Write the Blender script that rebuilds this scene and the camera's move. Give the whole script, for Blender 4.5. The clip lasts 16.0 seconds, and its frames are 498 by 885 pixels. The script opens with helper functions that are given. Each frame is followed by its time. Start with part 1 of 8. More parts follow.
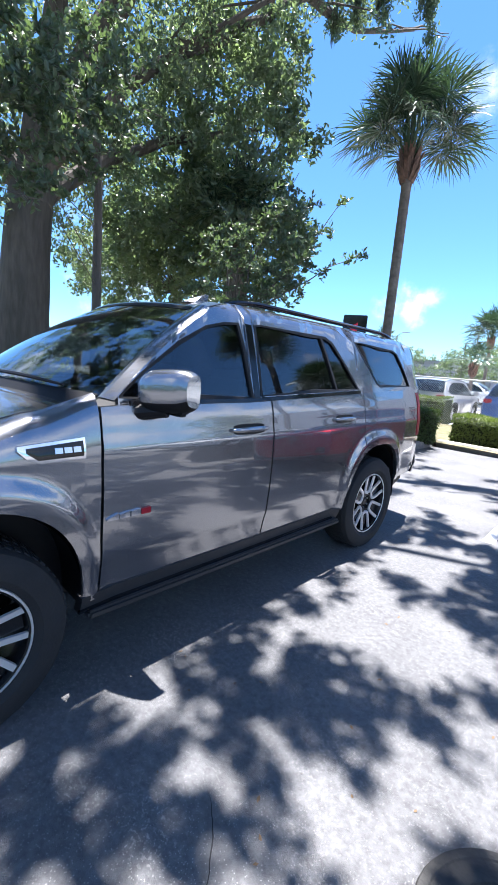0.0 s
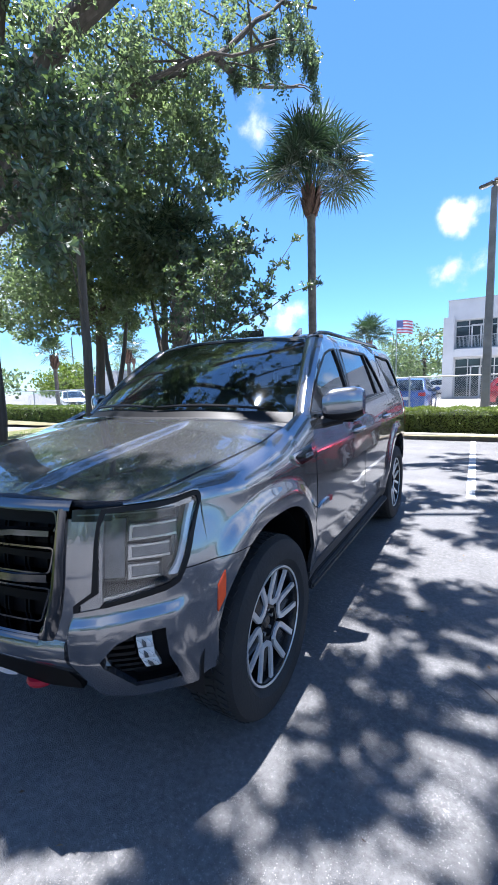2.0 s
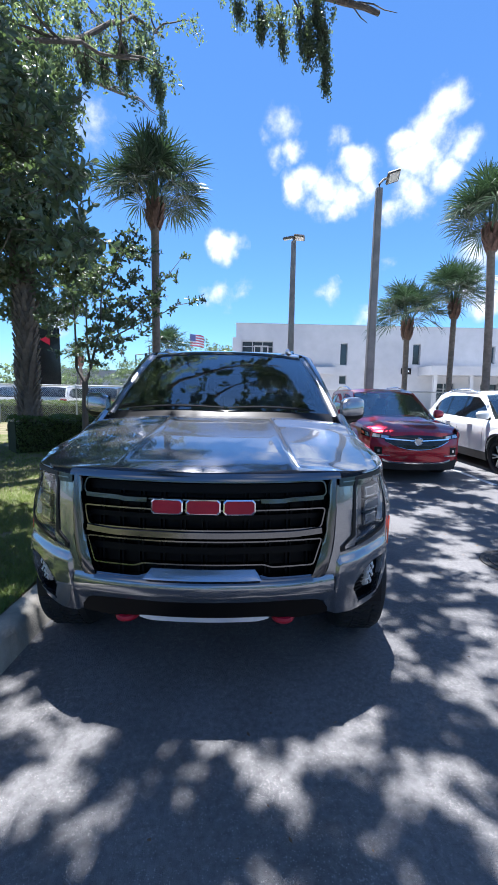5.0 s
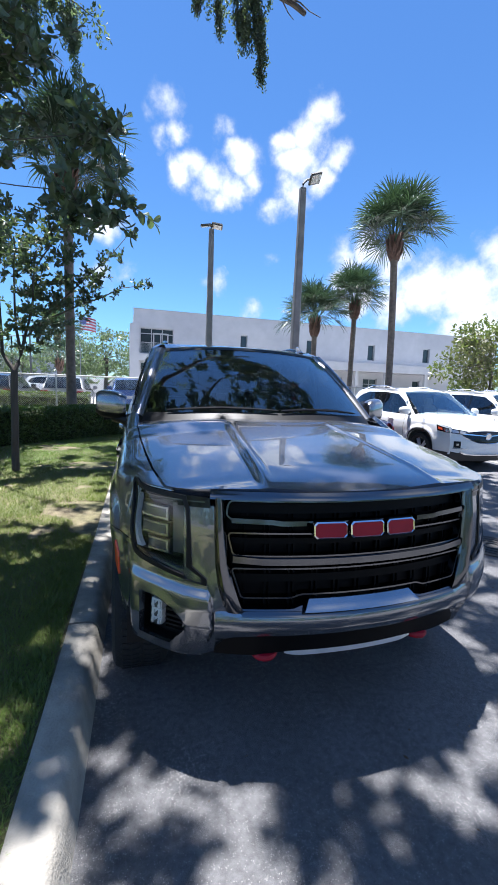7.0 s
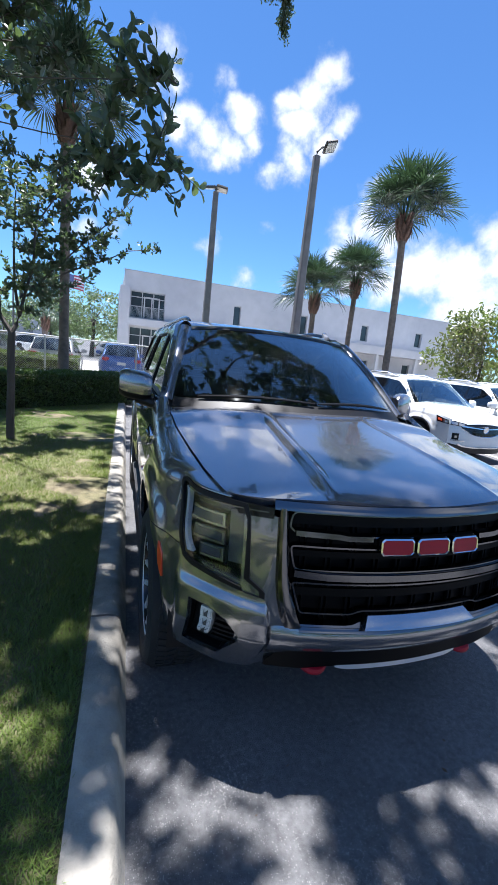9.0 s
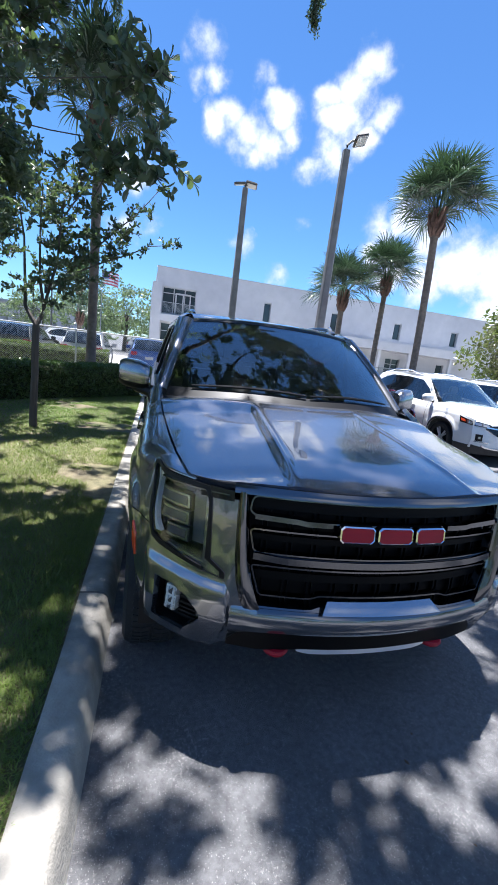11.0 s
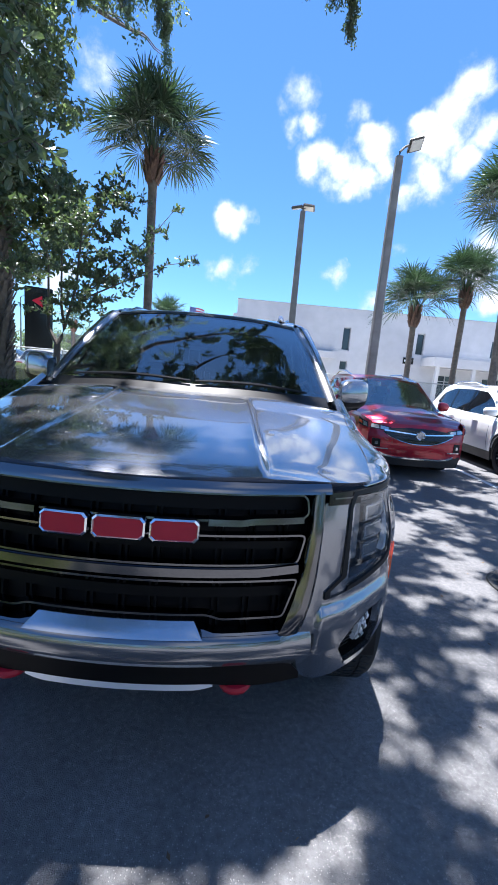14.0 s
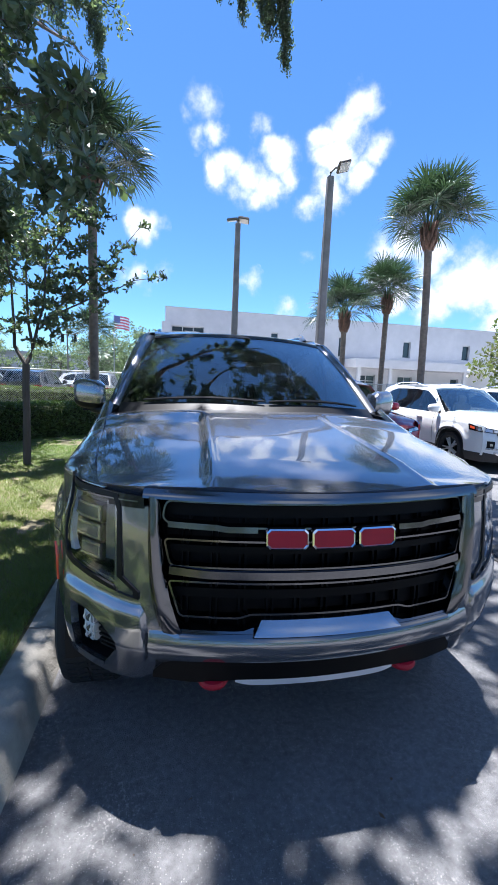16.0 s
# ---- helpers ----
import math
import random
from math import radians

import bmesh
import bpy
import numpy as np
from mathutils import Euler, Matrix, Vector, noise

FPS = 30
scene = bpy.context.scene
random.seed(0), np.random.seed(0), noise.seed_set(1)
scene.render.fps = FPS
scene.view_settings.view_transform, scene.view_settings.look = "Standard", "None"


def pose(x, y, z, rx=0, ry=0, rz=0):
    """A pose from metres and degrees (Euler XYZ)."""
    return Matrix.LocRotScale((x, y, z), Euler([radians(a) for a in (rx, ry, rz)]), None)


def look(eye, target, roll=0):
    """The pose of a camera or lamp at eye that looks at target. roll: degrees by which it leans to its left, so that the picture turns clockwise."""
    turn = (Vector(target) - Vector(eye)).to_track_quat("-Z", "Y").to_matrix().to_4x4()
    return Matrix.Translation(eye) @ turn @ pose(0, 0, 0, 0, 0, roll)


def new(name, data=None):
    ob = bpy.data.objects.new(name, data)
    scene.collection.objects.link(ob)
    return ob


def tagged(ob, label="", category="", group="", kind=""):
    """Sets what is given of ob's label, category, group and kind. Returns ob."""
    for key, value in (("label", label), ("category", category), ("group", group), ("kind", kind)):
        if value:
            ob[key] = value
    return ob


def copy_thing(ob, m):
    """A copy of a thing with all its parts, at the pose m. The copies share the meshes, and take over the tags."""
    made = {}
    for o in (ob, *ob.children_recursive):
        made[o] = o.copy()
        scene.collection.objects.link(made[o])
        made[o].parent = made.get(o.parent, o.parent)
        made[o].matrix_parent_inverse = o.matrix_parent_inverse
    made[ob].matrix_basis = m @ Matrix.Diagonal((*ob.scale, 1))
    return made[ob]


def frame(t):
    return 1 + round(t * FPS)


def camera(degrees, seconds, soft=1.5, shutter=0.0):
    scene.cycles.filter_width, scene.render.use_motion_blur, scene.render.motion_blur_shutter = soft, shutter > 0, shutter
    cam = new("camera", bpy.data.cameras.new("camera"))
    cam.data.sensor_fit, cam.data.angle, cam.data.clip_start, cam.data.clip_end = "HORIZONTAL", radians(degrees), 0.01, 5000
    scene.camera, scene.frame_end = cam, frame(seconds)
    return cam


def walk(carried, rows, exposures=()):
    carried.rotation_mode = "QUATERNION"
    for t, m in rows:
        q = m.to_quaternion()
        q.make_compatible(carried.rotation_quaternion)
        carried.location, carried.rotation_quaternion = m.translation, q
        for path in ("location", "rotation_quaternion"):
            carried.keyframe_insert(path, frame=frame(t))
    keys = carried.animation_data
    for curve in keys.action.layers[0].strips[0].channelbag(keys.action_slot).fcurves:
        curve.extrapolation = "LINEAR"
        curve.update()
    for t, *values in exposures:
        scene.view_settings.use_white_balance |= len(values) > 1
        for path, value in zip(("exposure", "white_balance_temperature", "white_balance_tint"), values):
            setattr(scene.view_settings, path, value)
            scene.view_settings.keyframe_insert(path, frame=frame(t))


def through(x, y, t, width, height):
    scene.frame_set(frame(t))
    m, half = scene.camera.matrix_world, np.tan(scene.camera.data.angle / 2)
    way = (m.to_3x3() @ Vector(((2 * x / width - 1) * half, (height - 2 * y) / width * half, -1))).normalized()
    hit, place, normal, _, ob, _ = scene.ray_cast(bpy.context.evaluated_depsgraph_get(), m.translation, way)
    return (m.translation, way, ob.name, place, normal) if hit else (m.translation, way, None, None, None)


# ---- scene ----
cam = camera(62.6, 16.0, 1.25)
METRES, EYE, TURN = 8.304, 1.52, 43.0
LEVEL = pose(0, 0, 0, -1.4, 0.43, 0)
ROWS = [
    (0.0, 0.0, 0.0, 0.0, 0.98, -9.85, -5.64),
    (0.5, -0.0462, -0.0099, -0.0024, -4.04, -8.51, -3.89),
    (1.0, -0.0905, -0.029, -0.0042, -8.39, -8.07, -4.1),
    (1.5, -0.1336, -0.0504, -0.0026, -12.16, -7.45, -3.46),
    (2.0, -0.1839, -0.0479, -0.0066, -14.22, -6.81, 0.82),
    (2.5, -0.2303, -0.0529, -0.0067, -18.26, -6.46, -1.93),
    (3.0, -0.2691, -0.0582, -0.0052, -25.5, -6.95, -3.39),
    (3.5, -0.3043, -0.0395, -0.01, -32.15, -6.71, -1.01),
    (4.0, -0.339, -0.0247, -0.0103, -36.02, -6.54, -1.48),
    (4.5, -0.3788, -0.0219, -0.0087, -40.27, -6.48, -2.28),
    (5.0, -0.4098, -0.003, -0.01, -44.25, -5.69, -1.44),
    (7.5, -0.4886, 0.1444, -0.0, -61.94, -7.37, -2.95),
    (8.0, -0.5016, 0.1626, 0.0043, -63.07, -8.83, -3.69),
    (8.5, -0.5047, 0.1717, 0.0066, -63.16, -9.97, -5.08),
    (9.0, -0.4807, 0.1615, 0.0061, -61.48, -10.29, -6.08),
    (11.5, -0.4593, 0.1198, 0.004, -53.77, -11.35, -7.62),
    (12.0, -0.4219, 0.1127, -0.0039, -48.15, -8.71, -7.46),
    (12.5, -0.4095, 0.0829, -0.0083, -42.92, -9.08, -6.25),
    (13.0, -0.3941, 0.0595, -0.0075, -40.99, -9.24, -5.29),
    (13.5, -0.365, 0.0494, -0.009, -41.54, -8.1, -5.35),
    (14.0, -0.3445, 0.04, -0.0126, -44.47, -8.48, -5.4),
    (14.5, -0.3672, 0.0307, -0.0111, -46.06, -8.9, -4.96),
    (15.0, -0.3924, 0.0405, -0.0091, -47.71, -8.14, -4.27),
    (15.5, -0.4125, 0.0748, -0.0125, -50.82, -7.22, -3.36),
    (16.0, -0.4295, 0.1036, -0.0094, -55.02, -7.02, -2.55),
]
walk(cam, [(t, LEVEL @ pose(0, 0, EYE, 0, 0, TURN) @ pose(METRES * x, METRES * y, METRES * z, 90 + pitch, roll, yaw)) for t, x, y, z, yaw, pitch, roll in ROWS], [(0.0, 2.34, 6130, 13), (1.0, 2.28, 6000, 13), (2.5, 2.1, 5990, 13), (5.0, 1.88, 6010, 13), (7.5, 1.68, 6010, 13), (9.0, 1.68, 6010, 13), (11.5, 1.8, 6010, 13), (12.5, 2.0, 6040, 13), (13.5, 2.06, 6040, 13), (14.5, 1.98, 6000, 13), (16.0, 1.91, 5960, 13)])

# ---- world and sun ----
SUN_FROM = Vector((-0.05, 0.125, 1.0)).normalized()
world = bpy.data.worlds.new("sky")
scene.world = world
world.use_nodes = True
wn, wl = world.node_tree.nodes, world.node_tree.links
wn.clear()
sky = wn.new("ShaderNodeTexSky")
sky.sky_type = "NISHITA"
sky.sun_disc = False
sky.sun_elevation = math.asin(SUN_FROM.z)
sky.sun_rotation = math.atan2(SUN_FROM.x, SUN_FROM.y)
sky.air_density, sky.dust_density, sky.ozone_density = 1.0, 0.15, 2.5
coord = wn.new("ShaderNodeTexCoord")


def wmath(op, a, b=None, c=None):
    n = wn.new("ShaderNodeMath")
    n.operation = op
    for i, v in enumerate((a, b, c)):
        if v is None:
            continue
        if isinstance(v, (int, float)):
            n.inputs[i].default_value = v
        else:
            wl.new(v, n.inputs[i])
    return n.outputs[0]


def sky_dir(px_yaw, elev):
    """A direction from a bearing (degrees, 0 along y, positive towards x) and an elevation."""
    a, e = radians(px_yaw), radians(elev)
    return (math.sin(a) * math.cos(e), math.cos(a) * math.cos(e), math.sin(e))


puff = wn.new("ShaderNodeTexNoise")
puff.inputs["Scale"].default_value = 17.0
puff.inputs["Detail"].default_value = 10.0
puff.inputs["Roughness"].default_value = 0.6
wl.new(coord.outputs["Generated"], puff.inputs["Vector"])
# cumulus clouds: bearing, elevation, radius in degrees, weight
CUMULUS = [(4.5, 31.0, 1.8, 0.6), (3.2, 30.2, 1.2, 0.5), (6.4, 28.3, 1.3, 0.6), (4.3, 27.8, 1.2, 0.6), (6.5, 24.4, 1.7, 0.85), (8.5, 25.4, 1.9, 0.95), (10.5, 24.0, 2.5, 1.0), (13.0, 23.6, 2.7, 1.0), (14.8, 26.2, 2.3, 1.0), (11.8, 22.3, 1.7, 0.9), (16.0, 24.6, 1.5, 0.85), (20.2, 28.0, 1.7, 0.9), (23.3, 28.7, 2.8, 1.0), (24.6, 30.9, 2.1, 1.0), (22.3, 25.9, 2.8, 1.0), (21.2, 23.4, 2.4, 0.95), (26.4, 27.0, 2.0, 0.9), (18.9, 21.4, 1.6, 0.65), (25.0, 25.0, 2.0, 0.85)]
SCATTERED = [(-3.2, 18.4, 1.9, 0.85), (-1.6, 18.2, 1.7, 0.8), (-3.0, 12.8, 1.9, 0.6), (0.0, 13.3, 1.7, 0.6), (-5.0, 12.4, 1.5, 0.5), (11.5, 12.4, 1.9, 0.6), (-19.0, 29.5, 2.5, 0.5), (-27.0, 29.5, 2.5, 0.55), (11.0, 29.0, 1.4, 0.45), (12.6, 29.1, 1.2, 0.45), (-23.6, 9.0, 3.0, 0.7), (-26.0, 8.9, 2.2, 0.6), (32.0, 20.5, 1.6, 0.75), (28.2, 16.4, 2.1, 0.8), (31.3, 17.2, 2.3, 0.9), (34.0, 15.5, 2.6, 0.9), (38.9, 12.4, 4.0, 1.0)]
BANK = [(43.0, 12.0, 4.0, 1.0), (47.0, 14.0, 4.0, 1.0), (45.0, 9.0, 5.0, 1.0), (51.0, 12.0, 5.0, 1.0), (35.0, 10.0, 3.0, 0.85), (27.6, 13.2, 1.9, 0.7), (30.0, 11.0, 2.1, 0.75), (37.4, 22.8, 1.3, 0.4), (19.1, 16.6, 1.1, 0.45), (10.7, 13.0, 1.2, 0.45), (16.8, 10.0, 1.6, 0.55), (62, 14, 9, 0.9), (80, 20, 12, 0.8), (120, 30, 14, 0.8), (170, 25, 13, 0.8), (215, 35, 12, 0.8), (260, 30, 12, 0.6), (150, 55, 12, 0.6), (-60, 12, 8, 0.5)]
warp = wn.new("ShaderNodeTexNoise")
warp.inputs["Scale"].default_value = 16.0
warp.inputs["Detail"].default_value = 7.0
wl.new(coord.outputs["Generated"], warp.inputs["Vector"])
shift = wn.new("ShaderNodeVectorMath")
shift.operation = "MULTIPLY_ADD"
shift.inputs[1].default_value = (0.07, 0.07, 0.07)
shift.inputs[2].default_value = (-0.035, -0.035, -0.035)
wl.new(warp.outputs["Color"], shift.inputs[0])
bent = wn.new("ShaderNodeVectorMath")
bent.operation = "ADD"
wl.new(coord.outputs["Generated"], bent.inputs[0])
wl.new(shift.outputs[0], bent.inputs[1])
total = None
for bearing, elev, rad, weight in CUMULUS + SCATTERED + BANK:
    d = wn.new("ShaderNodeVectorMath")
    d.operation = "DISTANCE"
    wl.new(bent.outputs[0], d.inputs[0])
    d.inputs[1].default_value = sky_dir(bearing, elev)
    fall = wn.new("ShaderNodeMapRange")
    fall.interpolation_type = "SMOOTHSTEP"
    fall.inputs["From Min"].default_value = radians(rad) * 1.5
    fall.inputs["From Max"].default_value = 0.0
    fall.inputs["To Min"].default_value = 0.0
    fall.inputs["To Max"].default_value = weight
    wl.new(d.outputs["Value"], fall.inputs["Value"])
    total = fall.outputs[0] if total is None else wmath("MAXIMUM", total, fall.outputs[0])
dense = wmath("MULTIPLY_ADD", puff.outputs["Fac"], 1.7, -0.8)
cover = wn.new("ShaderNodeMapRange")
cover.interpolation_type = "SMOOTHSTEP"
cover.inputs["From Min"].default_value = 0.13
cover.inputs["From Max"].default_value = 1.0
wl.new(wmath("ADD", total, wmath("MULTIPLY", dense, wmath("GREATER_THAN", total, 0.02))), cover.inputs["Value"])
mixc = wn.new("ShaderNodeMix")
mixc.data_type = "RGBA"
tint = wn.new("ShaderNodeMix")
tint.data_type, tint.blend_type = "RGBA", "MULTIPLY"
tint.inputs[0].default_value = 1.0
tint.inputs[7].default_value = (0.62, 0.93, 1.2, 1)
wl.new(sky.outputs[0], tint.inputs[6])
wl.new(cover.outputs[0], mixc.inputs[0])
wl.new(tint.outputs[2], mixc.inputs[6])
tone = wn.new("ShaderNodeMix")
tone.data_type = "RGBA"
tone.inputs[6].default_value = (4.4, 4.9, 5.5, 1)
tone.inputs[7].default_value = (7.4, 7.7, 8.0, 1)
wl.new(cover.outputs[0], tone.inputs[0])
wl.new(tone.outputs[2], mixc.inputs[7])
bg = wn.new("ShaderNodeBackground")
bg.inputs["Strength"].default_value = 0.05
wl.new(mixc.outputs[2], bg.inputs["Color"])
wout = wn.new("ShaderNodeOutputWorld")
wl.new(bg.outputs[0], wout.inputs["Surface"])

sun = new("sun", bpy.data.lights.new("sun", "SUN"))
sun.data.energy = 5.0
sun.data.angle = radians(0.53)
sun.data.color = (1.0, 0.96, 0.9)
sun.matrix_world = look((0, 0, 60), Vector((0, 0, 60)) - SUN_FROM)

# ---- materials ----
MATS = {}


def material(name, color, rough=0.6, metal=0.0, vary=0.15, scale=8.0, bump=0.0, bump_scale=60.0, second=None, coat=0.0, spec=0.5, island=0.0, stain=0.0):
    """Principled surface with variation at two scales; second: a colour that patches drift towards."""
    if name in MATS:
        return MATS[name]
    m = bpy.data.materials.new(name)
    m.use_nodes = True
    nt = m.node_tree
    n, l = nt.nodes, nt.links
    p = n["Principled BSDF"]
    p.inputs["Roughness"].default_value = rough
    p.inputs["Metallic"].default_value = metal
    p.inputs["Specular IOR Level"].default_value = spec
    p.inputs["Coat Weight"].default_value = coat
    p.inputs["Coat Roughness"].default_value = 0.03
    tc = n.new("ShaderNodeTexCoord")
    big = n.new("ShaderNodeTexNoise")
    big.inputs["Scale"].default_value = scale * 0.18
    big.inputs["Detail"].default_value = 4
    fine = n.new("ShaderNodeTexNoise")
    fine.inputs["Scale"].default_value = scale
    fine.inputs["Detail"].default_value = 6
    for t in (big, fine):
        l.new(tc.outputs["Object"], t.inputs["Vector"])
    mix = n.new("ShaderNodeMix")
    mix.data_type = "RGBA"
    c2 = second or tuple(c * (1 - vary) for c in color)
    mix.inputs[6].default_value = (*color, 1)
    mix.inputs[7].default_value = (*c2, 1)
    ramp = n.new("ShaderNodeMapRange")
    ramp.inputs["From Min"].default_value, ramp.inputs["From Max"].default_value = 0.35, 0.65
    l.new(big.outputs["Fac"], ramp.inputs["Value"])
    l.new(ramp.outputs[0], mix.inputs[0])
    bright = n.new("ShaderNodeMapRange")
    bright.inputs["To Min"].default_value, bright.inputs["To Max"].default_value = 1 - vary, 1 + vary
    bright.inputs["From Min"].default_value, bright.inputs["From Max"].default_value = 0.25, 0.75
    l.new(fine.outputs["Fac"], bright.inputs["Value"])
    hsv = n.new("ShaderNodeHueSaturation")
    l.new(mix.outputs[2], hsv.inputs["Color"])
    value = bright.outputs[0]
    if island:
        info = n.new("ShaderNodeNewGeometry")
        r = n.new("ShaderNodeMapRange")
        r.inputs["To Min"].default_value, r.inputs["To Max"].default_value = 1 - island, 1 + island
        l.new(info.outputs["Random Per Island"], r.inputs["Value"])
        mul = n.new("ShaderNodeMath")
        mul.operation = "MULTIPLY"
        l.new(value, mul.inputs[0])
        l.new(r.outputs[0], mul.inputs[1])
        value = mul.outputs[0]
    l.new(value, hsv.inputs["Value"])
    l.new(hsv.outputs[0], p.inputs["Base Color"])
    if bump:
        grain = n.new("ShaderNodeTexNoise")
        grain.inputs["Scale"].default_value = bump_scale
        grain.inputs["Detail"].default_value = 5
        l.new(tc.outputs["Object"], grain.inputs["Vector"])
        b = n.new("ShaderNodeBump")
        b.inputs["Strength"].default_value = bump
        b.inputs["Distance"].default_value = 0.02
        l.new(grain.outputs["Fac"], b.inputs["Height"])
        l.new(b.outputs[0], p.inputs["Normal"])
    MATS[name] = m
    return m


def glass(name, tint, rough=0.02, base=0.06, most=1.0):
    """Tinted pane: transmits by its tint and mirrors more towards grazing angles."""
    if name in MATS:
        return MATS[name]
    m = bpy.data.materials.new(name)
    m.use_nodes = True
    n, l = m.node_tree.nodes, m.node_tree.links
    n.clear()
    out = n.new("ShaderNodeOutputMaterial")
    tr = n.new("ShaderNodeBsdfTransparent")
    tr.inputs[0].default_value = (*tint, 1)
    gl = n.new("ShaderNodeBsdfGlossy")
    gl.inputs["Roughness"].default_value = rough
    gl.inputs["Color"].default_value = (0.95, 0.97, 1, 1)
    facing = n.new("ShaderNodeLayerWeight")
    facing.inputs["Blend"].default_value = 0.5
    power = n.new("ShaderNodeMath")
    power.operation = "POWER"
    power.inputs[1].default_value = 4.0
    l.new(facing.outputs["Facing"], power.inputs[0])
    gain = n.new("ShaderNodeMapRange")
    gain.inputs["To Min"].default_value = base
    gain.inputs["To Max"].default_value = most
    l.new(power.outputs[0], gain.inputs["Value"])
    mx = n.new("ShaderNodeMixShader")
    l.new(gain.outputs[0], mx.inputs[0])
    l.new(tr.outputs[0], mx.inputs[1])
    l.new(gl.outputs[0], mx.inputs[2])
    l.new(mx.outputs[0], out.inputs["Surface"])
    MATS[name] = m
    return m


def leaf_material(name, color, second, gloss=0.35, through=0.35):
    if name in MATS:
        return MATS[name]
    m = material(name, color, gloss, vary=0.25, scale=1.2, second=second, island=0.35)
    n, l = m.node_tree.nodes, m.node_tree.links
    p, out = n["Principled BSDF"], n["Material Output"]
    tl = n.new("ShaderNodeBsdfTranslucent")
    tl.inputs[0].default_value = (color[0] * 1.6, color[1] * 1.85, color[2] * 0.95, 1)
    mx = n.new("ShaderNodeMixShader")
    mx.inputs[0].default_value = through
    l.new(p.outputs[0], mx.inputs[1])
    l.new(tl.outputs[0], mx.inputs[2])
    l.new(mx.outputs[0], out.inputs["Surface"])
    return m


def asphalt_material():
    m = material("asphalt", (0.118, 0.117, 0.12), 0.7, vary=0.22, scale=2.2, second=(0.088, 0.089, 0.094), bump=0.6, bump_scale=230)
    n, l = m.node_tree.nodes, m.node_tree.links
    p = n["Principled BSDF"]
    tc = n.new("ShaderNodeTexCoord")
    # light aggregate specks
    vor = n.new("ShaderNodeTexVoronoi")
    vor.inputs["Scale"].default_value = 130
    l.new(tc.outputs["Object"], vor.inputs["Vector"])
    keep = n.new("ShaderNodeMath")
    keep.operation = "LESS_THAN"
    keep.inputs[1].default_value = 0.26
    l.new(vor.outputs["Distance"], keep.inputs[0])
    pick = n.new("ShaderNodeMath")
    pick.operation = "GREATER_THAN"
    pick.inputs[1].default_value = 0.62
    sep = n.new("ShaderNodeSeparateColor")
    l.new(vor.outputs["Color"], sep.inputs[0])
    l.new(sep.outputs[0], pick.inputs[0])
    both = n.new("ShaderNodeMath")
    both.operation = "MULTIPLY"
    l.new(keep.outputs[0], both.inputs[0])
    l.new(pick.outputs[0], both.inputs[1])
    mix = n.new("ShaderNodeMix")
    mix.data_type = "RGBA"
    old = p.inputs["Base Color"].links[0].from_socket
    l.new(both.outputs[0], mix.inputs[0])
    l.new(old, mix.inputs[6])
    mix.inputs[7].default_value = (0.25, 0.246, 0.24, 1)
    # worn patches where pale grit shows
    worn = n.new("ShaderNodeTexNoise")
    worn.inputs["Scale"].default_value = 2.6
    worn.inputs["Detail"].default_value = 7
    grit = n.new("ShaderNodeTexNoise")
    grit.inputs["Scale"].default_value = 75
    grit.inputs["Detail"].default_value = 3
    for t in (worn, grit):
        l.new(tc.outputs["Object"], t.inputs["Vector"])
    a = n.new("ShaderNodeMapRange")
    a.inputs["From Min"].default_value, a.inputs["From Max"].default_value = 0.52, 0.7
    l.new(worn.outputs["Fac"], a.inputs["Value"])
    b = n.new("ShaderNodeMapRange")
    b.inputs["From Min"].default_value, b.inputs["From Max"].default_value = 0.55, 0.66
    l.new(grit.outputs["Fac"], b.inputs["Value"])
    c = n.new("ShaderNodeMath")
    c.operation = "MULTIPLY"
    l.new(a.outputs[0], c.inputs[0])
    l.new(b.outputs[0], c.inputs[1])
    mix2 = n.new("ShaderNodeMix")
    mix2.data_type = "RGBA"
    l.new(c.outputs[0], mix2.inputs[0])
    l.new(mix.outputs[2], mix2.inputs[6])
    mix2.inputs[7].default_value = (0.24, 0.235, 0.225, 1)
    # coarse mottle of the worn surface
    mottle = n.new("ShaderNodeTexNoise")
    mottle.inputs["Scale"].default_value = 34
    mottle.inputs["Detail"].default_value = 5
    mottle.inputs["Roughness"].default_value = 0.65
    l.new(tc.outputs["Object"], mottle.inputs["Vector"])
    level = n.new("ShaderNodeMapRange")
    level.inputs["From Min"].default_value, level.inputs["From Max"].default_value = 0.3, 0.7
    level.inputs["To Min"].default_value, level.inputs["To Max"].default_value = 0.68, 1.36
    l.new(mottle.outputs["Fac"], level.inputs["Value"])
    tone = n.new("ShaderNodeHueSaturation")
    l.new(mix2.outputs[2], tone.inputs["Color"])
    l.new(level.outputs[0], tone.inputs["Value"])
    l.new(tone.outputs[0], p.inputs["Base Color"])
    return m


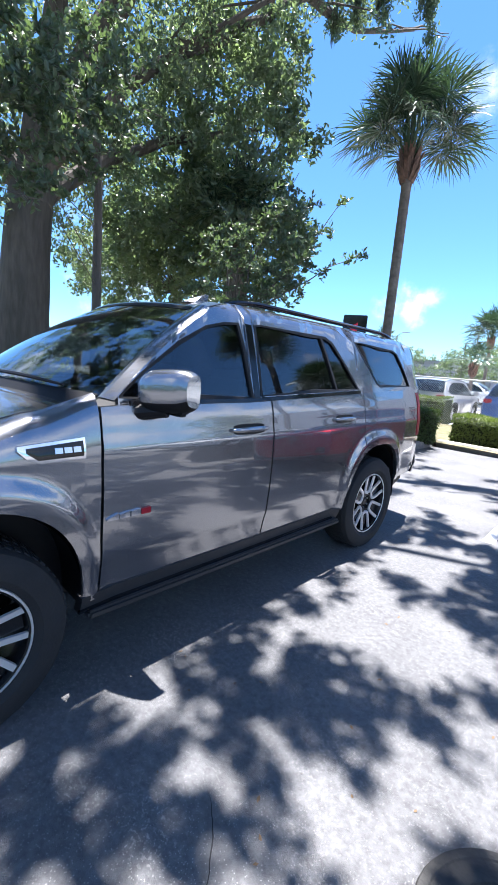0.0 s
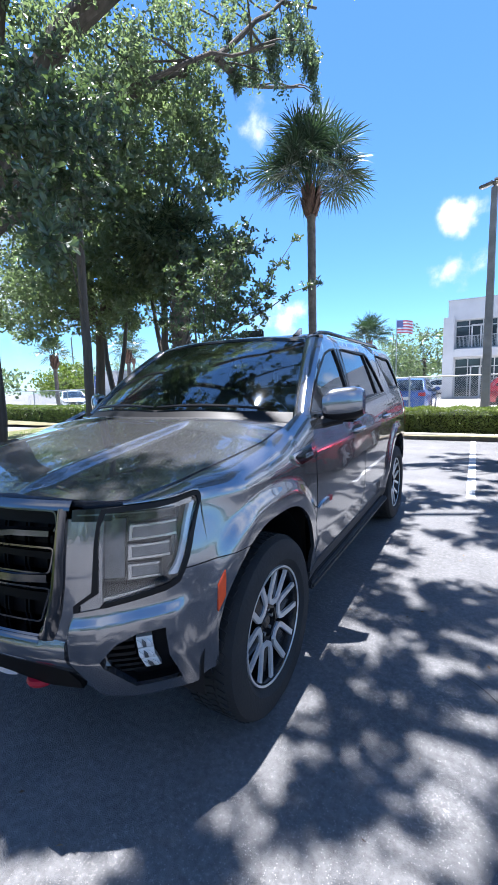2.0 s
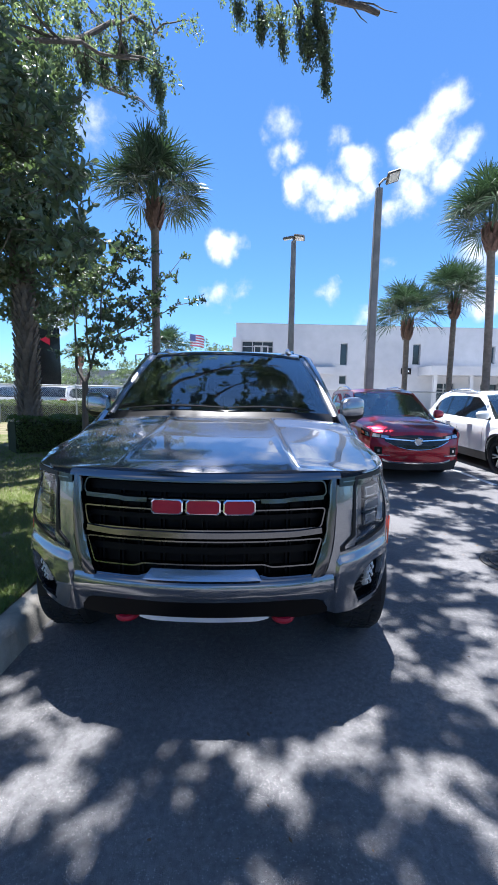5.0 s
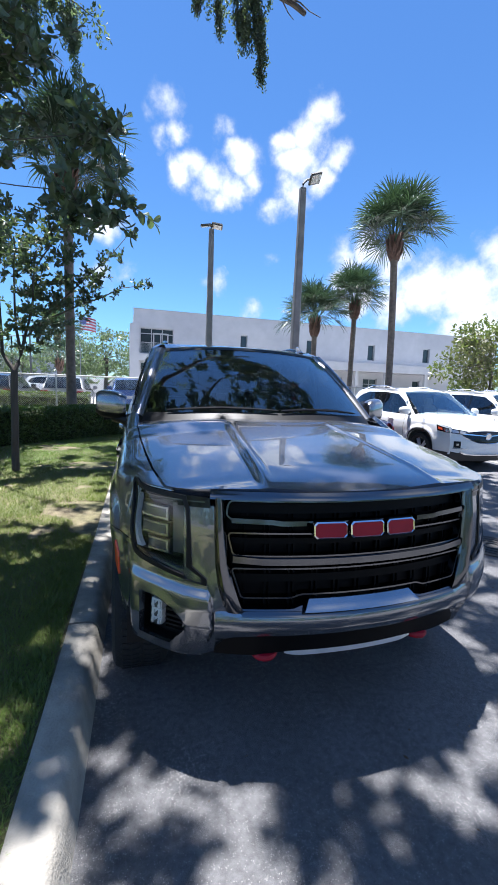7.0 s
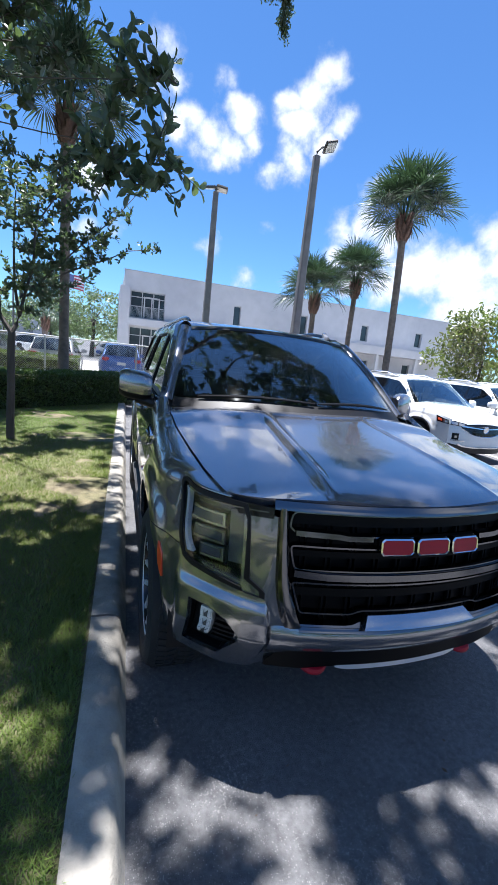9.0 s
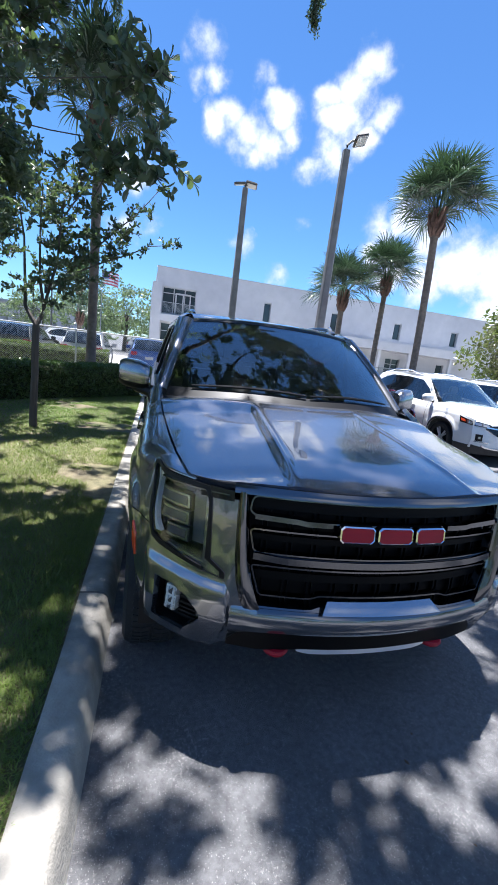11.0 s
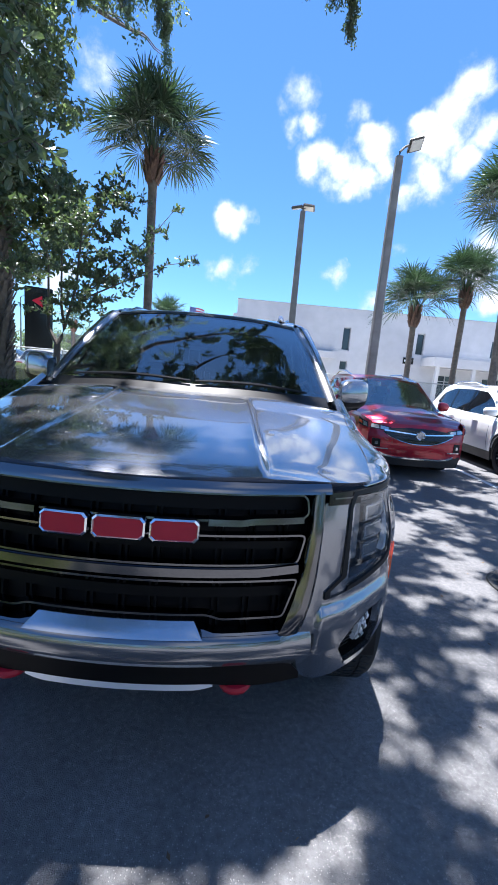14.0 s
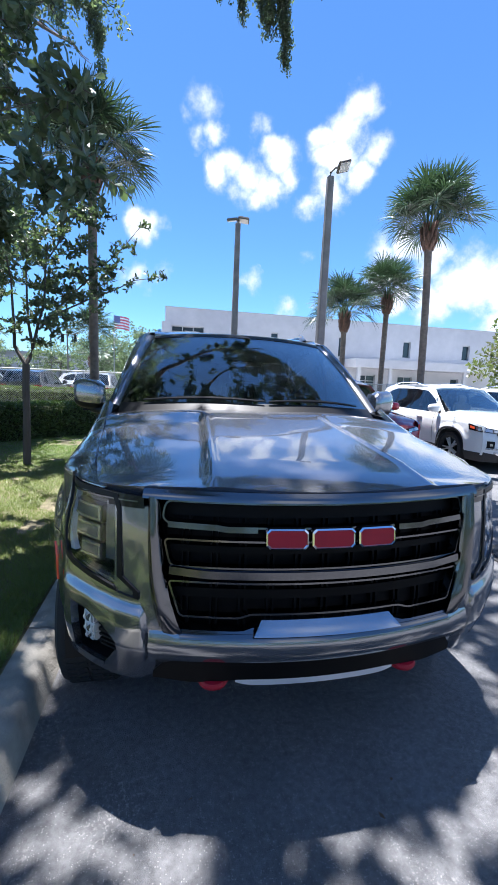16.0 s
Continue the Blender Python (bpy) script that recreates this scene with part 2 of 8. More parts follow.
M_ASPHALT = asphalt_material()
M_LINE = material("road_paint", (0.62, 0.62, 0.6), 0.7, vary=0.12, scale=14, second=(0.4, 0.4, 0.4), bump=0.3, bump_scale=120)
M_CONCRETE = material("concrete", (0.36, 0.335, 0.285), 0.85, vary=0.24, scale=11, second=(0.2, 0.19, 0.17), bump=0.35, bump_scale=90)
M_SOIL = material("soil", (0.17, 0.14, 0.085), 0.95, vary=0.4, scale=14, second=(0.085, 0.09, 0.035), bump=0.8, bump_scale=70)
M_GRASS = leaf_material("grass", (0.096, 0.152, 0.026), (0.145, 0.16, 0.04), 0.5, 0.3)
M_BARK = material("bark", (0.11, 0.092, 0.078), 0.95, vary=0.3, scale=14, second=(0.065, 0.058, 0.052), bump=1.0, bump_scale=22)
# long furrows: the bark pattern is drawn out along the trunk
_n, _l = M_BARK.node_tree.nodes, M_BARK.node_tree.links
_coord = next(x for x in _n if x.type == "TEX_COORD")
_map = _n.new("ShaderNodeMapping")
_map.inputs["Scale"].default_value = (1.0, 1.0, 0.2)
_l.new(_coord.outputs["Object"], _map.inputs["Vector"])
for _t in [x for x in _n if x.type == "TEX_NOISE"]:
    _l.new(_map.outputs[0], _t.inputs["Vector"])
M_PALMBARK = material("palm_bark", (0.21, 0.17, 0.14), 0.95, vary=0.3, scale=10, second=(0.14, 0.115, 0.1), bump=0.8, bump_scale=30)
M_OAK = leaf_material("oak_leaf", (0.122, 0.148, 0.108), (0.086, 0.114, 0.086), 0.3, 0.45)
M_BROAD = leaf_material("broad_leaf", (0.12, 0.148, 0.104), (0.084, 0.114, 0.084), 0.3, 0.45)
M_NEARLEAF = leaf_material("dark_broad_leaf", (0.082, 0.112, 0.066), (0.056, 0.082, 0.052), 0.4, 0.26)
# oak leaf tone darkened, so the canopy mirrors as a shaded silhouette
M_CANOPY_SHADED = leaf_material("shaded_canopy_leaf", (0.05, 0.078, 0.034), (0.034, 0.055, 0.028), 0.35, 0.12)
M_PALM = leaf_material("palm_leaf", (0.052, 0.086, 0.056), (0.034, 0.058, 0.043), 0.27, 0.12)
M_PALMBOOT = material("palm_boot", (0.2, 0.115, 0.085), 0.9, vary=0.35, scale=16, second=(0.1, 0.065, 0.055), bump=0.5, bump_scale=40)
M_PALM.node_tree.nodes["Principled BSDF"].inputs["Specular IOR Level"].default_value = 0.45
M_MOSS = material("spanish_moss", (0.12, 0.14, 0.09), 0.95, vary=0.3, scale=6)
M_HEDGE = leaf_material("hedge_leaf", (0.11, 0.14, 0.03), (0.06, 0.1, 0.025), 0.4)
M_PAINT = material("grey_paint", (0.205, 0.21, 0.23), 0.255, 0.87, 0.04, 30, coat=1.0)
M_PAINT.node_tree.nodes["Principled BSDF"].inputs["Coat IOR"].default_value = 2.0
M_REDPAINT = material("red_paint", (0.3, 0.004, 0.018), 0.3, 0.8, 0.04, 30, coat=1.0)
M_WHITE = material("white_paint", (0.8, 0.8, 0.79), 0.3, 0.0, 0.03, 30, coat=1.0)
M_BLACK = material("black_plastic", (0.007, 0.007, 0.008), 0.45, vary=0.2, scale=20, spec=0.25)
M_GLOSSBLACK = material("gloss_black", (0.006, 0.006, 0.007), 0.12, vary=0.1, scale=20)
M_CLAD = material("cladding", (0.022, 0.022, 0.024), 0.55, vary=0.15, scale=20, bump=0.15, bump_scale=300)
M_RUBBER = material("rubber", (0.016, 0.016, 0.017), 0.8, vary=0.2, scale=12, bump=0.2, bump_scale=80)
M_CHROME = material("dark_chrome", (0.16, 0.16, 0.168), 0.14, 1.0, 0.05, 10)
M_BRIGHT = material("bright_chrome", (0.75, 0.76, 0.78), 0.1, 1.0, 0.04, 10)
M_SATIN = material("satin_silver", (0.8, 0.8, 0.82), 0.32, 0.55, 0.04, 20)
M_ALLOY = material("machined_alloy", (0.8, 0.8, 0.81), 0.36, 0.75, 0.06, 20)
M_DARKALLOY = material("black_alloy", (0.015, 0.015, 0.016), 0.25, 0.3, 0.1, 20)
M_RED = material("emblem_red", (0.34, 0.007, 0.022), 0.4, 0.0, 0.05, 20, spec=0.3)
M_ORANGE = material("marker_orange", (0.8, 0.09, 0.02), 0.25, 0.0, 0.08, 30, coat=0.8)
M_LENS = glass("lamp_lens", (0.93, 0.94, 0.95), base=0.04, most=0.7)
M_LAMPWHITE = material("fog_lamp_white", (0.78, 0.79, 0.8), 0.18, 0.2, 0.05, 20)
M_REFLECTOR = material("lamp_reflector", (0.5, 0.5, 0.5), 0.16, 0.9, 0.1, 20)
M_BLOCKGLASS = material("lamp_block_glass", (0.16, 0.16, 0.16), 0.08, 0.4, 0.15, 60)
M_GRILLE = material("grille_black", (0.003, 0.003, 0.0035), 0.5, vary=0.2, scale=20, spec=0.12)
M_SMOKE = material("smoked_lamp", (0.01, 0.01, 0.012), 0.3, 0.0, 0.1, 20)
M_BOWL = material("lamp_bowl_metal", (0.07, 0.07, 0.07), 0.2, 0.9, 0.15, 20)
M_WIND = glass("windscreen_glass", (0.7, 0.75, 0.73), base=0.105)
M_CLEAR = glass("clear_windscreen", (0.8, 0.87, 0.84), base=0.1)
M_CABIN = material("cabin_trim", (0.2, 0.195, 0.185), 0.7, vary=0.2, scale=12)
M_TINT = glass("tinted_glass", (0.36, 0.38, 0.4), base=0.07)
M_SEAT = material("seat_leather", (0.03, 0.03, 0.032), 0.6, vary=0.2, scale=15)
M_WALL = material("white_render", (0.47, 0.475, 0.49), 0.8, vary=0.06, scale=1.5, second=(0.4, 0.405, 0.43), bump=0.08, bump_scale=30)
M_FRAME = material("grey_frame", (0.35, 0.36, 0.37), 0.5, vary=0.1, scale=8)
M_BGLASS = material("building_glass", (0.035, 0.05, 0.06), 0.06, 0.0, 0.15, 2)
M_POLE = material("pole_concrete", (0.27, 0.26, 0.25), 0.8, vary=0.14, scale=6, second=(0.2, 0.19, 0.185), bump=0.2, bump_scale=70)
M_METAL = material("galvanised", (0.42, 0.43, 0.44), 0.45, 0.8, 0.12, 12)
M_FIXTURE = material("lamp_fixture", (0.16, 0.15, 0.14), 0.5, 0.3, 0.1, 10)
M_IRON = material("cast_iron", (0.06, 0.058, 0.055), 0.75, 0.5, 0.25, 15, bump=0.4, bump_scale=60)

# ---- mesh helpers ----
def link_mesh(name, bm, mat, parent=None, label="", smooth=35, data=None):
    me = bpy.data.meshes.new(name)
    bm.to_mesh(me)
    bm.free()
    if smooth:
        for f in me.polygons:
            f.use_smooth = True
        me.set_sharp_from_angle(angle=radians(smooth))
    for one in mat if isinstance(mat, (list, tuple)) else [mat]:
        me.materials.append(one)
    ob = new(name, me)
    if parent:
        ob.parent = parent
    if label:
        tagged(ob, label)
    return ob


def part(name, bm, mat, parent, label="", smooth=35):
    return link_mesh(name, bm, mat, parent, label, smooth)


def thing(name, label, category, group="", at=(0, 0, 0), turn=0):
    ob = new(name)
    ob.empty_display_size = 0.1
    ob.matrix_basis = pose(*at, 0, 0, turn)
    return tagged(ob, label, category, group)


def interp(pairs):
    xs, ys = [p[0] for p in pairs], [p[1] for p in pairs]
    return lambda v: float(np.interp(v, xs, ys))


def add_grid(bm, rows, flip=False, close=False):
    """Quads over a grid of points."""
    vs = [[bm.verts.new(p) for p in r] for r in rows]
    for i in range(len(vs) - 1):
        n = len(vs[i])
        for j in range(n if close else n - 1):
            q = [vs[i][j], vs[i + 1][j], vs[i + 1][(j + 1) % n], vs[i][(j + 1) % n]]
            if flip:
                q.reverse()
            try:
                bm.faces.new(q)
            except ValueError:
                pass
    return vs


def shell(bm, outer, inner, flip=False):
    """A closed sheet: outer and inner grids of points with their rims joined."""
    a, b = add_grid(bm, outer, flip), add_grid(bm, inner, not flip)
    n, m = len(a), len(a[0])
    rim = [(i, 0) for i in range(n)] + [(n - 1, j) for j in range(1, m)] + [(i, m - 1) for i in range(n - 2, -1, -1)] + [(0, j) for j in range(m - 2, 0, -1)]
    for k, (i, j) in enumerate(rim):
        i2, j2 = rim[(k + 1) % len(rim)]
        q = [a[i][j], b[i][j], b[i2][j2], a[i2][j2]]
        if not flip:
            q.reverse()
        try:
            bm.faces.new(q)
        except ValueError:
            pass


def tidy(bm, dist=0.0004):
    bmesh.ops.remove_doubles(bm, verts=bm.verts, dist=dist)
    bmesh.ops.dissolve_degenerate(bm, edges=bm.edges, dist=0.0002)
    bmesh.ops.recalc_face_normals(bm, faces=bm.faces)
    return bm


def patch(bm, us, lo, hi, n, surf, thick, side=1):
    """A panel on the surface surf(u, v, depth): for each u, v runs from lo(u) to hi(u)."""
    outer, inner = [], []
    for u in us:
        a, b = lo(u), hi(u)
        vs = [a + (b - a) * j / n for j in range(n + 1)]
        outer.append([surf(u, v, 0) for v in vs])
        inner.append([surf(u, v, thick) for v in vs])
    shell(bm, outer, inner, side < 0)


def box(bm, x0, x1, y0, y1, z0, z1, bevel=0.0):
    g = bmesh.ops.create_cube(bm, size=1.0, matrix=Matrix.LocRotScale(((x0 + x1) / 2, (y0 + y1) / 2, (z0 + z1) / 2), None, (abs(x1 - x0), abs(y1 - y0), abs(z1 - z0))))
    if bevel:
        es = list({e for v in g["verts"] for e in v.link_edges})
        bmesh.ops.bevel(bm, geom=es, offset=bevel, segments=2, affect="EDGES")
    return g["verts"]


def tube(bm, points, radii, sides=8, closed_ends=True):
    """A round tube along points with a radius at each."""
    rings = []
    pts = [Vector(p) for p in points]
    up = Vector((0, 0, 1))
    for i, p in enumerate(pts):
        d = (pts[min(i + 1, len(pts) - 1)] - pts[max(i - 1, 0)]).normalized()
        s = d.cross(up if abs(d.z) < 0.95 else Vector((1, 0, 0))).normalized()
        t = s.cross(d)
        r = radii[i] if isinstance(radii, (list, tuple)) else radii
        rings.append([bm.verts.new(p + r * (math.cos(a) * s + math.sin(a) * t)) for a in (2 * math.pi * k / sides for k in range(sides))])
    for a, b in zip(rings, rings[1:]):
        for k in range(sides):
            bm.faces.new((a[k], a[(k + 1) % sides], b[(k + 1) % sides], b[k]))
    if closed_ends:
        bm.faces.new(rings[0][::-1])
        bm.faces.new(rings[-1])


def ring_solid(bm, profile, sides, centre=(0, 0, 0), axis="x"):
    """A turned solid: profile of (radius, offset along the axis)."""
    rows = []
    for k in range(sides):
        a = 2 * math.pi * k / sides
        row = []
        for r, o in profile:
            c, s = r * math.cos(a), r * math.sin(a)
            p = {"x": (o, c, s), "y": (c, o, s), "z": (c, s, o)}[axis]
            row.append(Vector(p) + Vector(centre))
        rows.append(row)
    rows.append(rows[0])
    add_grid(bm, rows)
    bmesh.ops.remove_doubles(bm, verts=bm.verts, dist=0.00001)


def lerp(a, b, t):
    return a + (b - a) * t


def smoothstep(a, b, v):
    t = min(1, max(0, (v - a) / (b - a)))
    return t * t * (3 - 2 * t)


def lin(a, b, n):
    return [a + (b - a) * i / (n - 1) for i in range(n)]

# ---- ground, kerbs, lot ----
def kerb_x(y):
    """Inner (grass) edge of the kerb beside the truck."""
    return -3.885 + 0.034 * y


BACK = 10.25
bm = bmesh.new()
add_grid(bm, [[(x, y, 0) for y in (-900, -40, -8, 0, 8, 20, 45, 900)] for x in (-900, -40, -8, 0, 8, 20, 45, 900)], flip=True)
tagged(link_mesh("ground", bm, M_ASPHALT, smooth=0), "dark worn asphalt of the parking lot", "ground", kind="structure")



def kerb_run(name, p0, p1, inward, label):
    """Concrete kerb with rounded nose and joints every three metres; inward points to the planted side."""
    p0, p1, inward = Vector(p0), Vector(p1), Vector(inward)
    bm = bmesh.new()
    length = (p1 - p0).length
    n = max(1, round(length / 3.0))
    section = [(-0.19, 0.0), (-0.17, 0.06), (-0.155, 0.12), (-0.13, 0.145), (-0.09, 0.152), (0.0, 0.15), (0.0, -0.05)]
    for k in range(n):
        a, b = p0 + (p1 - p0) * ((k + 0.003) / n), p0 + (p1 - p0) * ((k + 0.997) / n)
        rows = []
        for i in range(7):
            q = a + (b - a) * (i / 6)
            rows.append([q + inward * (o + 0.003 * noise.noise((q.x * 2, q.y * 2, o * 9))) + Vector((0, 0, h + 0.004 * noise.noise((q.x * 3, q.y * 3, h * 20)))) for o, h in section])
        vs = add_grid(bm, rows)
        bm.faces.new(vs[0][::-1])
        bm.faces.new(vs[-1])
    bmesh.ops.recalc_face_normals(bm, faces=bm.faces)
    return tagged(link_mesh(name, bm, M_CONCRETE, smooth=50), label, "kerb", kind="structure")


kerb_run("kerb_side", (kerb_x(-9), -9, 0), (kerb_x(9.9), 9.9, 0), (-1, 0.034, 0), "weathered grey concrete kerb beside the grass strip")
kerb_run("kerb_back", (-3.35, BACK, 0), (32, BACK - 0.0, 0), (0, 1, 0), "sunlit concrete kerb in front of the hedge")


def soil_sheet(name, corners, label, lift=0.13, step=0.5):
    (x0, y0), (x1, y1) = corners
    nx, ny = max(2, int((x1 - x0) / step)), max(2, int((y1 - y0) / step))
    rows = []
    for i in range(nx + 1):
        row = []
        for j in range(ny + 1):
            y = y0 + (y1 - y0) * j / ny
            xm = min(x1, kerb_x(y)) if name == "lawn" else x1
            x = x0 + (xm - x0) * i / nx
            row.append((x, y, lift + 0.03 * noise.noise((x * 0.7, y * 0.7, 1)) * (0 if i == nx else 1) + (0.0 if i == nx else 0.012)))
        rows.append(row)
    bm = bmesh.new()
    add_grid(bm, rows, flip=True)
    return tagged(link_mesh(name, bm, M_SOIL), label, "ground", kind="structure")


soil_sheet("lawn", ((-16, -9), (-3, 9.9)), "grass strip with bare sandy patches", step=0.3)
soil_sheet("hedge_bed", ((-60, 9.9), (45, 14.5)), "mulched planting bed under the hedge", 0.1, 1.0)


def paint_line(x0, x1, y0, y1):
    bm = bmesh.new()
    r = random.Random(int(x0 * 50))
    for side in (0,):
        rows = []
        for i in range(41):
            y = lerp(y0, y1, i / 40)
            rows.append([(x0 + r.uniform(-0.006, 0.006), y, 0.004), (x1 + r.uniform(-0.006, 0.006), y, 0.004)])
        add_grid(bm, rows)
    bmesh.ops.recalc_face_normals(bm, faces=bm.faces)
    return tagged(link_mesh("bay_line", bm, M_LINE, smooth=0), "worn white painted parking bay line on asphalt", "road marking", "bay lines", "structure")


for k in range(7):
    xa = -0.84 + 2.76 * k
    paint_line(xa - 0.055, xa + 0.055, 4.45, BACK - 0.25)

# manhole cover in the asphalt
bm = bmesh.new()
ring_solid(bm, [(0.0, 0.006), (0.27, 0.006), (0.275, 0.01), (0.3, 0.01), (0.305, 0.0)], 40, axis="z")
cover = tagged(link_mesh("manhole_cover", bm, M_IRON), "round rusty cast iron manhole cover set in asphalt", "manhole cover", kind="structure")
cover.matrix_basis = pose(0.08, 1.2, 0.002)
bm = bmesh.new()
for r in (0.08, 0.15, 0.22):
    ring_solid(bm, [(r - 0.014, 0.006), (r - 0.012, 0.012), (r + 0.012, 0.012), (r + 0.014, 0.006)], 36, axis="z")
part("raised_ring", bm, M_IRON, cover)

# ---- the grey SUV: x across (driver's side positive), y from the front axle to the rear, z up ----
WB, HUB = 3.05, 0.40


def front_y(x):
    x = abs(x)
    return -0.88 + 0.26 * x * x + 1.15 * max(0, x - 0.6) ** 2


front_lean = interp([(0.40, 0.10), (0.50, 0.05), (0.60, 0.0), (0.68, -0.01), (0.85, 0.005), (1.0, 0.02), (1.12, 0.045), (1.2, 0.07)])


def front(x, z, d=0.0):
    """A point of the nose; d metres behind its skin."""
    e = 0.004
    slope = (front_y(abs(x) + e) - front_y(abs(x))) / e
    n = math.hypot(1, slope)
    sx = 1 if x >= 0 else -1
    return Vector((x - sx * d * slope / n, front_y(x) + front_lean(z) + d / n, z))


base_w = interp([(-0.5, 0.93), (-0.36, 0.972), (-0.2, 0.982), (0, 0.988), (0.5, 0.982), (1.5, 0.98), (3.0, 0.962), (3.6, 0.94), (3.95, 0.9), (4.1, 0.865), (4.2, 0.81)])
prof_w = interp([(0.36, -0.05), (0.46, -0.035), (0.56, -0.018), (0.62, 0.0), (0.66, 0.002), (0.80, 0.012), (0.95, 0.016), (1.06, 0.012), (1.13, 0.012), (1.17, 0.0), (1.25, -0.012), (1.33, -0.035), (1.40, -0.06)])


def arch_metric(y, z):
    best = 9
    for yc in (0.0, WB):
        a = 0.44 if y < yc else 0.475
        best = min(best, (abs((y - yc) / a) ** 2.5 + abs(max(0, z - 0.40) / 0.545) ** 2.5) ** 0.4)
    return best


def side_w(y, z):
    m = arch_metric(y, z)
    return base_w(y) + prof_w(z) + 0.028 * (1 - smoothstep(1.1, 1.26, m)) * smoothstep(0.3, 0.45, z)


def side(s):
    return lambda y, z, d=0.0: Vector((s * (side_w(y, z) - d), y, z))


# plan of the front corner: x up to 0.90 as on the nose, then arc length round to the side
_p = [Vector((0.90, front_y(0.90))), Vector((0.946, front_y(0.90) + 0.054)), Vector((0.976, -0.38)), Vector((0.982, -0.2))]
_arc = [(_p[0] * (1 - t) ** 3 + _p[1] * 3 * t * (1 - t) ** 2 + _p[2] * 3 * t * t * (1 - t) + _p[3] * t ** 3) for t in lin(0, 1, 41)]
_len = [0.9]
for a, b in zip(_arc, _arc[1:]):
    _len.append(_len[-1] + (b - a).length)
arc_x, arc_y = interp(list(zip(_len, [p.x for p in _arc]))), interp(list(zip(_len, [p.y for p in _arc])))
u_of_y = interp([(p.y, l) for p, l in zip(_arc, _len)])


def plan_xy(u):
    return Vector((u, front_y(u))) if u <= 0.9 else Vector((arc_x(u), arc_y(u)))


def corner(u, z, d=0.0):
    """A point of the wrapped front corner, driver's side; d metres behind its skin."""
    p, q = plan_xy(u), plan_xy(u + 0.006)
    t = (q - p).normalized()
    k = smoothstep(-0.56, -0.28, p.y)
    flare = 0.028 * (1 - smoothstep(1.1, 1.26, arch_metric(p.y, z))) * smoothstep(0.3, 0.45, z)
    tuck = 0.05 * smoothstep(0.86, 1.12, z) * smoothstep(-0.64, -0.48, p.y) * (1 - smoothstep(-0.44, -0.2, p.y))
    return Vector((p.x + prof_w(z) * k + flare * k - tuck - d * t.y, p.y + front_lean(z) * (1 - k) + d * t.x, z))


def arch_z(y, yc, floor=0.4):
    t = abs((y - yc) / (0.44 if y < yc else 0.475))
    return floor if t >= 1 else max(floor, 0.40 + 0.545 * (1 - t ** 2.5) ** 0.4)


belt = interp([(0.4, 1.29), (0.63, 1.305), (1.5, 1.315), (2.8, 1.375), (3.8, 1.41), (4.2, 1.42)])
house_half = interp([(1.25, 0.935), (1.33, 0.92), (1.42, 0.895), (1.60, 0.845), (1.77, 0.79), (1.83, 0.77), (1.87, 0.72), (1.89, 0.66)])
house_taper = interp([(0.3, 0.0), (3.0, 0.0), (3.7, -0.03), (4.0, -0.07), (4.2, -0.13)])


def house(s):
    return lambda y, z, d=0.0: Vector((s * (house_half(z) + house_taper(y) - d), y, z))


def arch_samples(y0, y1, yc, n):
    ys = {round(y, 4) for y in lin(y0, y1, n)}
    for k in range(33):
        y = yc + (0.475 if k < 16 else 0.44) * math.cos(math.pi * k / 32)
        if y0 < y < y1:
            ys.add(round(y, 4))
    return sorted(ys)


truck = thing("suv", "large dark grey metallic SUV parked beside the kerb", "car", at=(-2.6, 0.315, 0), turn=-1.0)

# dark inner shell behind the panels
bm = bmesh.new()
rows = []
for y, w, z0, z1 in ((-0.72, 0.5, 0.5, 1.08), (-0.6, 0.66, 0.42, 1.12), (-0.5, 0.66, 0.40, 1.13), (0.55, 0.70, 0.34, 1.2), (0.6, 0.9, 0.34, 1.22), (2.45, 0.9, 0.34, 1.25), (2.5, 0.7, 0.34, 1.25), (3.6, 0.7, 0.36, 1.25), (3.65, 0.85, 0.4, 1.25), (4.05, 0.78, 0.45, 1.25)):
    rows.append([(-w, y, z0), (w, y, z0), (w, y, z1), (-w, y, z1)])
vs = add_grid(bm, rows, close=True)
bm.faces.new(vs[0]), bm.faces.new(vs[-1][::-1])
bmesh.ops.recalc_face_normals(bm, faces=bm.faces)
part("underbody", bm, M_BLACK, truck, "black underbody and inner structure")


def hood_z(x, y):
    t = np.interp(y, [-0.86, -0.80, -0.74, -0.6, -0.3, 0.0, 0.34], [1.135, 1.168, 1.188, 1.215, 1.258, 1.297, 1.345])
    ax = abs(x)
    crown = -0.052 * (ax / 0.85) ** 2.4
    dome_w = np.interp(y, [-0.86, -0.7, 0.3], [0.40, 0.40, 0.34])
    dome = -0.022 * smoothstep(dome_w, dome_w + 0.035, ax) * smoothstep(-0.84, -0.66, y) * (1 - smoothstep(0.12, 0.3, y))
    ridge = 0.008 * math.exp(-((ax - dome_w + 0.012) / 0.016) ** 2) * smoothstep(-0.8, -0.6, y) * (1 - smoothstep(0.12, 0.3, y))
    return float(t) + crown + dome + ridge


seam_x = interp([(-0.75, 0.735), (-0.62, 0.79), (-0.45, 0.825), (-0.2, 0.85), (0.3, 0.885), (0.62, 0.9)])


def hood_front(x):
    return front_y(x) + 0.05


